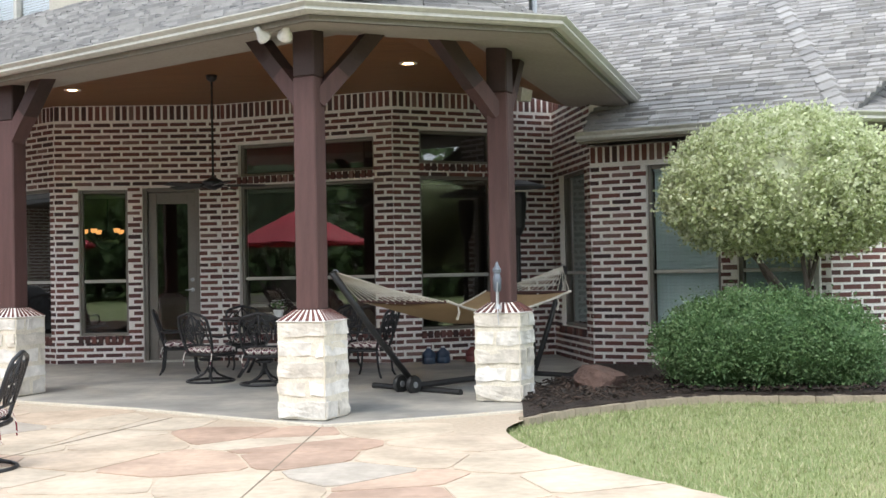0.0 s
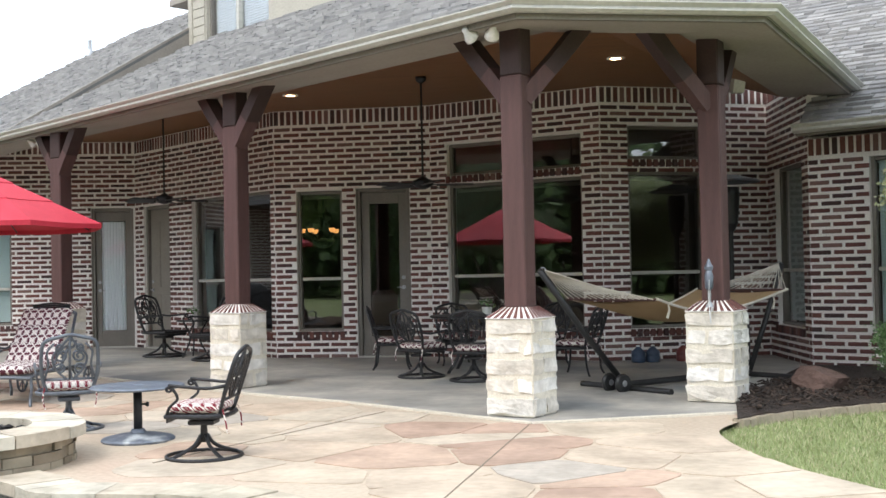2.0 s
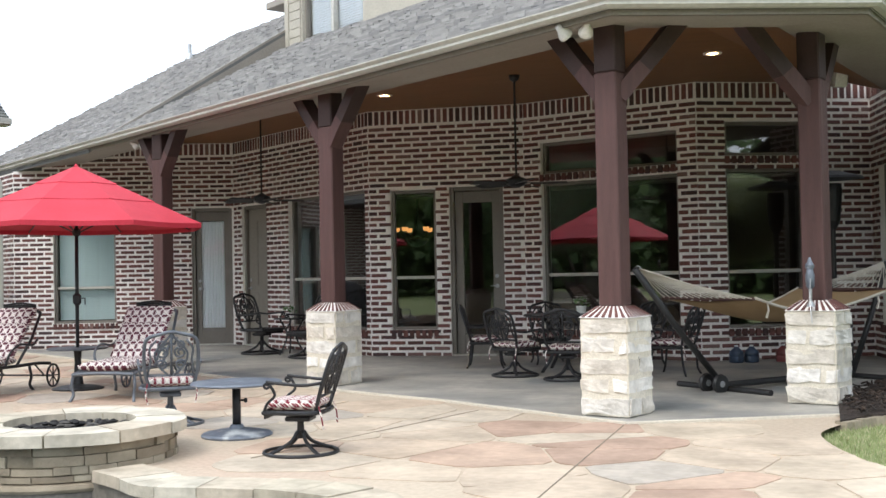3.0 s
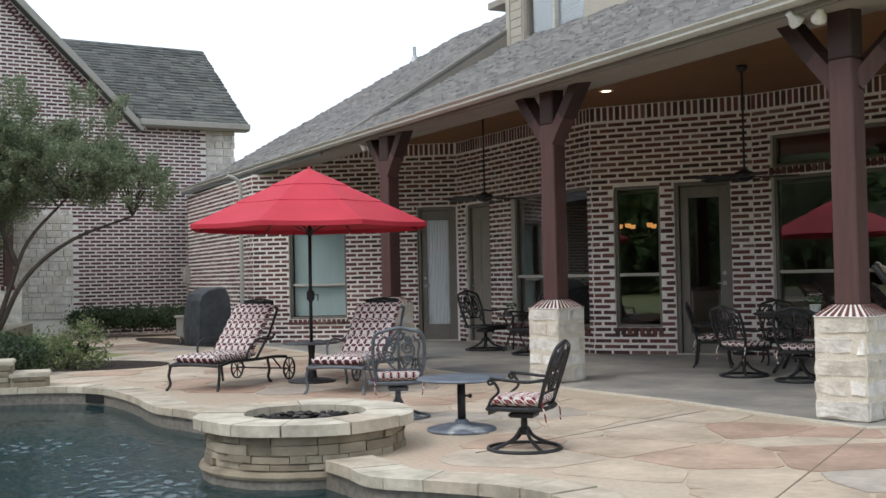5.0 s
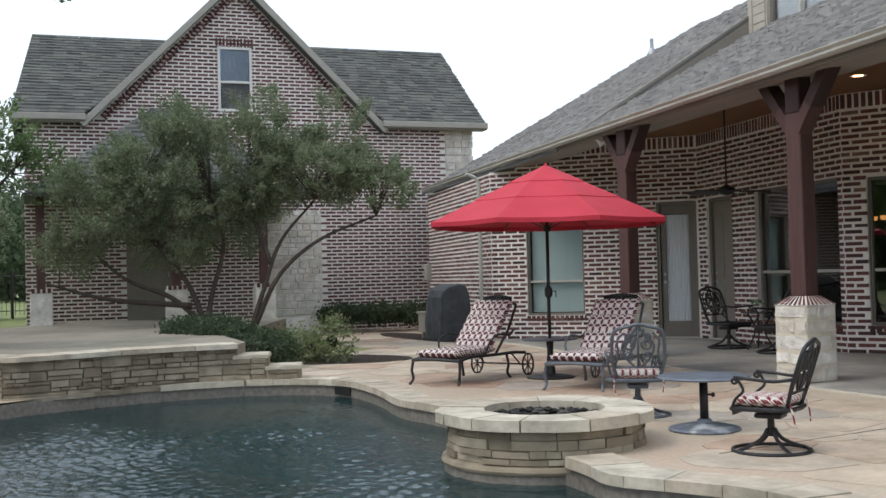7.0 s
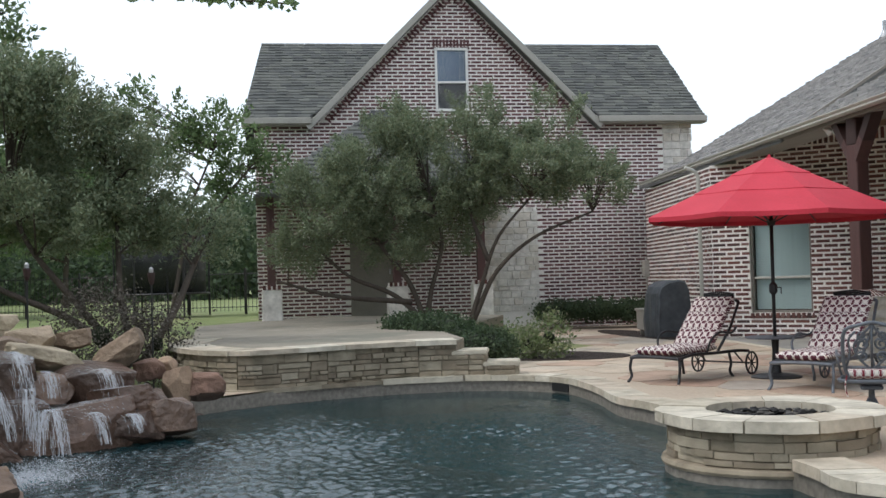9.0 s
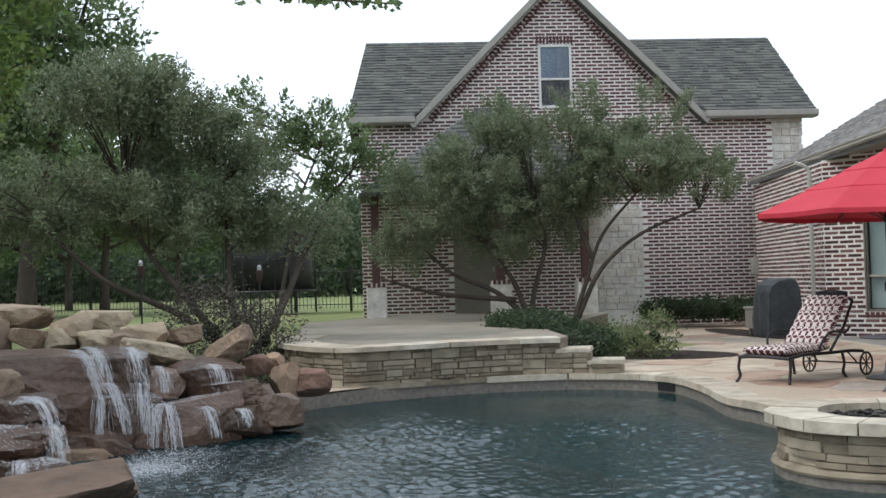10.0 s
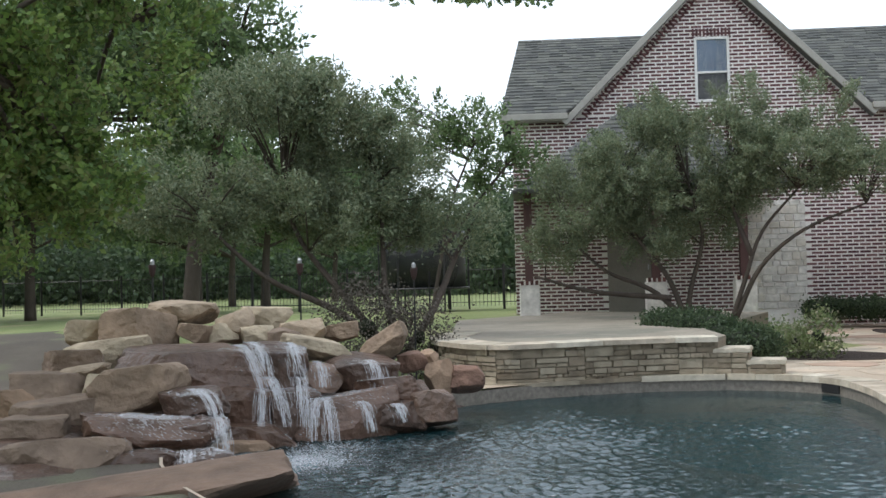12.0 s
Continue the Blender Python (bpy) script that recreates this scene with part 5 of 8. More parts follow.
def chaise(at, metal, label):
    """Long chair, foot end at its origin, head towards +y."""
    ob = thing("chaise_lounge", label, "lounge chair", at, "printed chaise lounges")
    w = 0.31
    fr = Geo()
    for sx in (-1, 1):
        fr.tube(smooth_line([(sx * w, 0.0, 0.27), (sx * w, 0.3, 0.3), (sx * w, 0.75, 0.29), (sx * w, 1.15, 0.29), (sx * w, 1.42, 0.27)], 5), 0.018, 8)
    fr.tube(smooth_line([(-w, 0, 0.27), (-0.12, -0.045, 0.285), (0.12, -0.045, 0.285), (w, 0, 0.27)], 5), 0.018, 8)
    for i in range(8):
        fr.box(pose(0, 0.08 + 0.1 * i, 0.29), 0.6, 0.03, 0.012)
    part("frame", fr, metal, ob)
    for sx in (-1, 1):
        for y, d in ((0.02, -0.06), (1.0, 0.05)):
            part("leg", Geo().tube(smooth_line([(sx * w, y, 0.28), (sx * (w + 0.015), y + d * 0.3, 0.16), (sx * w, y + d * 0.2, 0.07), (sx * (w + 0.02), y + d, 0.0)], 4), 0.016, 8), metal, ob, smooth=True)
        wh = part("wheel", Geo().tube([(sx * 0.36, 1.4 + 0.125 * math.cos(a), 0.135 + 0.125 * math.sin(a)) for a in (2 * math.pi * i / 24 for i in range(24))], 0.012, 6, closed=True), metal, ob, smooth=True)
        sp = Geo()
        for k in range(4):
            a = math.pi / 4 * k
            sp.tube([(sx * 0.36, 1.4 + 0.12 * math.cos(a), 0.135 + 0.12 * math.sin(a)), (sx * 0.36, 1.4 - 0.12 * math.cos(a), 0.135 - 0.12 * math.sin(a))], 0.007, 5)
        part("spokes", sp, metal, wh)
        part("arm", Geo().tube(smooth_line([(sx * w, 0.55, 0.3), (sx * 0.35, 0.58, 0.44), (sx * 0.36, 0.75, 0.52), (sx * 0.35, 1.0, 0.5), (sx * 0.33, 1.14, 0.56)], 5), 0.013, 7), metal, ob, smooth=True)
    part("axle", Geo().tube([(-0.36, 1.4, 0.135), (0.36, 1.4, 0.135)], 0.01, 8).tube([(-0.25, 1.4, 0.135), (-0.25, 1.2, 0.28)], 0.01, 6).tube([(0.25, 1.4, 0.135), (0.25, 1.2, 0.28)], 0.01, 6), metal, ob)
    b0, b1 = Vector((0, 0.8, 0.33)), Vector((0, 1.28, 0.84))
    bk = Geo()
    up = (b1 - b0).normalized()
    for sx in (-1, 1):
        bk.tube([b0 + Vector((sx * 0.29, 0, -0.03)), b0.lerp(b1, 0.5) + Vector((sx * 0.3, 0.03, -0.02)), b1 + Vector((sx * 0.27, 0.03, 0))], 0.016, 7)
    bk.tube(smooth_line([b1 + Vector((-0.27, 0.03, 0)), b1 + Vector((-0.14, 0.05, 0.05)), b1 + Vector((0, 0.05, 0.035)), b1 + Vector((0.14, 0.05, 0.05)), b1 + Vector((0.27, 0.03, 0))], 4), 0.018, 7)
    part("back_frame", bk, metal, ob, smooth=True)
    head = Geo()
    for k in range(4):
        head.tube(smooth_line([b1 + Vector((-0.2, 0.05, 0.03 + 0.02 * k)), b1 + Vector((0, 0.06, 0.045 + 0.022 * k)), b1 + Vector((0.2, 0.05, 0.03 + 0.02 * k))], 4), 0.011, 6)
    part("headrest", head, IRON, ob, "dark cast headrest rail", smooth=True)
    for i in range(2):
        part("seat_cushion", pad(0.56, 0.42, 0.09), CUSHION_B, ob, "plum and cream printed cushion", True, at=pose(0, 0.22 + 0.4 * i, 0.345))
    ang = math.degrees(math.atan2(0.51, 0.48))
    for i, t in enumerate((0.17, 0.5, 0.84)):
        q = b0.lerp(b1, t) + Vector((0, -0.04, 0.04))
        part("back_cushion", pad(0.54, 0.26, 0.09), CUSHION_B, ob, "plum and cream printed cushion", True, at=pose(q.x, q.y, q.z, ang, 0, 0))
    return ob


chaise(pose(-7.87, 9.62, 0, 0, 0, 4), IRON, "dark metal chaise lounge with plum printed cushions on the deck")
chaise(pose(-6.14, 9.72, 0, 0, 0, 8), IRON_GREY, "grey metal chaise lounge with plum printed cushions on the deck")


def umbrella(at):
    ob = thing("patio_umbrella", "open red canvas market umbrella with two vented tiers", "umbrella", at)
    part("base", Geo().lathe([(0, 0), (0.27, 0.0), (0.275, 0.02), (0.2, 0.04), (0.06, 0.06), (0.05, 0.14), (0.0, 0.14)], n=30), IRON, ob)
    lean = Matrix.Translation((0, 0, 1.0)) @ Matrix.Rotation(radians(0.3), 4, Vector((-0.55, 0.83, 0))) @ Matrix.Translation((0, 0, -1.0))
    part("pole", Geo().tube([(0, 0, 0.05), (0, 0, 1.0), lean @ Vector((0, 0, 2.4))], 0.02, 12), IRON, ob, smooth=True)
    cr = part("crank", Geo().lathe([(0.02, 0.92), (0.045, 0.95), (0.045, 1.03), (0.02, 1.06)], n=12).tube([(0.04, 0, 1.0), (0.1, 0, 1.0), (0.1, 0, 0.93)], 0.007, 6), IRON, ob)
    n = 8
    def tier(r0, z0, r1, z1, name, valance):
        g = Geo()
        v, rings, seg = [], 6, 6
        m = n * seg
        for i in range(rings + 1):
            t = i / rings
            for j in range(m):
                a = 2 * math.pi * (j / m) + 0.2
                k = (j % seg) / seg
                sag = math.cos(math.pi / n) / math.cos(2 * math.pi / n * (k - 0.5))
                r = (r0 + (r1 - r0) * t) * sag
                dip = 0.008 * math.sin(math.pi * k) * t * r1
                z = z0 + (z1 - z0) * t - dip
                v.append(lean @ Vector((r * math.cos(a), r * math.sin(a), z)))
        f = [(i * m + j, (i + 1) * m + j, (i + 1) * m + (j + 1) % m, i * m + (j + 1) % m) for i in range(rings) for j in range(m)]
        if valance:
            k0 = len(v)
            for j in range(m):
                q = v[rings * m + j]
                v.append(q + Vector((0, 0, -0.05 if r1 > 1 else -0.018)))
            f += [(rings * m + j, k0 + j, k0 + (j + 1) % m, rings * m + (j + 1) % m) for j in range(m)]
        return part(name, g.add(v, f), RED_CLOTH, ob)
    tier(0.03, 2.446, 0.46, 2.25, "top_vent", True)
    tier(0.36, 2.285, 0.88, 2.048, "middle_tier", True)
    can = tier(0.76, 2.092, 1.4, 1.8, "canopy", True)
    part("finial", Geo().lathe([(0.02, 2.42), (0.026, 2.45), (0.0, 2.49)], lean, 10), RED_CLOTH, ob)
    for i in range(n):
        a = 2 * math.pi * i / n + 0.2
        c, s = math.cos(a), math.sin(a)
        rib = part("rib", Geo().tube([lean @ Vector((0.03 * c, 0.03 * s, 2.4)), lean @ Vector((0.75 * c, 0.75 * s, 2.05)), lean @ Vector((1.38 * c, 1.38 * s, 1.775))], 0.008, 5), BLACK, ob)
        part("strut", Geo().tube([lean @ Vector((0.03 * c, 0.03 * s, 1.72)), lean @ Vector((0.7 * c, 0.7 * s, 2.05))], 0.007, 5), BLACK, rib)
    part("hub", Geo().lathe([(0.02, 1.68), (0.045, 1.7), (0.045, 1.75), (0.02, 1.77)], lean, 12), BLACK, ob)


umbrella(pose(-7.15, 10.83, 0))
ob = thing("umbrella_table", "round dark metal table round the umbrella pole", "table", pose(-7.15, 10.83, 0))
part("tabletop", Geo().lathe([(0.024, 0.44), (0.31, 0.44), (0.33, 0.45), (0.32, 0.46), (0.024, 0.462)], n=32), IRON_GREY, ob)
part("column", Geo().lathe([(0.024, 0.145), (0.045, 0.145), (0.035, 0.3), (0.045, 0.44), (0.024, 0.44)], n=14), IRON, ob)

# covered grill on its bed by the wall
ob = thing("covered_grill", "barbecue grill under a fitted black vinyl cover", "grill", pose(-13.35, 16.75, 0.01, 0, 0, 66))
prof = [(-0.36, 0.0), (-0.37, 0.3), (-0.35, 0.58), (-0.33, 0.8), (-0.27, 0.93), (-0.12, 1.02), (0.1, 1.05), (0.26, 1.02), (0.33, 0.86), (0.345, 0.62), (0.36, 0.3), (0.37, 0.0)]
v, g = [], Geo()
for j in range(13):
    y = -0.3 + 0.05 * j
    q = 1.0 - (0.07 if j in (0, 12) else 0.0)
    for i, (x, z) in enumerate(prof):
        wob = noise.noise(Vector((x * 5, y * 7, z * 2))) * 0.035 + 0.008 * math.sin(11 * y + 5 * x)
        v.append((x * q + wob, y * (1.0 if z > 0.6 else 1.06) + wob * 0.6, z * (0.97 if q < 1 else 1.0) + (wob * 0.4 if z else 0)))
m = len(prof)
f = [(j * m + i, j * m + i + 1, (j + 1) * m + i + 1, (j + 1) * m + i) for j in range(12) for i in range(m - 1)] + [tuple(range(m - 1, -1, -1)), tuple(12 * m + i for i in range(m))]
part("cover", g.add(v, f), COVER, ob)
part("side_shelf", Geo().box(pose(-0.1, 0.52, 0.5), 0.46, 0.4, 0.05, 0.01).box(pose(-0.28, 0.52, 0.3), 0.04, 0.36, 0.36, 0.008), SPEAKER, ob)
for y in (-0.2, 0.1):
    part("shelf_leg", Geo().box(pose(y, 0.68, 0.24), 0.05, 0.05, 0.48, 0.006), SPEAKER, ob)
ob = thing("utility_box", "small grey electrical box on the brick wall", "box", pose(-15.78, 19.23, 1.3, 0, 0, -36.6))
part("body", Geo().box(pose(0, -0.08, 0), 0.22, 0.12, 0.36, 0.015), SPEAKER, ob)
part("conduit", Geo().tube([(0, -0.06, -0.17), (0, -0.06, -1.2)], 0.018, 8), SPEAKER, ob)
for nm, q, z1 in (("downpipe", (-12.55, 16.83), 2.95), ("downpipe", (4.15, 12.4), 2.62)):
    ob = thing(nm, "pale taupe metal downpipe at the wall corner", "downpipe", pose(*q, 0, 0, 0, -33))
    part("pipe", Geo().box(pose(0, -0.05, z1 / 2 + 0.05), 0.075, 0.06, z1 - 0.1, 0.012), GUTTER, ob)
    part("elbow", Geo().tube(smooth_line([(0, -0.05, z1 - 0.02), (0, -0.12, z1 + 0.08), (0, -0.3, z1 + 0.15)], 4), 0.035, 8), GUTTER, ob)
    for z in (0.4, 1.5):
        part("strap", Geo().box(pose(0, -0.048, z), 0.1, 0.07, 0.03, 0.003), GUTTER, ob)
for nm, x, y, z0, z1 in (("vent_pipe", -11.27, 21.29, 5.8, 6.12), ("vent_pipe", 0.9, 10.6, 3.46, 4.1)):
    ob = thing(nm, "thin grey metal vent pipe on the roof", "pipe", pose(x, y, 0))
    part("pipe", Geo().tube([(0, 0, z0 - 0.08), (0, 0, z1)], 0.04, 10), STEEL, ob)
    part("flashing", Geo().lathe([(0.12, z0 - 0.02), (0.07, z0 + 0.06), (0.05, z0 + 0.12)], n=14), STEEL, ob)

# rocker chair and table against the porch wall
chair(pose(-7.25, 15.85, 0.016, 0, 0, 75), 1.0, IRON, None, "black cast-metal swivel armchair beside the porch door")
chair(pose(-6.15, 15.1, 0.016, 0, 0, -30), 1.0, IRON, None, "black cast-metal swivel armchair behind the porch pillar")


def flowers(at, label):
    ob = thing("flower_pot", label, "flowers", at)
    part("pot", Geo().lathe([(0, 0), (0.05, 0), (0.065, 0.08), (0.06, 0.085), (0, 0.075)], n=14), WHITE, ob)
    rr = random.Random(3)
    pet = Geo()
    for i in range(16):
        c = Vector((rr.uniform(-0.09, 0.09), rr.uniform(-0.09, 0.09), rr.uniform(0.1, 0.2)))
        for k in range(5):
            a = 2 * math.pi * k / 5 + i
            t = Vector((math.cos(a), math.sin(a), 0.35)) * 0.035
            s = Vector((-math.sin(a), math.cos(a), 0)) * 0.014
            pet.add([c, c + t * 0.6 + s, c + t, c + t * 0.6 - s], [(0, 1, 2, 3)])
    part("petals", pet, WHITE, ob)
    lf = Geo()
    for i in range(26):
        c = Vector((rr.uniform(-0.07, 0.07), rr.uniform(-0.07, 0.07), rr.uniform(0.07, 0.15)))
        t = Vector((rr.uniform(-1, 1), rr.uniform(-1, 1), rr.uniform(0, 1))).normalized() * 0.06
        s = t.orthogonal().normalized() * 0.015
        lf.add([c, c + t * 0.5 + s, c + t, c + t * 0.5 - s], [(0, 1, 2, 3)])
    part("leaves", lf, LEAF_BUSH, ob)


ob = thing("side_table", "small black metal side table against the porch wall", "table", pose(-6.72, 15.75, 0.016))
part("tabletop", Geo().lathe([(0, 0.53), (0.26, 0.53), (0.27, 0.545), (0, 0.55)], n=24), IRON, ob)
for i in range(3):
    a = radians(120 * i)
    part("leg", Geo().tube(smooth_line([(0.2 * math.cos(a), 0.2 * math.sin(a), 0.53), (0.08 * math.cos(a), 0.08 * math.sin(a), 0.28), (0.22 * math.cos(a), 0.22 * math.sin(a), 0)], 5), 0.012, 6), IRON, ob)
flowers(pose(-6.72, 15.7, 0.566), "white flowers in a small pot on the side table")

# dining set
ob = thing("dining_table", "round black cast-metal dining table on the porch", "table", pose(-2.05, 13.2, 0.016))
part("tabletop", Geo().lathe([(0, 0.64), (0.55, 0.64), (0.58, 0.655), (0.57, 0.67), (0, 0.672)], n=36), IRON, ob)
for i in range(4):
    a = radians(45 + 90 * i)
    part("leg", Geo().tube(smooth_line([(0.42 * math.cos(a), 0.42 * math.sin(a), 0.64), (0.25 * math.cos(a), 0.25 * math.sin(a), 0.42), (0.3 * math.cos(a), 0.3 * math.sin(a), 0.2), (0.45 * math.cos(a), 0.45 * math.sin(a), 0)], 5), 0.02, 8), IRON, ob)
flowers(pose(-1.95, 13.25, 0.69), "white flowers in a small pot on the dining table")
DC = "black cast-metal dining chair with a plum printed seat cushion"
first = chair(pose(-2.6, 12.47, 0.016, 0, 0, 150), 0.84, IRON, CUSHION_B, DC, True, "dining chairs on the porch")
copy_thing(first, pose(-1.93, 12.05, 0.016, 0, 0, 178))
legs = chair(pose(-3.2, 13.6, 0.016, 0, 0, 100), 0.84, IRON, CUSHION_B, DC, False, "dining chairs on the porch")
copy_thing(legs, pose(-0.85, 12.75, 0.016, 0, 0, 250))
copy_thing(legs, pose(-2.5, 14.2, 0.016, 0, 0, 20))
copy_thing(legs, pose(-1.35, 14.0, 0.016, 0, 0, -35))

# ---- hammock on its stand ----
HL, HR = Vector((-1.02, 10.31, 1.2)), Vector((1.41, 12.93, 1.22))
ax = (HR - HL).normalized()
sd = Vector((-ax.y, ax.x, 0)).normalized()
F1, F2 = Vector((-0.29, 11.1, 0.07)), Vector((1.0, 12.5, 0.07))
ob = thing("hammock_stand", "dark steel hammock stand with two small wheels", "stand")
part("floor_beam", Geo().tube([F1, F2], 0.032, 10), BLACK, ob)
for f, h in ((F1, HL), (F2, HR)):
    part("upright", Geo().tube([f, f.lerp(h, 0.5) + Vector((0, 0, -0.03)), h], 0.03, 10), BLACK, ob, smooth=True)
    part("foot_bar", Geo().tube([f + sd * 0.6 - Vector((0, 0, 0.03)), f - sd * 0.6 - Vector((0, 0, 0.03))], 0.03, 10), BLACK, ob)
    part("hook", Geo().tube(arc(0, 0, 0.025, 0, 270, 8), 0.005, 6), STEEL, ob, at=Matrix.Translation(h + ax * (0.04 if f is F1 else -0.04)) @ pose(0, 0, 0, 90))
for k in (-1, 1):
    c = F1 + sd * 0.09 * k - ax * 0.12 + Vector((0, 0, 0.025))
    wh = part("wheel", Geo().lathe([(0.0, -0.025), (0.085, -0.025), (0.095, 0.0), (0.085, 0.025), (0.0, 0.025)], Matrix.Translation(c) @ sd.to_track_quat("Z", "Y").to_matrix().to_4x4(), 20), BLACK, ob)
    part("wheel_hub", Geo().lathe([(0.03, -0.03), (0.035, 0.0), (0.03, 0.03)], Matrix.Translation(c) @ sd.to_track_quat("Z", "Y").to_matrix().to_4x4(), 12), STEEL, wh)
ham = thing("hammock", "cream rope hammock with a brown cloth bed, slung on its stand", "hammock")
B1, B2 = HL.lerp(HR, 0.25) + Vector((0, 0, -0.3)), HL.lerp(HR, 0.8) + Vector((0, 0, -0.27))
for b in (B1, B2):
    part("spreader_bar", Geo().tube([b - sd * 0.6, b + sd * 0.6], 0.015, 8), CEDAR, ham)
for h, b in ((HL + ax * 0.06, B1), (HR - ax * 0.06, B2)):
    for i in range(15):
        e = b + sd * (-0.58 + 1.16 * i / 14)
        part("rope", Geo().tube([h, h.lerp(e, 0.5) + Vector((0, 0, -0.02)), e], 0.0055, 5), ROPE, ham)
g = Geo()
v = []
nu, nv = 20, 12
for i in range(nu + 1):
    t = i / nu
    for j in range(nv + 1):
        u = -1 + 2 * j / nv
        q = B1.lerp(B2, t) + sd * (0.6 * u * (1 - 0.18 * math.sin(math.pi * t))) + Vector((0, 0, -0.24 * math.sin(math.pi * t) * (1 - 0.3 * u * u) - 0.04 * (1 - u * u)))
        v.append(q)
f = [(i * (nv + 1) + j, (i + 1) * (nv + 1) + j, (i + 1) * (nv + 1) + j + 1, i * (nv + 1) + j + 1) for i in range(nu) for j in range(nv)]
g.add(v, f)
g.add([q + Vector((0, 0, 0.012)) for q in v], [t[::-1] for t in f])
part("cloth_bed", g, SLING, ham, "brown woven cloth bed", True)
for k in (0, nv):
    part("edge_rope", Geo().tube([v[i * (nv + 1) + k] + Vector((0, 0, 0.01)) for i in range(nu + 1)], 0.014, 6), ROPE, ham)
for i in range(5):
    t = 0.1 + 0.2 * i
    e = v[int(t * nu) * (nv + 1) + 0]
    part("tassel", Geo().tube([e, e + Vector((0.01, -0.01, -0.06)), e + Vector((-0.01, 0, -0.13))], [0.006, 0.01, 0.014], 6), ROPE, ham)

# patio heater, jugs and torch
ob = thing("patio_heater", "tall dark patio heater with a round reflector", "heater", pose(0.98, 14.5, 0.016))
part("base", Geo().lathe([(0, 0), (0.22, 0), (0.22, 0.03), (0.2, 0.05), (0.2, 0.5), (0.14, 0.62), (0.03, 0.66), (0, 0.66)], n=24), BLACK, ob, smooth=False)
part("pole", Geo().tube([(0, 0, 0.6), (0, 0, 1.8)], 0.03, 12), BLACK, ob)
part("burner", Geo().lathe([(0.04, 1.62), (0.09, 1.72), (0.12, 2.1), (0.10, 2.18), (0, 2.18)], n=20), BLACK, ob)
part("reflector", Geo().lathe([(0, 2.34), (0.1, 2.33), (0.36, 2.26), (0.38, 2.235), (0.36, 2.245), (0.1, 2.3), (0, 2.305)], n=28), IRON_GREY, ob)
for x, y, m in ((-0.2, 14.35, BLUE_JUG), (-0.02, 14.42, BLUE_JUG), (0.36, 14.55, RED_JUG)):
    ob = thing("water_jug", "round plastic jug on the porch floor by the wall", "jug", pose(x, y, 0.016), "jugs by the wall")
    part("body", Geo().lathe([(0, 0), (0.115, 0.0), (0.125, 0.02), (0.125, 0.1), (0.118, 0.11), (0.125, 0.12), (0.12, 0.19), (0.05, 0.25), (0.03, 0.28), (0.0, 0.28)], Matrix.Scale(0.72, 4), 20), m, ob, smooth=True)
    part("cap", Geo().lathe([(0.034, 0.275), (0.034, 0.3), (0, 0.302)], Matrix.Scale(0.72, 4), 12), WHITE, ob)
ob = thing("table_torch", "small blue-grey metal torch standing on the pillar cap", "torch", pose(0.48, 10.0, 0.85) @ Matrix.Diagonal((0.7, 0.7, 0.95, 1)))
part("stem", Geo().lathe([(0.05, 0), (0.045, 0.02), (0.02, 0.05), (0.02, 0.16)], n=14), STEEL, ob)
part("canister", Geo().lathe([(0.03, 0.16), (0.05, 0.18), (0.055, 0.28), (0.04, 0.33), (0.03, 0.35)], n=16), IRON_BLUE, ob, smooth=True)
part("snuffer", Geo().lathe([(0.05, 0.34), (0.055, 0.37), (0.03, 0.4), (0.012, 0.44), (0, 0.445)], n=14), IRON_BLUE, ob)
part("strap", Geo().tube(smooth_line([(0.0, -0.055, 0.25), (-0.01, -0.09, 0.1), (-0.01, -0.19, -0.04), (0.0, -0.235, -0.14)], 4), 0.006, 6), STEEL, ob)

# ---- fire pit bowl at the pool edge ----
def stone_ring(parent, cx, cy, r, z0, rows, mat, rr, thick=0.07, name="stone", arc0=0.0, arc1=360.0, lo=0.16, hi=0.42):
    """Courses of uneven ledge stones round a circle."""
    z = z0
    for h in rows:
        a = arc0 + rr.uniform(0, 10)
        while a < arc1:
            w = math.degrees(rr.uniform(lo, hi) / r)
            b = min(a + w, arc1)
            n = 3
            push = rr.uniform(-0.012, 0.014)
            gap = math.degrees(0.003 / r)
            out = [(cx + (r + push) * math.cos(radians(a + gap + (b - a - 2 * gap) * i / n)), cy + (r + push) * math.sin(radians(a + gap + (b - a - 2 * gap) * i / n))) for i in range(n + 1)]
            inn = [(cx + (r - thick) * math.cos(radians(a + gap + (b - a - 2 * gap) * i / n)), cy + (r - thick) * math.sin(radians(a + gap + (b - a - 2 * gap) * i / n))) for i in range(n + 1)]
            part(name, Geo().prism(out + inn[::-1], z + 0.002 + rr.uniform(-0.003, 0.003), z + h - 0.002 + rr.uniform(-0.006, 0.004)), mat, parent)
            a = b
        z += h


PX, PY = -4.48, 6.69
rr = random.Random(11)
pit = thing("fire_pit", "round tan ledgestone fire bowl with a pale flagstone rim", "fire pit", pose(0, 0, 0))
part("core", Geo().lathe([(0.0, 0.035), (0.44, 0.035), (0.44, 0.17), (0.683, 0.17), (0.683, -0.6), (0.0, -0.6)], pose(PX, PY, 0), 40), LEDGE_JOINT, pit)
stone_ring(pit, PX, PY, 0.7, -0.05, [0.045, 0.05, 0.07, 0.055], LEDGE, rr, lo=0.1, hi=0.34)
part("tile_band", Geo().lathe([(0.72, -0.5), (0.72, -0.115)], pose(PX, PY, 0), 48), POOL_TILE, pit, "grey-brown waterline tile")
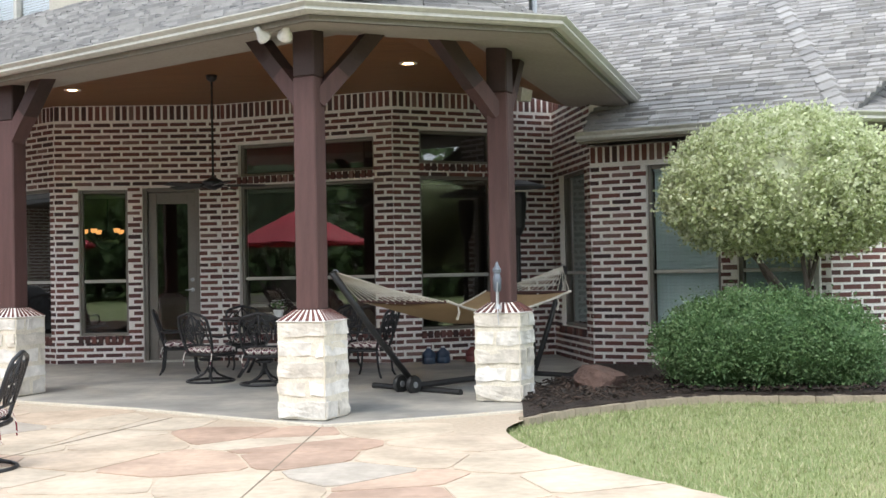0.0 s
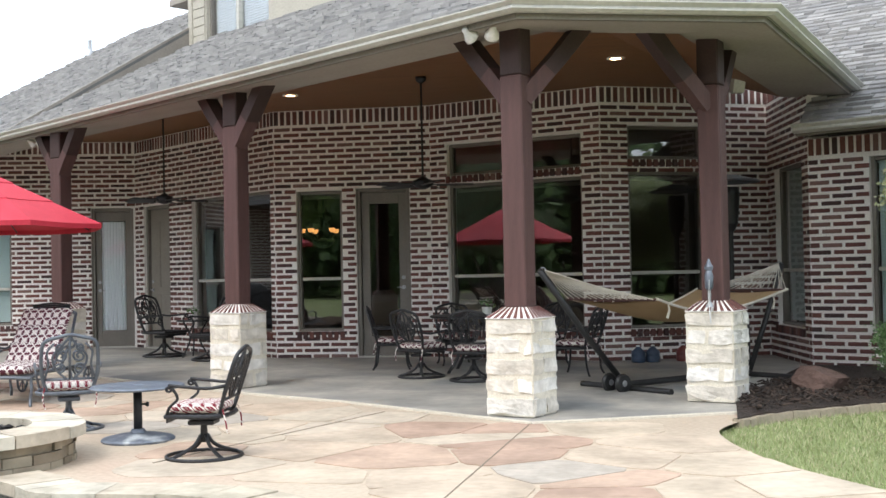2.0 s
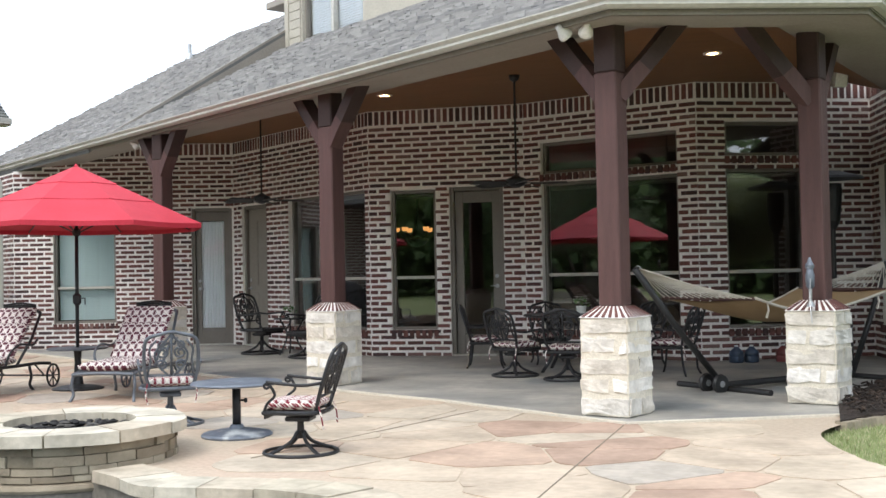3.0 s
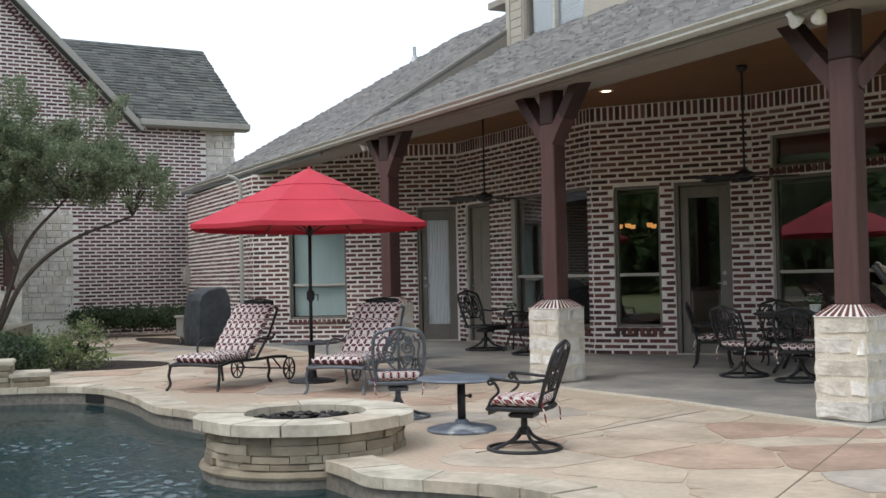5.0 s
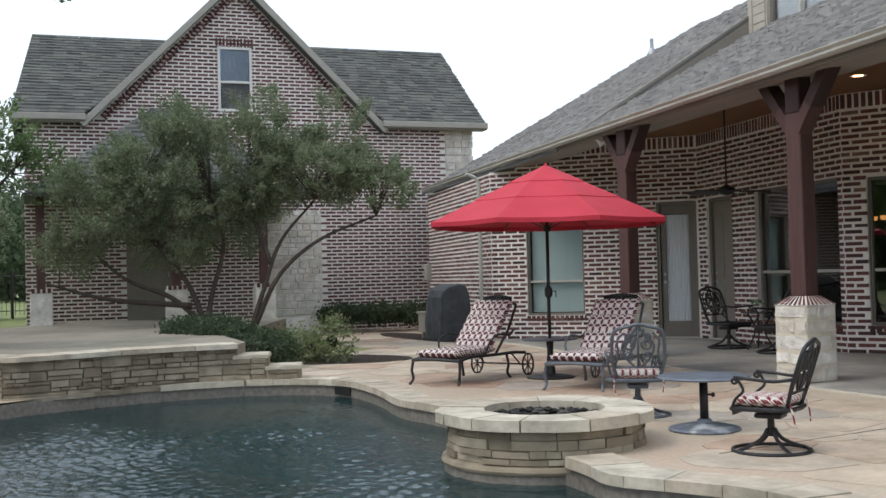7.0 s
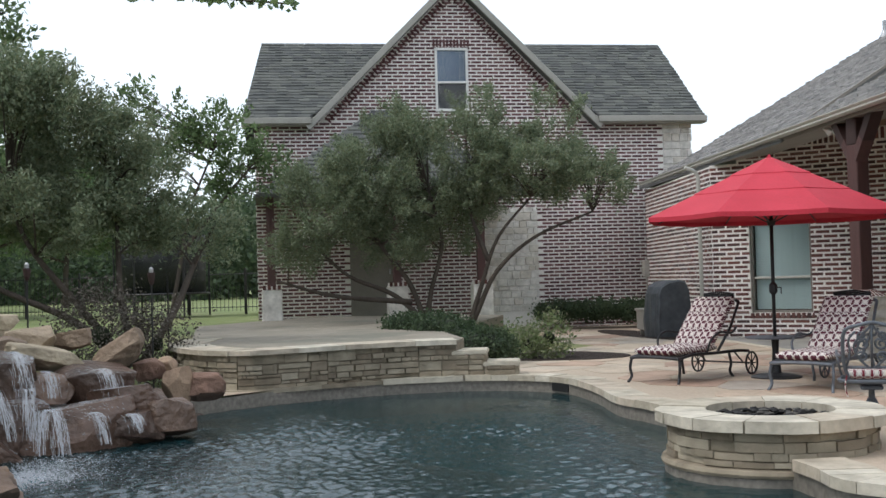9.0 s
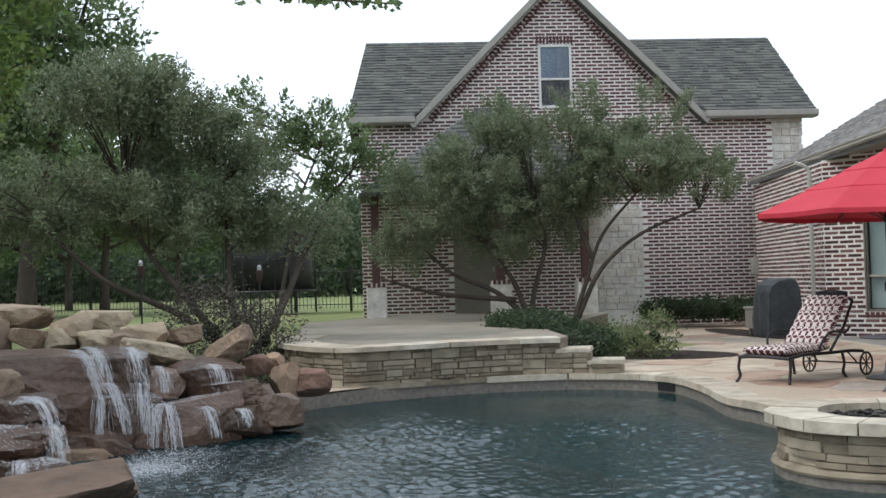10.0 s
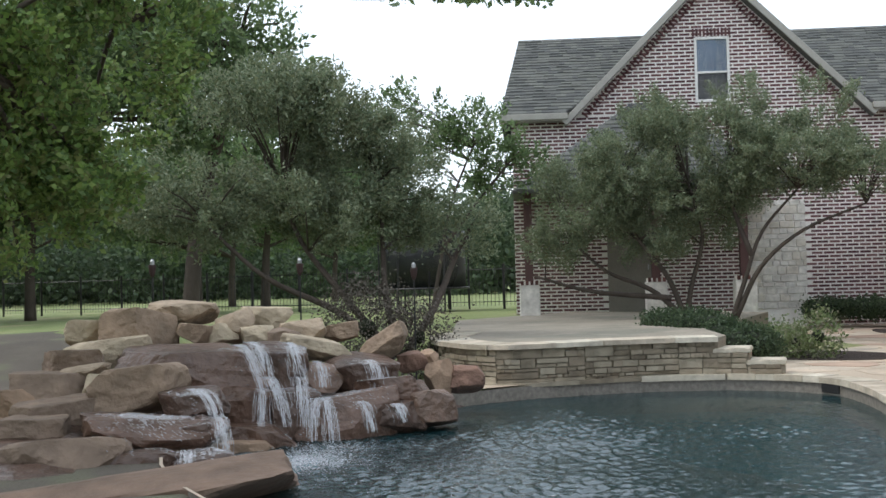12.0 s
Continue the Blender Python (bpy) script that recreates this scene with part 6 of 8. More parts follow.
part("ledge_band", Geo().lathe([(0.66, -0.11), (0.735, -0.11), (0.745, -0.09), (0.735, -0.065), (0.66, -0.05)], pose(PX, PY, 0), 48), LEDGE, pit)
a = 0.0
while a < 359:
    w = min(rr.uniform(24, 44), 360 - a)
    out, inn = [], []
    for i in range(6):
        t = radians(a + 0.5 + (w - 1.0) * i / 5)
        ro = 0.765 + 0.012 * math.sin(7 * t) + rr.uniform(-0.006, 0.006)
        out.append((PX + ro * math.cos(t), PY + ro * math.sin(t)))
        inn.append((PX + 0.43 * math.cos(t), PY + 0.43 * math.sin(t)))
    part("rim_stone", Geo().prism(out + inn[::-1], 0.175, 0.25 + rr.uniform(-0.003, 0.004)), COPING, pit)
    a += w
bowl = Geo()
bowl.add([(PX + r * math.cos(2 * math.pi * i / 40), PY + r * math.sin(2 * math.pi * i / 40), z) for r, z in ((0.434, 0.24), (0.42, 0.04)) for i in range(40)], [((i + 1) % 40, i, 40 + i, 40 + (i + 1) % 40) for i in range(40)])
part("bowl", bowl, LEDGE, pit)
part("burner_pan", Geo().lathe([(0.0, 0.13), (0.42, 0.13), (0.42, 0.04), (0.0, 0.04)], pose(PX, PY, 0), 36), BLACK, pit)
g = Geo()
for i in range(420):
    t, q = rr.uniform(0, 6.283), 0.4 * math.sqrt(rr.random())
    s = rr.uniform(0.022, 0.05)
    c = Vector((PX + q * math.cos(t), PY + q * math.sin(t), 0.15 + rr.uniform(0, 0.055)))
    p = [c + Vector(d) * s * rr.uniform(0.7, 1.2) for d in ((1, 0.2, 0.1), (-1, 0.1, 0.2), (0.1, 1, 0), (-0.2, -1, 0.1), (0.2, 0, 0.45), (0, 0, -0.6))]
    g.add(p, [(0, 2, 4), (2, 1, 4), (1, 3, 4), (3, 0, 4), (2, 0, 5), (1, 2, 5), (3, 1, 5), (0, 3, 5)])
tagged(part("lava_rock", g, EMBER, pit, "broken black lava rock"), kind="stuff")

# ---- raised terrace with its ledgestone wall and steps ----
TZ = 0.45
TERRACE_TOP = surf("terrace_paving", (0.22, 0.195, 0.15), (0.31, 0.275, 0.22), 1.6, 0.9, 0.5, 14, spots=(0.19, 0.18, 0.14), dist=0.02)
FRONT = smooth_line([(-14.4, 7.5, 0), (-13.4, 6.75, 0), (-12.3, 6.35, 0), (-11.25, 6.38, 0), (-11.03, 7.0, 0), (-10.9, 7.8, 0), (-10.68, 8.5, 0), (-10.38, 8.95, 0)], 8)
ter = thing("terrace", "raised flagstone terrace behind a tan ledgestone wall", "terrace", kind="structure")
BACK = [(-10.75, 9.4), (-12.2, 10.3), (-16.5, 15.5), (-21, 14.0), (-19, 10)]
part("terrace_fill", Geo().prism([(q.x, q.y) for q in FRONT] + BACK, -0.3, TZ - 0.045), LEDGE_JOINT, ter)
part("terrace_top", Geo().prism([(q.x, q.y) for q in FRONT] + BACK, TZ - 0.04, TZ - 0.005), TERRACE_TOP, ter, "worn grey-tan flagstone paving")
rr = random.Random(23)
cum = [0.0]
for a, b in zip(FRONT[:-1], FRONT[1:]):
    cum.append(cum[-1] + (b - a).length)


def along(s):
    s = max(0.0, min(cum[-1] - 1e-6, s))
    i = max(k for k in range(len(cum) - 1) if cum[k] <= s)
    t = (s - cum[i]) / (cum[i + 1] - cum[i])
    q, d = FRONT[i].lerp(FRONT[i + 1], t), (FRONT[i + 1] - FRONT[i]).normalized()
    return q, Vector((d.y, -d.x, 0))


def ledge(s0, s1, z0, z1):
    """One rough-cut stone of the wall between two lengths and two heights."""
    push = rr.uniform(0.015, 0.055)
    pts = [along(s0 + 0.006 + (s1 - s0 - 0.012) * i / 3) for i in range(4)]
    ring = [(q + n * (push + rr.uniform(-0.007, 0.007))) for q, n in pts] + [(q - n * 0.08) for q, n in pts[::-1]]
    part("ledge_stone", Geo().prism([(q.x, q.y) for q in ring], z0 + 0.005, z1 - rr.uniform(0.004, 0.01)), LEDGE, ter)


def random_courses(s0, s1, z0, z1, deep=0):
    """Splits a stretch of wall again and again into stones of mixed sizes."""
    w, h = s1 - s0, z1 - z0
    if h > 0.135 or (h > 0.09 and rr.random() < 0.45):
        m = z0 + h * rr.choice((0.33, 0.42, 0.5, 0.6, 0.67))
        random_courses(s0, s1, z0, m, deep + 1)
        random_courses(s0, s1, m, z1, deep + 1)
    elif w > 7.5 * h or (w > 3.2 * h and rr.random() < 0.6):
        m = s0 + w * rr.uniform(0.3, 0.7)
        random_courses(s0, m, z0, z1, deep + 1)
        random_courses(m, s1, z0, z1, deep + 1)
    else:
        ledge(s0, s1, z0, z1)


s = 0.0
while s < cum[-1] - 0.1:
    w = min(rr.uniform(0.7, 1.5), cum[-1] - s)
    m = rr.uniform(0.1, 0.24)
    random_courses(s, s + w, -0.03, m)
    random_courses(s + 0.0, s + w, m, 0.402)
    s += w
for s in [0.45 * i for i in range(int(cum[-1] / 0.45) + 1)]:
    pts = [along(s + 0.45 * i / 3) for i in range(4)]
    ring = [(q + n * (0.1 + rr.uniform(-0.005, 0.005))) for q, n in pts] + [(q - n * 0.05) for q, n in pts[::-1]]
    part("base_stone", Geo().prism([(q.x, q.y) for q in ring], -0.035, 0.012), LEDGE, ter)
z = -0.3
while z < -0.05:
    s = rr.uniform(-0.2, 0)
    while s < cum[-1]:
        w = rr.uniform(0.3, 0.7)
        ledge(max(0, s), min(s + w, cum[-1]), z, z + 0.09)
        s += w
    z += 0.09
s = 0.0
while s < cum[-1]:
    w = rr.uniform(0.5, 0.95)
    e = min(s + w, cum[-1])
    pts = [along(s + 0.004 + (e - s - 0.008) * i / 4) for i in range(5)]
    ring = [(q + n * (0.085 + rr.uniform(-0.01, 0.01))) for q, n in pts] + [(q - n * 0.42) for q, n in pts[::-1]]
    part("cap_stone", Geo().prism([(q.x, q.y) for q in ring], TZ - 0.05, TZ + 0.004 + rr.uniform(0, 0.006)), COPING, ter)
    s += w
for i, (x, y, zt) in enumerate(((-10.44, 9.23, 0.31), (-10.15, 9.49, 0.17))):
    body = part("step", Geo().box(pose(x, y, zt / 2 - 0.03, 0, 0, 45), 0.42, 0.5, zt - 0.03, 0.01), LEDGE, ter)
    zc = 0.02
    while zc < zt - 0.07:
        for sx in (-0.09, 0.09):
            part("ledge_stone", Geo().box(pose(x, y, zc + 0.03, 0, 0, 45) @ pose(sx + rr.uniform(-0.01, 0.01), -0.25, 0), 0.172, 0.06, 0.058, 0.008), LEDGE, body)
        zc += 0.064
    me = rough_box(0.44, 0.56, 0.055, i + 77, 0.012, 0.005)
    me.materials.append(COPING)
    part("tread", me, None, body, at=pose(x, y, zt - 0.015, 0, 0, 45))
# solid black block; the dark of the skimmer recess is its paint
part("spillway", Geo().box(pose(-9.12, 9.52, -0.09, 0, 0, -8), 0.3, 0.16, 0.11, 0.004), BLACK, pool, "black block standing in for the skimmer's shaded mouth")


# ---- boulders and waterfall ----
def boulder(at, sx, sy, sz, seed, mat, label, flat=0.0):
    """A weathered rock: a chipped, faceted lump, flattened on top by flat."""
    bm = bmesh.new()
    bmesh.ops.create_icosphere(bm, subdivisions=4, radius=1.0)
    off = Vector((seed * 7.3, seed * 1.9, seed * 4.1))
    rk = random.Random(seed * 31)
    cuts = []
    for i in range(13):
        d = Vector((rk.gauss(0, 1), rk.gauss(0, 1), rk.gauss(0, 0.6))).normalized()
        cuts.append((d, rk.uniform(0.74, 1.02)))
    cuts.append((Vector((rk.gauss(0, 0.12), rk.gauss(0, 0.12), 1)).normalized(), 0.84 - 0.25 * flat))
    for v in bm.verts:
        p = v.co.copy()
        m = max(abs(p.x), abs(p.y), abs(p.z))
        p = p.lerp(p / m, 0.75) * (1 + 0.12 * noise.noise(p * 1.2 + off))
        for d, far_ in cuts:
            over = p.dot(d) - far_
            if over > 0:
                p -= d * over * 0.94
        p *= 1 + 0.035 * noise.noise(p * 3.5 + off) + 0.025 * noise.noise(p * 9 + off)
        v.co = Vector((p.x * sx / 2, p.y * sy / 2, p.z * sz / 2))
    me = bpy.data.meshes.new("boulder")
    bm.to_mesh(me)
    bm.free()
    me.materials.append(mat)
    ob = new("boulder", me)
    ob.matrix_basis = at
    return tagged(ob, label, "boulder", "waterfall boulders")


DRY, WET = "tan weathered boulder stacked on the waterfall", "wet brown rock ledge of the waterfall"
TOPS = [(-11.25, 2.82, 0.96, 0.61, 0.21, 0), (-11.06, 2.3, 0.79, 0.71, 0.38, -8), (-11.44, 1.93, 0.78, 0.41, 0.25, 0), (-10.82, 1.99, 0.61, 0.86, 0.25, 0), (-10.28, 1.6, 0.56, 0.5, 0.22, 0), (-9.97, 1.62, 0.5, 0.43, 0.12, 4), (-9.39, 2.01, 0.38, 0.8, 0.37, 14), (-9.65, 1.72, 0.37, 0.31, 0.26, 0), (-9.91, 1.35, 0.37, 0.68, 0.3, 0), (-9.4, 1.37, 0.2, 0.72, 0.28, 5), (-9.14, 1.06, 0.12, 0.58, 0.26, 0), (-10.83, 3.23, 0.81, 0.34, 0.27, 10)]
MORE = [(-11.12, 3.64, 0.88, 0.47, 0.2, 0), (-10.62, 3.87, 0.72, 0.44, 0.25, 8), (-10.77, 3.07, 0.74, 0.29, 0.17, 0), (-10.83, 2.85, 0.76, 0.35, 0.16, 0), (-10.67, 3.4, 0.74, 0.34, 0.15, 0), (-10.51, 3.58, 0.7, 0.34, 0.15, 5), (-10.77, 4.3, 0.71, 0.37, 0.16, 10), (-10.42, 4.62, 0.56, 0.56, 0.24, 24), (-10.3, 3.87, 0.58, 0.66, 0.19, -8), (-8.46, 1.2, -0.02, 0.95, 0.3, 6)]
FORE = [(-7.47, 1.43, -0.17, 2.14, 0.34, 8)]
SMALL = [(-10.47, 4.98, 0.39, 0.28, 0.18, 10), (-10.59, 5.22, 0.38, 0.21, 0.18, 0), (-10.18, 5.13, 0.23, 0.26, 0.31, 0), (-10.14, 5.42, 0.21, 0.36, 0.25, -6), (-9.3, 2.76, -0.2, 0.59, 0.24, 0), (-9.84, 1.08, 0.26, 0.6, 0.25, 0)]
LEDGES = [(-10.16, 2.67, 0.48, 1.3, 0.41, -3), (-9.96, 3.32, 0.42, 0.61, 0.53, 0), (-9.78, 2.89, 0.16, 0.77, 0.37, 0), (-9.48, 2.87, -0.12, 0.8, 0.3, 0), (-9.93, 3.7, 0.34, 0.51, 0.29, 0), (-9.95, 4.19, 0.33, 0.68, 0.35, 0), (-9.55, 3.85, 0.0, 0.96, 0.44, 6), (-9.66, 4.36, 0.21, 0.61, 0.22, 4), (-9.44, 4.61, 0.04, 0.56, 0.32, 8), (-9.48, 4.27, -0.01, 0.6, 0.29, 0), (-9.72, 3.42, 0.09, 0.6, 0.45, 0)]
LOWER = [(-8.69, 1.92, 0.09, 1.05, 0.3, 0), (-8.43, 1.72, -0.08, 0.84, 0.24, 0), (-8.13, 2.12, -0.12, 0.49, 0.25, 8), (-8.54, 2.14, 0.07, 0.4, 0.26, 0), (-8.91, 2.31, 0.27, 0.49, 0.25, 0), (-8.15, 2.42, -0.21, 0.51, 0.17, 10)]
k = 0
for group, mat, lab in ((TOPS, BOULDER, DRY), (MORE, BOULDER, DRY), (FORE, FORE_ROCK, "long reddish-brown slab of rock at the pool edge"), (SMALL, RED_BOULDER, "reddish-brown boulder at the foot of the waterfall"), (LEDGES, WETROCK, WET), (LOWER, WETROCK, WET)):
    for x, y, z, w, h, tilt in group:
        k += 1
        turn = math.degrees(math.atan2(y, x)) + 90
        deep = 0.7 * w if w > 0.7 else 0.95 * w
        boulder(pose(x, y, z, random.Random(k).uniform(-4, 8), tilt + random.Random(k + 50).uniform(-3, 3), turn + random.Random(k + 9).uniform(-10, 10)), w * 1.12, deep * 1.1, h * 1.3, k, mat, lab, 0.7 if mat is WETROCK else 0.3)
# mound of packed rubble that carries the upper rocks
bm = bmesh.new()
bmesh.ops.create_grid(bm, x_segments=40, y_segments=40, size=1)
spine = [Vector((-7.3, 0.9)), Vector((-8.9, 1.0)), Vector((-10.6, 2.0)), Vector((-11.2, 3.4)), Vector((-11.5, 5.2))]
tops = [-0.1, 0.1, 0.5, 0.52, 0.15]
for v in bm.verts:
    p = Vector((-9.6 + v.co.x * 3.2, 3.0 + v.co.y * 3.6))
    best = 0.0
    for i in range(4):
        a, b = spine[i], spine[i + 1]
        t = max(0, min(1, (p - a).dot(b - a) / (b - a).length_squared))
        d = (p - a.lerp(b, t)).length
        best = max(best, (tops[i] + (tops[i + 1] - tops[i]) * t + 0.5) * max(0, 1 - (d / 1.25) ** 2))
    v.co = Vector((p.x, p.y, -0.5 + best + 0.05 * noise.noise(Vector((p.x * 4, p.y * 4, 0)))))
me = bpy.data.meshes.new("rock_mound")
bm.to_mesh(me)
bm.free()
me.materials.append(WETROCK)
me.polygons.foreach_set("use_smooth", [False] * len(me.polygons))
tagged(new("rock_mound", me), "packed dark rock mound under the waterfall boulders", "rocks", kind="structure")

SPRAY = bpy.data.materials.new("falling_water")
SPRAY.use_nodes = True
b = SPRAY.node_tree.nodes["Principled BSDF"]
b.inputs["Base Color"].default_value, b.inputs["Roughness"].default_value = (0.93, 0.95, 0.98, 1), 0.12
b.inputs["Alpha"].default_value = 0.3
FALLS = [(-9.73, 2.9, 0.68, -9.42, 3.04, 0.3), (-9.69, 3.03, 0.7, -9.45, 3.1, 0.4), (-9.42, 3.04, 0.3, -9.29, 2.97, -0.17), (-9.45, 3.1, 0.4, -9.27, 3.17, 0.01), (-9.54, 3.31, 0.69, -9.37, 3.36, 0.39), (-9.37, 3.36, 0.39, -9.26, 3.35, -0.0), (-9.64, 3.62, 0.5, -9.53, 3.64, 0.29)]
FALLS2 = [(-9.65, 4.14, 0.48, -9.47, 4.17, 0.22), (-8.66, 2.25, 0.41, -8.38, 2.34, 0.23), (-8.38, 2.34, 0.23, -8.18, 2.33, -0.02), (-9.29, 3.56, 0.2, -9.13, 3.57, -0.16), (-9.22, 3.88, 0.15, -9.09, 3.92, -0.09), (-9.32, 3.49, 0.2, -9.19, 3.41, -0.12), (-9.19, 4.19, 0.11, -9.07, 4.22, -0.03), (-8.05, 2.02, 0.03, -7.86, 1.97, -0.12)]
rr = random.Random(41)
fall = thing("waterfall", "thin white streams of water falling over the rocks", "waterfall", kind="stuff")
for x0, y0, z0, x1, y1, z1 in FALLS + FALLS2:
    g = Geo()
    for i in range(70):
        o = Vector((rr.gauss(0, 0.022), rr.gauss(0, 0.03), 0))
        a, b = Vector((x0, y0, z0)) + o, Vector((x1, y1, z1)) + o * 1.2
        c = Vector((a.x - (b.x - a.x) * 0.15, a.y - (b.y - a.y) * 0.15, a.z + 0.004))
        pts = [c, a]
        e0 = rr.uniform(-0.3, 0.8)
        e0, e1 = max(0, e0), min(1.05, max(0, e0) + rr.uniform(0.25, 0.7))
        for q in range(6):
            t = e0 + (e1 - e0) * q / 5
            pts.append(Vector((a.x + (b.x - a.x) * t ** 0.6, a.y + (b.y - a.y) * t ** 0.6, a.z + (b.z - a.z) * t ** 1.5)) + Vector((rr.gauss(0, 0.003), rr.gauss(0, 0.003), 0)))
        if e0 > 0.1:
            pts = pts[2:]
        g.tube(pts, [rr.uniform(0.0006, 0.003) for _ in pts], 4)
    part("stream", g, SPRAY, fall)
g = Geo()
# white flecks on the pool: foam, and sparkle modelled as specks
for cx_, cy_, sp, n_ in ((-8.3, 2.95, 0.36, 3600), (-8.8, 3.35, 0.34, 900), (-8.0, 2.5, 0.24, 1800), (-7.8, 3.2, 1.1, 700)):
    for i in range(n_):
        x, y = cx_ + rr.gauss(0, sp * 0.6), cy_ + rr.gauss(0, sp * 0.6)
        r = rr.uniform(0.002, 0.007)
        zc = WATER_Z + rr.uniform(0.0, 0.012)
        g.lathe([(r, zc), (r * 0.7, zc + r * 0.5), (0, zc + r * 0.7)], pose(x, y, 0), 5)
from mathutils.bvhtree import BVHTree
rv, rf = [], []
for ob in [o for o in bpy.data.objects if o.name.split(".")[0] == "boulder"]:
    k0 = len(rv)
    rv += [ob.matrix_basis @ v.co for v in ob.data.vertices]
    rf += [tuple(i + k0 for i in p.vertices) for p in ob.data.polygons]
rocks = BVHTree.FromPolygons(rv, rf)
# short white flecks on wet rock: splashes, and glints made as shapes
for cx_, cy_, sp, n_ in ((-8.6, 1.85, 0.32, 700), (-9.5, 3.5, 0.3, 420), (-9.5, 4.0, 0.3, 320), (-8.15, 2.2, 0.25, 420), (-9.85, 3.0, 0.14, 160), (-9.8, 3.45, 0.12, 120), (-8.75, 2.25, 0.14, 200)):
    for i in range(n_):
        x, y = cx_ + rr.gauss(0, sp * 0.55), cy_ + rr.gauss(0, sp * 0.55)
        hit = rocks.ray_cast(Vector((x, y, 2.0)), Vector((0, 0, -1)))
        if hit[0] is None or hit[0].z < WATER_Z or (cx_ > -8.7 and hit[0].z > 0.45):
            continue
        q, nr = hit[0], hit[1]
        down = Vector((0.75, 0.35, 0)) - nr * Vector((0.75, 0.35, 0)).dot(nr)
        ln = rr.uniform(0.006, 0.024)
        g.tube([q, q + down * ln + nr * 0.006, q + down * ln * 2 + nr * 0.003], [0.0015, rr.uniform(0.002, 0.0045), 0.001], 4)
part("foam", g, SPRAY, fall, "white foam and painted glints on water and rock")


# ---- far brick house ----
FP, FQ = Vector((-21.82, 13.02)), Vector((-16.5, 21.75))
fd = (FQ - FP).normalized()
FAT = Matrix.Translation((FP.x, FP.y, 0)) @ Matrix.Rotation(math.atan2(fd.y, fd.x), 4, "Z")
FL = (FQ - FP).length
FAR_BRICK = pieces("far_brick", [(0.15, 0.066, 0.07), (0.105, 0.048, 0.054), (0.175, 0.082, 0.084), (0.125, 0.056, 0.061), (0.215, 0.12, 0.12)], 0.9, 0.4, 40, scale=10)
FAR_BRICK_ONE = pieces("far_brick_single", [(0.13, 0.066, 0.07), (0.1, 0.052, 0.056), (0.16, 0.085, 0.085)], 0.9, 0.4, 40, island=False, scale=10)
FAR_TRIM = surf("far_trim_paint", (0.3, 0.29, 0.26), (0.37, 0.36, 0.32), 3, 0.6, 0.05, 40)
house = thing("brick_house", "two-storey red brick house with a steep front gable", "house", FAT)


FAR_COURSE, FAR_LONG = 0.0812, 0.262


def far_bricks(spans, z0, z1, gate=None):
    """Courses of joined bricks between s limits that may depend on height."""
    g, rr = Geo(), random.Random(z0 * 100)
    z, r = z0, 0
    while z < z1 - 0.03:
        a, b = spans(z + 0.04)
        s = FAR_LONG * math.floor(a / FAR_LONG) - (FAR_LONG / 2 if r % 2 else 0)
        while s < b:
            x0, x1 = max(a, s + 0.018), min(b, s + FAR_LONG - 0.018)
            cutout = 5.06 < z + 0.04 < 6.5
            for x0, x1 in (((x0, min(x1, 4.14)), (max(x0, 4.9), x1)) if cutout else ((x0, x1),)):
                if x1 - x0 < 0.03 or (gate and gate((x0 + x1) / 2, z + 0.04)):
                    continue
                c, e = z + 0.017, z + FAR_COURSE - 0.017
                g.add([(x0, -0.008, c), (x1, -0.008, c), (x1, -0.008, e), (x0, -0.008, e), (x0, 0.0, c), (x1, 0.0, c), (x1, 0.0, e), (x0, 0.0, e)], [(0, 1, 2, 3), (4, 0, 3, 7), (1, 5, 6, 2), (4, 5, 1, 0), (3, 2, 6, 7)])
            s += FAR_LONG
        z += FAR_COURSE
        r += 1
    return g


GL, GR, GP, EZ = 1.46, 7.7, (4.58, 8.05), 4.95
wall = part("wall", Geo().box(pose(FL / 2, 3.5, EZ / 2 - 0.1), FL, 7.0, EZ + 0.2).add([(GL, 0, EZ), (GR, 0, EZ), (GP[0], 0, GP[1]), (GL, 4, EZ), (GR, 4, EZ), (GP[0], 4, GP[1])], [(0, 1, 2), (5, 4, 3), (0, 2, 5, 3), (1, 4, 5, 2)]), MORTAR, house)
gate = lambda s, z: (4.98 < s < 6.45 and z < 2.75) or (s > 9.55 and z < 4.7) or (2.05 < s < 3.1 and z < 2.6)
tagged(part("brickwork", far_bricks(lambda z: (0, FL), -0.05, EZ - 0.1, gate), FAR_BRICK, wall), kind="stuff")
tagged(part("gable_brickwork", far_bricks(lambda z: (GL + 0.15 + (z - EZ) * (GP[0] - GL) / (GP[1] - EZ), GR - 0.15 - (z - EZ) * (GR - GP[0]) / (GP[1] - EZ)), EZ - 0.1, GP[1] - 0.2, gate), FAR_BRICK, wall), kind="stuff")
rr = random.Random(61)
for s0, s1, z0, z1, big in ((4.98, 6.45, 0.4, 2.75, 0.33), (9.55, FL + 0.05, 0.4, 4.7, 0.4)):
    z = z0
    while z < z1:
        h = rr.uniform(0.1, 0.2)
        s = s0
        while s < s1 - 0.05:
            w = min(rr.uniform(0.14, big + 0.05), s1 - s)
            part("stone", Geo().box(pose(s + w / 2, 0.0, min(z + h / 2, z1)), w - 0.012, 0.05 + rr.uniform(0, 0.03), h - 0.012, 0.01), LIMESTONE, wall)
            s += w
        z += h
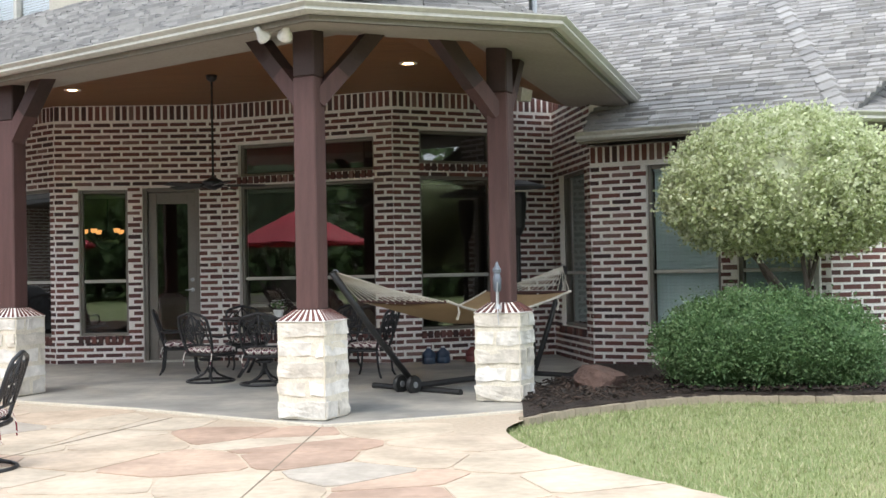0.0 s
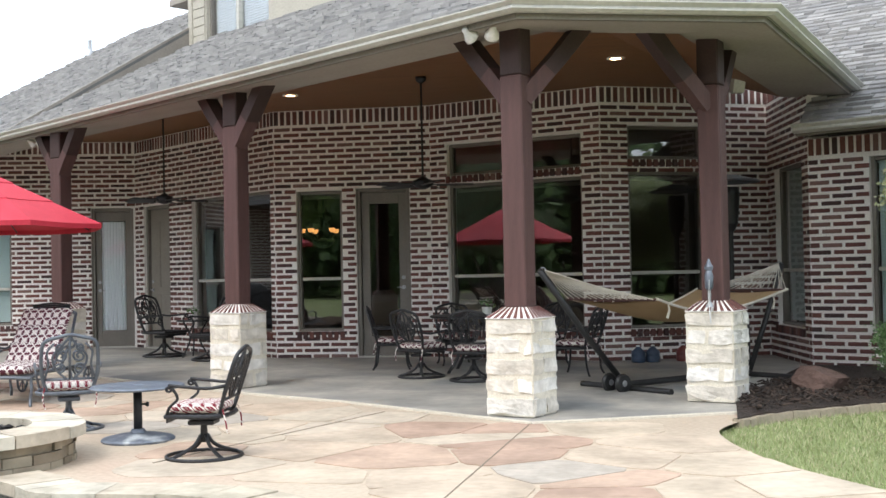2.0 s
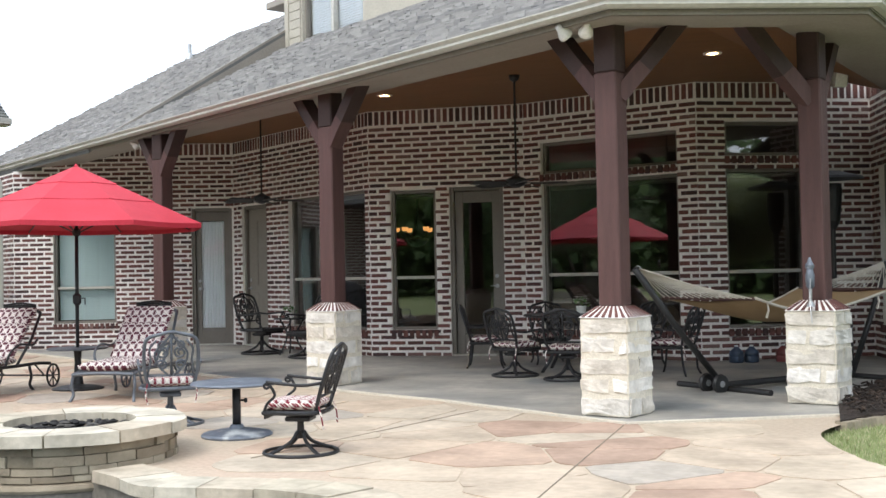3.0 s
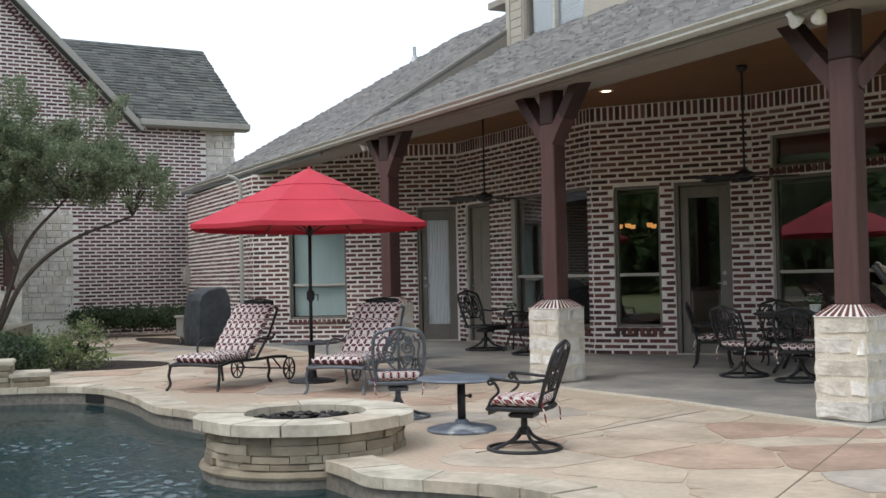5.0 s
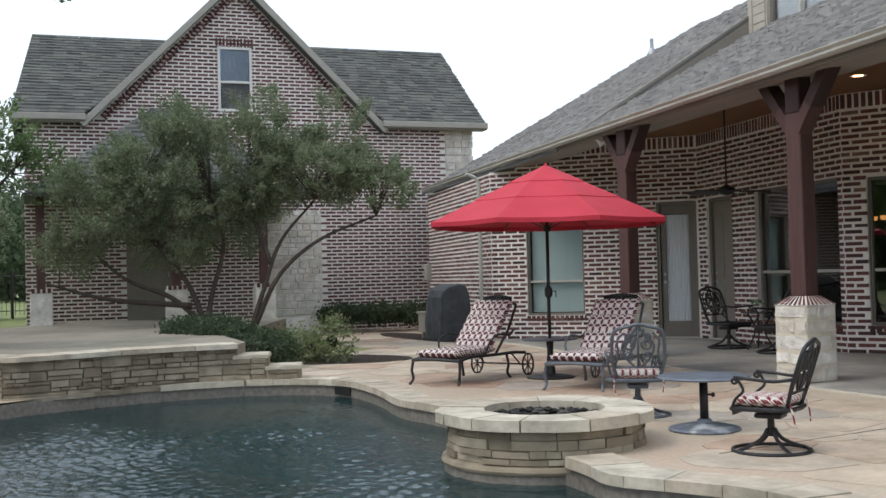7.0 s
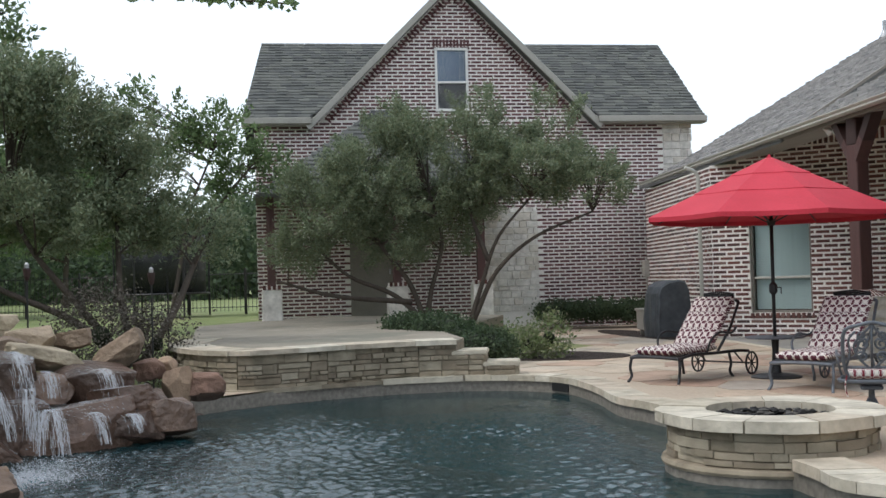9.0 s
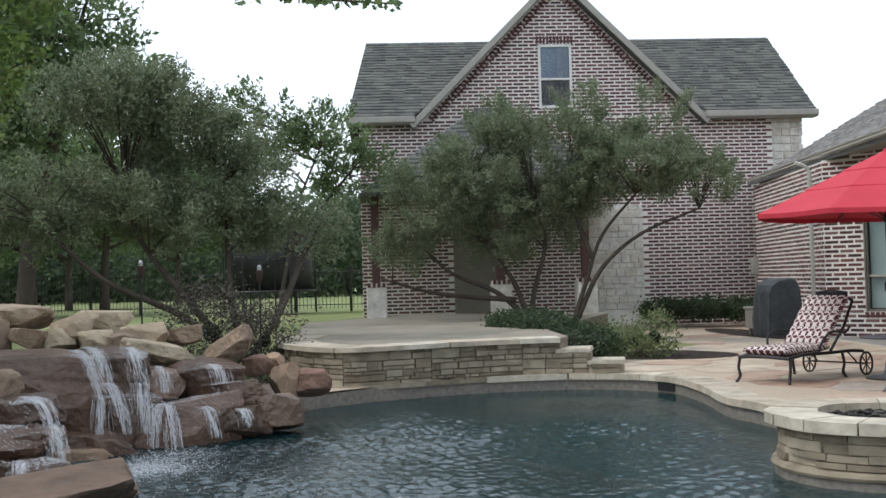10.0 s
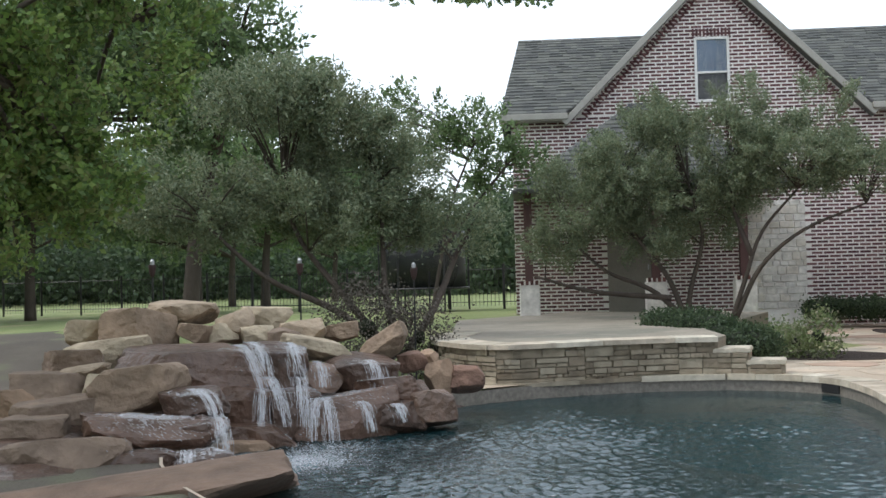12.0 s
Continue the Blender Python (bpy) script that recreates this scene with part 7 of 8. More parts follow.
# sloping stone buttress at the corner
part("buttress", Geo().add([(9.35, -0.5, 0.35), (FL, -0.5, 0.35), (FL, 0, 0.35), (9.35, 0, 0.35), (9.7, -0.06, 2.9), (FL, -0.06, 2.9), (FL, 0, 2.9), (9.7, 0, 2.9)], [(0, 1, 5, 4), (1, 2, 6, 5), (3, 0, 4, 7), (4, 5, 6, 7)]), LIME_JOINT, wall, "sloping limestone buttress")
win = part("window", Geo().box(pose(4.52, 0.02, 5.08), 0.8, 0.12, 0.06, 0.01), WHITE, house)
fr = Geo()
for x in (4.16, 4.88):
    fr.box(pose(x, -0.01, 5.8), 0.06, 0.06, 1.42, 0.006)
fr.box(pose(4.52, -0.01, 6.49), 0.78, 0.06, 0.06, 0.006).box(pose(4.52, -0.02, 5.72), 0.68, 0.05, 0.05, 0.006)
part("frame", fr, WHITE, win)
for z0, z1 in ((5.12, 5.7), (5.74, 6.46)):
    part("pane", Geo().box(pose(4.52, 0.01, (z0 + z1) / 2), 0.66, 0.02, z1 - z0), surf("dark_pane", (0.035, 0.04, 0.05), (0.05, 0.055, 0.065), 2, 0.08, 0, 20, spec=0.3) if z0 < 5.5 else surf("shaded_pane", (0.15, 0.21, 0.3), (0.19, 0.26, 0.35), 2, 0.08, 0, 20), win)
for i in range(11):
    part("lintel_brick", Geo().box(pose(4.12 + 0.08 * i, -0.012, 6.63), 0.045, 0.03, 0.17, 0.004), FAR_BRICK_ONE, win)
# roofs
hroof = part("roof", Geo().add([(-0.25, -0.35, EZ - 0.08), (FL + 0.25, -0.35, EZ - 0.08), (FL + 0.4, 3.0, 7.2), (0.2, 3.0, 7.2), (-0.25, 6.5, EZ - 0.08), (FL + 0.25, 6.5, EZ - 0.08), (GL - 0.3, -0.35, EZ - 0.08), (GR + 0.3, -0.35, EZ - 0.08), (4.6, 3.0, 7.2)], [(0, 6, 8, 3), (7, 1, 2, 8), (3, 2, 5, 4), (0, 3, 4), (1, 5, 2)]), ROOF_BASE, house)


def local_roof(o, e, nrm, tan, z, poly, row=0.16, parent=None):
    rf = roof_plane("slope", o, e, nrm, tan, z, poly, "", SHINGLE_FAR, row=row, parent=parent or hroof, wide=(0.12, 0.34))
    return rf


tz = (7.2 - EZ + 0.08) / 3.35
local_roof((0, -0.35), (1, 0), (0, 1), tz, EZ - 0.06, [(-0.25, 0), (GL - 0.3, 0), (4.4, 3.35), (0.2, 3.35)])
local_roof((0, -0.35), (1, 0), (0, 1), tz, EZ - 0.06, [(GR + 0.3, 0), (FL + 0.25, 0), (FL + 0.4, 3.35), (4.8, 3.35)])
gs = (GP[1] - EZ) / (GP[0] - GL)
for sgn, x0 in ((1, GL), (-1, GR)):
    n_ = 1 if sgn > 0 else -1
    part("gable_slope", Geo().add([(x0 - n_ * 0.25, -0.3, EZ - 0.25 * gs + 0.05), (GP[0], -0.3, GP[1] + 0.06), (GP[0], 3.2, GP[1] + 0.06), (x0 - n_ * 0.25, 3.2, EZ - 0.25 * gs + 0.05),
                                 (x0 - n_ * 0.25, -0.3, EZ - 0.25 * gs - 0.1), (GP[0], -0.3, GP[1] - 0.12), (GP[0], 3.2, GP[1] - 0.12), (x0 - n_ * 0.25, 3.2, EZ - 0.25 * gs - 0.1)],
         [(0, 1, 2, 3), (7, 6, 5, 4), (0, 4, 5, 1), (3, 2, 6, 7), (0, 3, 7, 4)]), SHINGLE_FAR, hroof)
    p0, p1 = Vector((x0 - n_ * 0.28, -0.32, EZ - 0.28 * gs - 0.02)), Vector((GP[0], -0.32, GP[1] - 0.02))
    d = p1 - p0
    part("rake_board", Geo().box(Matrix.Translation((p0 + p1) / 2) @ Matrix.Rotation(-math.atan2(d.z, d.x), 4, "Y"), d.length, 0.05, 0.14, 0.008), FAR_TRIM, hroof)
    teeth = Geo()
    n = 46
    for i in range(n):
        q = p0.lerp(p1, (i + 0.5) / n) + Vector((0, 0.3, -0.26))
        if q.z > EZ - 0.1:
            teeth.box(Matrix.Translation(q) @ Matrix.Rotation(-math.atan2(d.z, d.x), 4, "Y"), 0.042, 0.05, 0.17, 0.006)
    part("rake_bricks", teeth, FAR_BRICK, hroof)
for a, b in ((-0.28, GL - 0.2), (GR + 0.2, FL + 0.3)):
    part("eave_board", Geo().box(pose((a + b) / 2, -0.36, EZ - 0.14), b - a, 0.1, 0.14, 0.01).box(pose((a + b) / 2, -0.18, EZ - 0.22), b - a, 0.34, 0.03), FAR_TRIM, hroof)
# porch in front of the far house: pillars, posts and a hipped roof
porch = part("porch_roof", Geo().add([(0.0, -2.4, 3.0), (5.6, -2.4, 3.0), (5.6, 0, 3.0), (0.0, 0, 3.0), (2.6, -0.2, 5.0), (3.4, -0.2, 5.0)], [(0, 1, 5, 4), (1, 2, 5), (3, 0, 4), (0, 3, 2, 1), (2, 3, 4, 5)]), ROOF_BASE, house)
sl = 2.0 / 2.2
local_roof((0, -2.4), (1, 0), (0, 1), sl, 3.02, [(0, 0), (5.6, 0), (3.4, 2.2), (2.6, 2.2)], parent=porch)
for x in (0.3, 2.9, 4.7):
    b = part("porch_pillar", Geo().box(pose(x, -2.0, 0.72), 0.42, 0.42, 0.72, 0.02), LIMESTONE, house, "pale limestone pillar base")
    for j in range(4):
        part("cap_brick", Geo().box(pose(x - 0.15 + 0.1 * j, -2.2, 1.12), 0.06, 0.06, 0.09, 0.006), CAP_BRICK, b)
    part("cap", Geo().box(pose(x, -2.0, 1.11), 0.36, 0.36, 0.08, 0.01), MORTAR, b)
    part("porch_post", Geo().box(pose(x, -2.0, 2.1), 0.17, 0.17, 1.9, 0.01), CEDAR, house)
dr = part("door", Geo().box(pose(2.57, 0.02, 1.5), 1.0, 0.08, 2.2, 0.01), TRIM, house, "taupe panelled door in the porch shade")
part("handle", Geo().box(pose(2.97, -0.04, 1.4), 0.03, 0.05, 0.12, 0.005), STEEL, dr)


# ---- trees and shrubs ----
def leaves(rng_, centres, spread, count, size, squash=1.0, long=2.2):
    """Arrays of small pointed leaves scattered round clump centres."""
    c = np.array(centres)[rng_.integers(0, len(centres), count)]
    p = c + rng_.normal(0, 1, (count, 3)) * np.array([spread, spread, spread * squash])
    d = rng_.normal(0, 1, (count, 3))
    d[:, 2] += 0.15
    d /= np.linalg.norm(d, axis=1)[:, None]
    s = np.cross(d, rng_.normal(0, 1, (count, 3)))
    s /= np.linalg.norm(s, axis=1)[:, None]
    L = (size * rng_.uniform(0.6, 1.3, count))[:, None]
    v = np.stack([p - d * L * 0.5, p + s * L / long * 0.5, p + d * L * 0.5, p - s * L / long * 0.5], 1).reshape(-1, 3)
    return v


def leaf_mesh(name, v, material):
    n = len(v) // 4
    me = bpy.data.meshes.new(name)
    me.vertices.add(4 * n)
    me.vertices.foreach_set("co", v.astype(np.float32).ravel())
    me.loops.add(4 * n)
    me.loops.foreach_set("vertex_index", np.arange(4 * n, dtype=np.int32))
    me.polygons.add(n)
    me.polygons.foreach_set("loop_start", np.arange(0, 4 * n, 4, dtype=np.int32))
    me.polygons.foreach_set("loop_total", np.full(n, 4, np.int32))
    me.materials.append(material)
    me.update()
    me.validate()
    return me


def lobes_to_clumps(rng_, lobes, count):
    """Points spread through the outer shell of several ellipsoids."""
    out = []
    vol = np.array([r[0] * r[1] * r[2] for _, r in lobes]) ** 0.67
    for k, (c, r) in enumerate(lobes):
        n = max(3, int(count * vol[k] / vol.sum()))
        d = rng_.normal(0, 1, (n, 3))
        d /= np.linalg.norm(d, axis=1)[:, None]
        q = rng_.uniform(0.35, 1.0, n) ** 0.6
        p = np.array(c) + d * q[:, None] * np.array(r)
        keep = [noise.noise(Vector(v) * 1.15) > -0.07 for v in p]
        aim = d * np.array([1, 1, 0.6]) + np.array([0, 0, 0.55]) + rng_.normal(0, 0.3, (n, 3))
        out.append(np.concatenate([p, aim / np.linalg.norm(aim, axis=1)[:, None]], 1)[keep])
    return np.concatenate(out)


def sprays(rng_, cl, spread, count, size, long, reach):
    """Leaves strung along thin shoots that grow outwards and up from the clump points."""
    pick = rng_.integers(0, len(cl), count)
    u = rng_.uniform(-0.5, 1.0, count)
    p = cl[pick, :3] + cl[pick, 3:] * (u * reach * rng_.uniform(0.6, 1.2, count))[:, None]
    p += rng_.normal(0, 1, (count, 3)) * (spread * (1.1 - 0.75 * np.clip(u, 0, 1)))[:, None]
    d = cl[pick, 3:] * 0.8 + rng_.normal(0, 0.75, (count, 3))
    d /= np.linalg.norm(d, axis=1)[:, None]
    s = np.cross(d, rng_.normal(0, 1, (count, 3)))
    s /= np.linalg.norm(s, axis=1)[:, None]
    L = (size * rng_.uniform(0.6, 1.3, count))[:, None]
    return np.stack([p - d * L * 0.5, p + s * L / long * 0.5, p + d * L * 0.5, p - s * L / long * 0.5], 1).reshape(-1, 3)


def tree(name, label, base, trunks, lobes, seed, material, count=26000, size=0.085, clumps=150, spread=0.2, limb=0.05, category="tree", long=2.4):
    """Tapered trunks and limbs that carry an uneven crown of leaf clumps. trunks: lines from the base; lobes: (centre, radii)."""
    rng_ = np.random.default_rng(seed)
    ob = thing(name, label, category)
    cl = lobes_to_clumps(rng_, lobes, clumps * 3)
    tips = []
    for line in trunks:
        pts = smooth_line([Vector(q) for q in line], 5)
        m = len(pts)
        part("trunk", Geo().tube(pts, [limb * (1 - 0.65 * i / m) for i in range(m)], 8), BARK, ob, smooth=True)
        tips += [pts[int(m * t)] for t in (0.6, 0.75, 0.88)] + [pts[-1]]
    g = Geo()
    for c in cl[:: max(1, len(cl) // 90)]:
        c = Vector(c[:3])
        t = min(tips, key=lambda q: (q - c).length + max(0, q.z - c.z) * 0.5)
        mid = t.lerp(c, 0.5) + Vector((0, 0, 0.08))
        line = smooth_line([t, mid, c], 3)
        g.tube(line, [limb * 0.3 * (1 - 0.8 * i / len(line)) for i in range(len(line))], 5)
    part("branchwork", g, BARK, ob, smooth=True)
    me = leaf_mesh("crown", sprays(rng_, cl, spread * 0.5, count, size, long, spread * 1.9), material)
    cr = new("crown", me)
    cr.parent = ob
    return ob


Z0 = 0.42
tree("olive_tree", "grey-green multi-stem tree leaning beside the terrace", None,
     [[(-14.8, 13.1, Z0), (-14.62, 13.25, 1.1), (-14.45, 13.5, 1.9), (-14.0, 13.9, 2.6)], [(-14.78, 13.15, Z0), (-14.4, 13.4, 1.3), (-13.9, 13.9, 1.9), (-13.2, 14.6, 2.3)], [(-14.55, 13.35, 1.5), (-14.9, 13.3, 2.3), (-15.0, 13.3, 3.0)]],
     [((-14.45, 13.6, 3.95), (0.8, 0.8, 0.8)), ((-14.0, 14.0, 3.3), (1.0, 1.0, 0.85)), ((-13.3, 14.6, 2.75), (0.7, 0.7, 0.5)), ((-14.9, 13.2, 2.9), (0.65, 0.65, 0.7)), ((-13.8, 14.2, 3.85), (0.7, 0.7, 0.6))], 1, LEAF_GREY, 46000, 0.062, 120, 0.16, 0.048)
tree("olive_tree", "wide grey-green multi-stem tree over the terrace", None,
     [[(-15.7, 12.85, Z0), (-15.6, 12.9, 1.0), (-15.5, 13.1, 1.9), (-15.6, 12.9, 2.8)], [(-15.72, 12.86, Z0), (-16.1, 12.4, 0.95), (-16.6, 11.8, 1.3), (-17.0, 11.3, 1.9)], [(-15.7, 12.8, 0.5), (-15.9, 12.6, 1.2), (-16.3, 12.2, 2.0), (-16.4, 12.0, 2.9)], [(-15.85, 12.65, 0.8), (-16.8, 11.6, 0.95), (-17.6, 10.9, 1.25)]],
     [((-15.6, 12.9, 3.3), (0.9, 0.9, 0.85)), ((-16.1, 12.3, 3.0), (1.1, 1.1, 1.0)), ((-16.8, 11.6, 2.5), (1.0, 1.0, 0.85)), ((-17.3, 11.1, 2.0), (0.8, 0.8, 0.6)), ((-15.5, 13.1, 2.4), (0.9, 0.9, 0.7)), ((-16.2, 12.2, 1.9), (1.0, 1.0, 0.5)), ((-15.9, 12.6, 4.0), (0.45, 0.45, 0.35))], 2, LEAF_GREY, 80000, 0.062, 190, 0.17, 0.055)
tree("garden_tree", "dense dark green multi-stem tree behind the waterfall rocks", None,
     [[(-13.6, 6.3, 0.2), (-13.8, 6.2, 1.0), (-14.1, 6.3, 1.8), (-14.3, 6.4, 2.6)], [(-13.65, 6.25, 0.2), (-14.0, 5.7, 1.0), (-14.6, 5.3, 1.8), (-15.0, 5.2, 2.5)], [(-13.6, 6.2, 0.2), (-13.9, 5.6, 0.8), (-14.3, 4.7, 1.3), (-14.6, 4.0, 2.0)], [(-13.6, 6.35, 0.2), (-13.5, 6.8, 0.9), (-13.8, 7.3, 1.6), (-14.0, 7.8, 2.2)]],
     [((-14.7, 5.5, 2.9), (1.3, 1.3, 1.2)), ((-14.35, 6.2, 2.75), (0.9, 0.9, 0.9)), ((-15.0, 4.6, 2.75), (1.3, 1.3, 1.0)), ((-14.0, 7.2, 1.95), (0.7, 0.7, 0.45)), ((-14.9, 5.0, 3.7), (0.9, 0.9, 0.6)), ((-14.3, 6.2, 2.05), (1.2, 1.2, 0.4)), ((-14.2, 5.3, 3.2), (0.9, 0.9, 0.7)), ((-15.0, 3.9, 2.3), (1.0, 1.0, 0.6))], 3, LEAF_GREY, 98000, 0.064, 250, 0.18, 0.06)
tree("twiggy_tree", "thin open-crowned young tree at the lawn edge", None,
     [[(-19.7, 9.8, Z0), (-19.6, 10.0, 1.6), (-19.5, 10.2, 2.7), (-19.3, 10.6, 3.8)], [(-19.6, 10.0, 1.8), (-19.2, 10.7, 2.8), (-18.9, 11.3, 3.6)]],
     [((-19.3, 10.6, 3.9), (1.0, 1.0, 0.8)), ((-18.9, 11.2, 3.3), (0.7, 0.7, 0.7)), ((-19.9, 9.7, 4.3), (0.9, 0.9, 0.8))], 4, LEAF_DARK, 6500, 0.11, 110, 0.16, 0.045)
oak = tree("oak_tree", "large green oak with branches hanging over the pool", None,
     [[(-9.2, -2.6, -0.05), (-9.3, -2.2, 1.5), (-9.6, -1.5, 2.8), (-10.0, -0.6, 4.0)], [(-9.4, -2.0, 2.0), (-9.6, -0.5, 2.9), (-9.8, 1.0, 3.4), (-9.9, 2.2, 3.6)], [(-9.3, -2.1, 1.9), (-8.8, -0.6, 2.6), (-8.7, 0.6, 2.9)]],
     [((-9.6, 0.9, 3.5), (1.5, 1.3, 1.0)), ((-9.7, 1.9, 3.5), (0.8, 0.7, 0.7)), ((-9.3, 0.6, 2.4), (1.1, 0.9, 0.8)), ((-10.2, 1.2, 2.1), (1.1, 0.8, 0.7)), ((-10.6, 1.9, 2.85), (0.7, 0.6, 0.6)), ((-9.6, -1.2, 4.4), (2.2, 1.6, 1.3)), ((-8.6, -0.5, 3.4), (1.2, 0.9, 0.8))], 5, LEAF_OAK, 80000, 0.072, 220, 0.17, 0.12, long=1.9)
# a thin twig that reaches out over the water from the oak
line = smooth_line([(-9.6, -1.4, 3.6), (-7.5, 0.6, 3.4), (-5.6, 2.0, 2.75), (-4.6, 2.35, 2.52), (-4.2, 2.7, 2.44)], 6)
part("twig", Geo().tube(line, [0.022 * (1 - 0.85 * i / len(line)) for i in range(len(line))], 6), BARK, oak)
rng_ = np.random.default_rng(8)
tw = np.array([tuple(q) for q in line[-9:]])
part("twig_leaves", leaf_mesh("twig_leaves", leaves(rng_, tw, 0.035, 130, 0.05, 0.4, 1.6), LEAF_DARK), None, oak, "small dark hanging leaves")
tree("oak_tree", "tall dark oak standing beyond the pool lawn", None, [[(-19.6, 5.0, Z0), (-19.5, 5.2, 2.5), (-19.2, 5.7, 4.5), (-19.1, 5.9, 5.6)]],
     [((-19.1, 5.5, 5.3), (1.6, 1.6, 1.3)), ((-19.4, 4.3, 4.7), (1.6, 1.6, 1.4)), ((-19.8, 2.8, 4.9), (1.8, 1.8, 1.6)), ((-19.0, 6.2, 4.6), (0.9, 0.9, 1.0))], 6, LEAF_DARK, 30000, 0.13, 220, 0.25, 0.16)
lawn_trees = [(-33, 4.0, 7), (-36, 9.5, 8), (-33, 10.8, 9), (-44, 13, 10), (-30, -1, 11), (-48, 19, 12)]
for x, y, s in lawn_trees:
    tree("lawn_tree", "dark shade tree on the far lawn", None, [[(x, y, Z0 - 0.05), (x + 0.1, y, 2.0), (x + 0.1, y + 0.2, 4.0)]],
         [((x, y, 4.6), (2.9, 2.9, 1.7)), ((x + 0.6, y + 2.0, 4.0), (2.0, 2.0, 1.3)), ((x - 0.4, y - 2.1, 3.9), (2.1, 2.1, 1.4))], s, LEAF_DARK, 18000, 0.22, 130, 0.4, 0.17)
# woods on the skyline and behind the camera, as low belts of foliage
rng_ = np.random.default_rng(30)
belt = []
for i in range(150):
    a = radians(56 + 70 * i / 150)
    r = rng_.uniform(62, 78)
    belt.append((-r * math.sin(a), r * math.cos(a), rng_.uniform(0.3, 5.6) + 1.2 * math.sin(i * 0.35)))
tagged(part("distant_woods", leaf_mesh("distant_woods", leaves(rng_, belt, 1.5, 110000, 0.34, 0.8, 1.6), LEAF_HEDGE), None), "distant dark green woods behind the lawn", "woods", kind="stuff")
behind = [(x * 1.22, y * 1.22, z * 0.9) for x, y, z in belt]
tagged(part("distant_woods", leaf_mesh("distant_woods", leaves(rng_, behind, 1.6, 40000, 1.1, 0.8, 1.4), LEAF_HEDGE), None), "distant dark green woods far behind the lawn", "woods", kind="stuff")
belt = []
for i in range(190):
    a = radians(94 + 166 * i / 190)
    r = rng_.uniform(30, 40)
    belt.append((-r * math.sin(a), r * math.cos(a), rng_.uniform(0.2, 7.5 if i < 105 else 5.5)))
tagged(part("garden_woods", leaf_mesh("garden_woods", leaves(rng_, belt, 1.7, 120000, 0.62, 0.9, 1.5), LEAF_DARK), None), "dark green trees round the far side of the garden", "woods", kind="stuff")


def bush(name, label, lobes, seed, material, count, size, clumps, spread, core=0.72, category="bush", stems=(), inner=None):
    rng_ = np.random.default_rng(seed)
    ob = thing(name, label, category)
    for s in stems:
        pts = smooth_line([Vector(q) for q in s], 4)
        part("stem", Geo().tube(pts, [0.035 * (1 - 0.5 * i / len(pts)) for i in range(len(pts))], 7), BARK, ob, smooth=True)
    out = []
    for c, r in lobes:
        n = int(clumps * (r[0] * r[2]) / sum(q[0] * q[2] for _, q in lobes))
        d = rng_.normal(0, 1, (n, 3))
        d /= np.linalg.norm(d, axis=1)[:, None]
        out.append(np.array(c) + d * rng_.uniform(0.86, 1.03, n)[:, None] * np.array(r))
    cl = np.concatenate(out)
    part("foliage", leaf_mesh("foliage", leaves(rng_, cl, spread, count, size, 1.0, 1.9), material), None, ob)
    # solid filler lumps, not twigs; CORE paints the dark between the leaves
    g = Geo()
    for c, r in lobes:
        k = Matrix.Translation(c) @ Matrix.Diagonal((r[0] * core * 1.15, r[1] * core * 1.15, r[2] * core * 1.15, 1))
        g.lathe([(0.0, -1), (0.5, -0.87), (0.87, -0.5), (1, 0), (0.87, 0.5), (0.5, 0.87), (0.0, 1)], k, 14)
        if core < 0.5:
            part("core", g, inner or CORE, ob, "solid filler core inside the foliage", smooth=True)
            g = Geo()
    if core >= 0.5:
        part("core", g, inner or CORE, ob, "solid filler core inside the foliage", smooth=True)
    return ob


# clipped dome tree and shrub in the bed by the wing
bush("topiary_tree", "pale green clipped dome tree on bare stems", [((3.46, 11.3, 2.02), (1.16, 1.0, 0.72)), ((2.99, 11.35, 1.87), (0.72, 0.75, 0.5)), ((3.99, 11.25, 1.87), (0.75, 0.75, 0.52))], 51, LEAF_PALE, 95000, 0.05, 2600, 0.045, category="tree", inner=LEAF_PALE,
     stems=([(3.5, 11.2, 0), (3.55, 11.25, 0.6), (3.7, 11.25, 1.1), (3.9, 11.3, 1.7)], [(3.48, 11.2, 0), (3.4, 11.2, 0.7), (3.2, 11.3, 1.2), (3.0, 11.35, 1.75)], [(3.52, 11.2, 0.05), (3.6, 11.1, 0.8), (3.5, 11.1, 1.7)], [(3.42, 11.2, 0.9), (3.1, 11.2, 1.3), (2.75, 11.25, 1.7)]))
bush("round_shrub", "rounded dense green shrub under the dome tree", [((3.0, 10.75, 0.5), (0.85, 0.6, 0.44)), ((2.55, 10.8, 0.42), (0.5, 0.5, 0.36)), ((3.5, 10.7, 0.44), (0.62, 0.55, 0.4)), ((3.85, 10.75, 0.3), (0.35, 0.4, 0.28))], 52, LEAF_BUSH, 80000, 0.034, 1300, 0.055, inner=LEAF_BUSH)
g = boulder(pose(1.5, 10.85, 0.1, 5, 8, 20), 0.5, 0.4, 0.3, 91, RED_ROCK, "rough reddish-brown rock lying on the mulch")
g["group"] = "bed rocks"
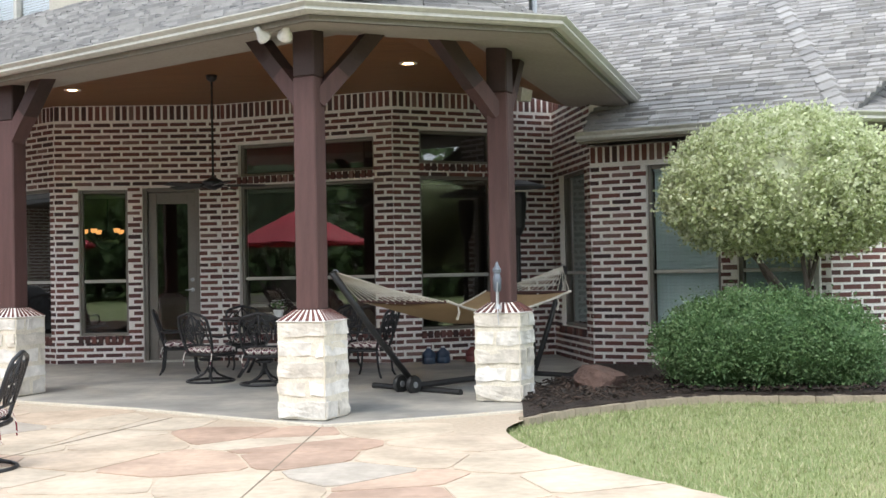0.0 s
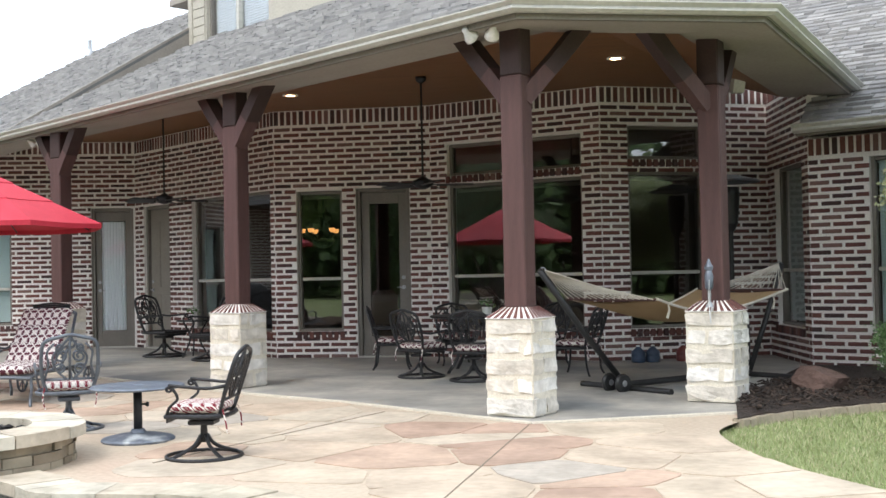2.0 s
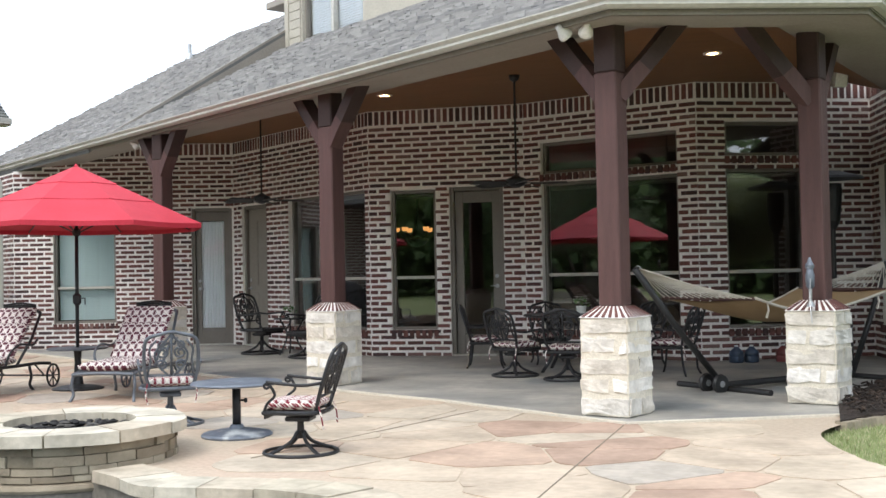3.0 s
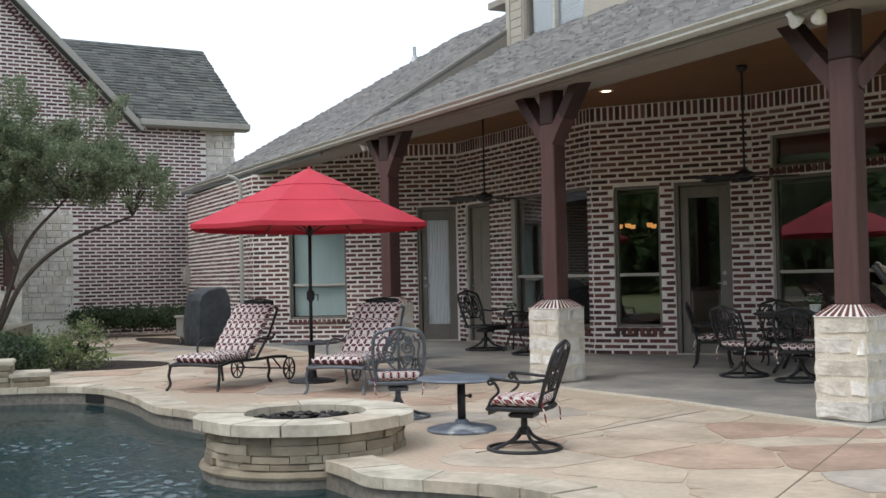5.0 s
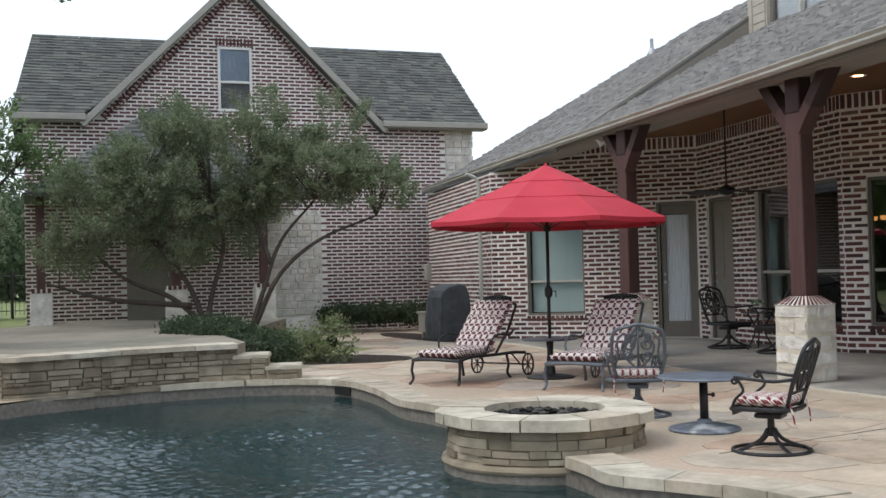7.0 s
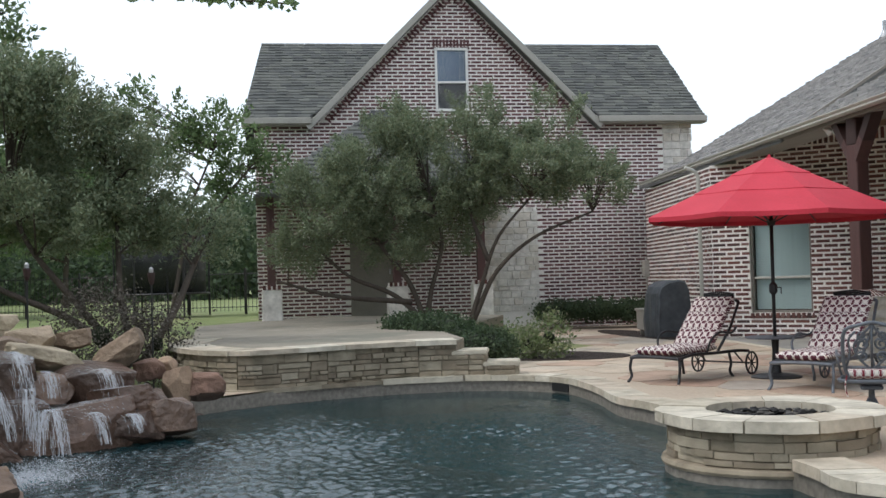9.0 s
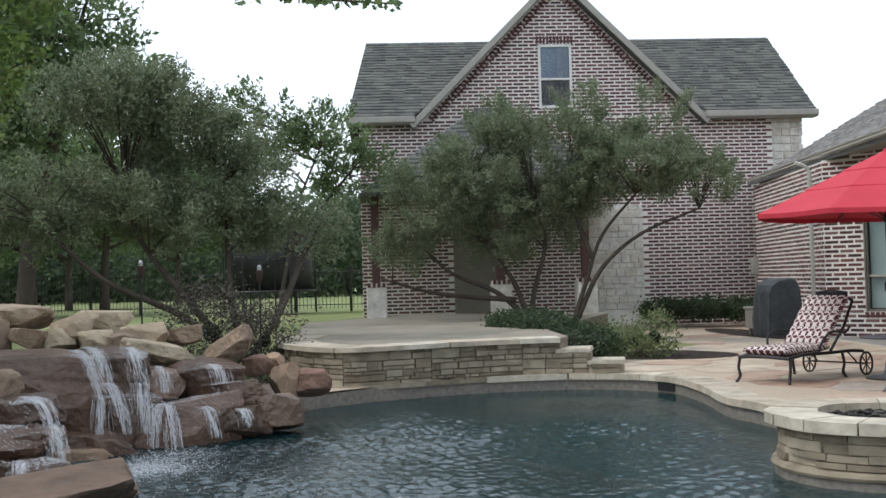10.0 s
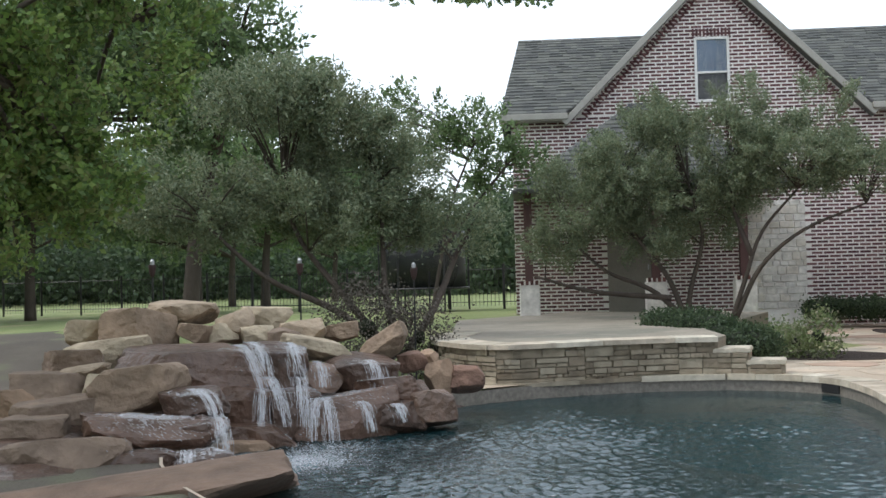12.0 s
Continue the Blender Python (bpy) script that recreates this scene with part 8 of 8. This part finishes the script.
# mulch bed and curb
BED = CURB[:-4] + [(6.5, 12.6), (4.3, 12.3), (1.85, 13.55), (1.7, 13.6), (0.7, 10.3)]
tagged(part("ground_bed", Geo().prism(BED, -0.05, lambda x, y: 0.03 + 0.03 * noise.noise(Vector((x * 3, y * 3, 0)))), MULCH), "dark shredded mulch planting bed", "bed", kind="structure")
rr = random.Random(71)
chips = Geo()
for i in range(2600):
    x, y = rr.uniform(0.7, 4.2), rr.uniform(8.9, 11.6)
    if inside(x, y, BED):
        chips.box(pose(x, y, 0.07 + rr.uniform(-0.012, 0.02), rr.uniform(-30, 30), rr.uniform(-30, 30), rr.uniform(0, 180)), rr.uniform(0.03, 0.08), 0.016, 0.008)
tagged(part("mulch_chips", chips, CHIPS, bpy.data.objects["ground_bed"]), kind="stuff")
EDGING = surf("edging", (0.26, 0.22, 0.16), (0.34, 0.29, 0.21), 4, 0.9, 0.5, 40)
curb = thing("curb", "tan stone edging round the planting bed", "curb", kind="structure")
for a, b in zip(CURB[:-1:1], CURB[1::1]):
    d = Vector(b) - Vector(a)
    me = rough_box(d.length * 1.0, 0.1, 0.1, a[0] * 5, 0.006, 0.006)
    me.materials.append(EDGING)
    part("edging_stone", me, None, curb, at=pose((a[0] + b[0]) / 2, (a[1] + b[1]) / 2, -0.03, 0, 0, math.degrees(math.atan2(d.y, d.x))))

g = Geo()
xs_, ys_ = [-23.4 + 1.1 * i for i in range(13)], [-7.5 + 1.1 * i for i in range(11)]
g.add([(x + 0.4 * math.sin(y), y + 0.4 * math.cos(x), lift(x, y) - 0.012 + 0.004 * math.sin(x * 3)) for y in ys_ for x in xs_], [(j * 13 + i, j * 13 + i + 1, j * 13 + 14 + i, j * 13 + 13 + i) for j in range(10) for i in range(12)])
tagged(part("ground_path", g, DIRT), "bare grey-brown dirt under the trees", "path", kind="structure")
# beds and shrubs beyond the deck
for nm, c, rx, ry in (("ground_bed_shrub", (-12.0, 11.95), 1.3, 0.85), ("ground_bed_grill", (-14.2, 17.1), 2.0, 0.75)):
    g = Geo().prism([(c[0] + (rx * math.cos(t) - 0.5 * ry * math.sin(t)), c[1] + (ry * math.sin(t) + 0.45 * rx * math.cos(t) * (-1 if "grill" in nm else 1))) for t in (2 * math.pi * i / 30 for i in range(30))], -0.05, 0.012)
    tagged(part(nm, g, MULCH), "dark mulch bed with a curved edge", "bed", kind="structure")
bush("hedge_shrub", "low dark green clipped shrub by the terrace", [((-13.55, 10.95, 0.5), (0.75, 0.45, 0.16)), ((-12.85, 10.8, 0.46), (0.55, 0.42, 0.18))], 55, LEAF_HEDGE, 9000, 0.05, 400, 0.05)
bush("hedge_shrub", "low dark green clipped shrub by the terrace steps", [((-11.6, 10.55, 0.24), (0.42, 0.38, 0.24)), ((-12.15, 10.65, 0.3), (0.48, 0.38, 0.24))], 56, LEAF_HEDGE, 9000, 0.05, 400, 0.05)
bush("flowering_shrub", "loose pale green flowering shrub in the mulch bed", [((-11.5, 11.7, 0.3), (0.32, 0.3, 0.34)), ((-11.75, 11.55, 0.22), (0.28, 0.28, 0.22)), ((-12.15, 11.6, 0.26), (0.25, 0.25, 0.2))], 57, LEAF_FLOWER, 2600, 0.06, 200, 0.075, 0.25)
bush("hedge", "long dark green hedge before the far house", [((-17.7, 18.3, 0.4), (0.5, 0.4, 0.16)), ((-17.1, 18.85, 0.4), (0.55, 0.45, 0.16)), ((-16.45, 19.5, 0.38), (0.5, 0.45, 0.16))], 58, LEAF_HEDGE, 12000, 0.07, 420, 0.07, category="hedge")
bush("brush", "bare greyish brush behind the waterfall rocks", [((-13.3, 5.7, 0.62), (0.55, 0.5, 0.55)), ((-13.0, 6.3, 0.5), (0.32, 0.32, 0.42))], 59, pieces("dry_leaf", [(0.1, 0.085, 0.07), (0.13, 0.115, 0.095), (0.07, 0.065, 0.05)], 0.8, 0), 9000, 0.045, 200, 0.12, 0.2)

for x, y, ztop in ((-11.85, 4.28, 1.55), (-11.36, 5.45, 1.47), (-12.3, 2.75, 1.57)):
    ob = thing("garden_torch", "slim dark lantern torch on a thin garden stake", "torch", pose(x, y, lift(x, y) - 0.03), "garden torches round the waterfall")
    h = ztop - lift(x, y)
    part("stake", Geo().tube([(0, 0, -0.1), (0, 0, h - 0.2)], 0.01, 8), BLACK, ob)
    part("lantern", Geo().lathe([(0, h - 0.22), (0.018, h - 0.21), (0.03, h - 0.18), (0.042, h - 0.1), (0.04, h - 0.08), (0, h - 0.08)], n=14), CEDAR_DARK, ob, "dark brown lantern cup")
    part("snuffer", Geo().lathe([(0, h - 0.08), (0.024, h - 0.08), (0.024, h - 0.04), (0.01, h - 0.02), (0, h - 0.02)], n=12), STEEL, ob, "silver snuffer cap")

# ---- lawn furniture far off: trampoline and metal fence ----
NET = bpy.data.materials.new("net")
NET.use_nodes = True
b = NET.node_tree.nodes["Principled BSDF"]
b.inputs["Base Color"].default_value, b.inputs["Alpha"].default_value = (0.01, 0.011, 0.013, 1), 0.82
ob = thing("trampoline", "dark netted round trampoline on the far lawn", "trampoline", pose(-26.9, 13.2, Z0))
part("frame_ring", Geo().tube([(1.2 * math.cos(t), 1.2 * math.sin(t), 0.6) for t in (2 * math.pi * i / 28 for i in range(28))], 0.03, 6, closed=True), IRON, ob)
part("mat", Geo().lathe([(0, 0.58), (1.17, 0.58)], n=28), BLACK, ob)
part("safety_net", Geo().lathe([(1.12, 0.62), (1.12, 2.1)], n=28), NET, ob)
for o in (bpy.data.objects["safety_net"],):
    o.data.polygons.foreach_set("use_smooth", [True] * len(o.data.polygons))
for i in range(6):
    a = 2 * math.pi * i / 6
    part("net_pole", Geo().tube([(1.2 * math.cos(a), 1.2 * math.sin(a), 0.02), (1.2 * math.cos(a), 1.2 * math.sin(a), 2.15)], 0.025, 6), IRON, ob)
fence = thing("metal_fence", "thin black metal railing fence along the far lawn", "fence")
F0, F1_ = Vector((-40, 4, Z0)), Vector((-25.5, 16.6, Z0))
nf = 12
for i in range(nf + 1):
    q = F0.lerp(F1_, i / nf)
    part("post", Geo().box(Matrix.Translation(q + Vector((0, 0, 0.6))), 0.06, 0.06, 1.25, 0.008), BLACK, fence)
for z in (0.18, 1.08):
    part("rail", Geo().tube([F0 + Vector((0, 0, z)), F1_ + Vector((0, 0, z))], 0.011, 5), BLACK, fence)
picket = Geo().box(pose(0, 0, 0.62), 0.01, 0.01, 1.1).mesh("picket", BLACK)
for i in range(170):
    q = F0.lerp(F1_, (i + 0.5) / 170)
    part("picket", picket, None, fence, at=Matrix.Translation(q))
wire = thing("wire_fence", "thin dark garden stakes behind the waterfall", "fence")
for x, y, h in ((-12.6, 1.0, 1.3), (-13.9, 6.9, 1.35), (-13.0, 3.1, 1.1)):
    part("stake", Geo().tube([(x, y, -0.05), (x, y, h)], 0.012, 6), BLACK, wire)

# ---- grass blades near the camera ----
rng_ = np.random.default_rng(90)
n = 60000
x, y = rng_.uniform(0.4, 5.2, n), rng_.uniform(4.6, 10.6, n)
LAWN = LAWN_EDGE[1:-1] + [(5.5, 3.0), (6.5, 11)] + CURB[::-1]
keep = np.array([inside(a, b, LAWN) for a, b in zip(x, y)])
x, y = x[keep], y[keep]
n = len(x)
h = rng_.uniform(0.015, 0.04, n)
a = rng_.uniform(0, 6.283, n)
w = 0.0035
dx, dy = np.cos(a) * w, np.sin(a) * w
lx, ly = rng_.normal(0, 0.012, n), rng_.normal(0, 0.012, n)
zb = np.full(n, -0.05)
v = np.stack([np.stack([x - dx, y - dy, zb], 1), np.stack([x + dx, y + dy, zb], 1), np.stack([x + lx + dx * 0.3, y + ly + dy * 0.3, zb + h], 1), np.stack([x + lx - dx * 0.3, y + ly - dy * 0.3, zb + h], 1)], 1).reshape(-1, 3)
tagged(part("grass", leaf_mesh("grass", v, GRASS), None), "short green lawn grass with dry tips", "grass", kind="stuff")

# ---- flagstones set in the deck ----
rr = random.Random(101)
seeds = []
for i in range(-24, 6):
    for j in range(-2, 25):
        seeds.append((i * 0.72 + rr.uniform(-0.3, 0.3) + (0.36 if j % 2 else 0), j * 0.66 + rr.uniform(-0.28, 0.28)))


def cell(k):
    """The Voronoi cell of a seed, clipped from a square."""
    x0, y0 = seeds[k]
    poly = [(x0 - 1.2, y0 - 1.2), (x0 + 1.2, y0 - 1.2), (x0 + 1.2, y0 + 1.2), (x0 - 1.2, y0 + 1.2)]
    for m, (x1, y1) in enumerate(seeds):
        if m == k or abs(x1 - x0) > 2.2 or abs(y1 - y0) > 2.2:
            continue
        mx_, my_, nx, ny = (x0 + x1) / 2, (y0 + y1) / 2, x1 - x0, y1 - y0
        out = []
        for i in range(len(poly)):
            p, q = poly[i], poly[(i + 1) % len(poly)]
            dp, dq = (p[0] - mx_) * nx + (p[1] - my_) * ny, (q[0] - mx_) * nx + (q[1] - my_) * ny
            if dp <= 0:
                out.append(p)
            if (dp < 0) != (dq < 0):
                t = dp / (dp - dq)
                out.append((p[0] + (q[0] - p[0]) * t, p[1] + (q[1] - p[1]) * t))
        poly = out
    return poly


for k, (x0, y0) in enumerate(seeds):
    if not inside(x0, y0, DECK_EDGE) or inside(x0, y0, POOL) or inside(x0, y0, SLAB_POLY):
        continue
    if y0 < 3.5 or math.hypot(x0 - PX, y0 - PY) < 1.0:
        continue
    c = cell(k)
    s = rr.choice((0.985, 0.98, 0.975, 0.97))
    ring = []
    for i in range(len(c)):
        p, q = Vector(c[i]), Vector(c[(i + 1) % len(c)])
        for t in (0.12, 0.5, 0.88):
            w = p.lerp(q, t)
            w = Vector((x0, y0)) + (w - Vector((x0, y0))) * s * rr.uniform(0.985, 1.0)
            for _ in range(12):
                if inside(w.x, w.y, DECK_EDGE) and not inside(w.x, w.y, SLAB_POLY):
                    break
                w = w.lerp(Vector((x0, y0)), 0.12)
            ring.append((w.x, w.y))
    if len(ring) < 6 or not all(inside(a, b, DECK_EDGE) and not inside(a, b, POOL) and not inside(a, b, SLAB_POLY) for a, b in ring):
        continue
    if min(math.hypot(a - b[0], c_ - b[1]) for a, c_ in ring for b in POOL[::2]) < 0.33 or any(math.hypot(a - PX, b - PY) < 0.8 for a, b in ring):
        continue
    part("flagstone", Geo().prism(ring, -0.02, 0.004 + rr.uniform(0, 0.003)), STONES, deck)
# control joints sawn across the deck
g = Geo()
for a, b in (((-0.97, 8.66), (-1.14, 5.2)), ((-2.3, 9.45), (-3.2, 6.8))):
    d = Vector(b) - Vector(a)
    m = (Vector(a) + Vector(b)) / 2
    g.box(pose(m.x, m.y, 0.004, 0, 0, math.degrees(math.atan2(d.y, d.x))), d.length, 0.008, 0.012)
part("control_joint", g, LEDGE_JOINT, deck, "thin dark sawn joint")
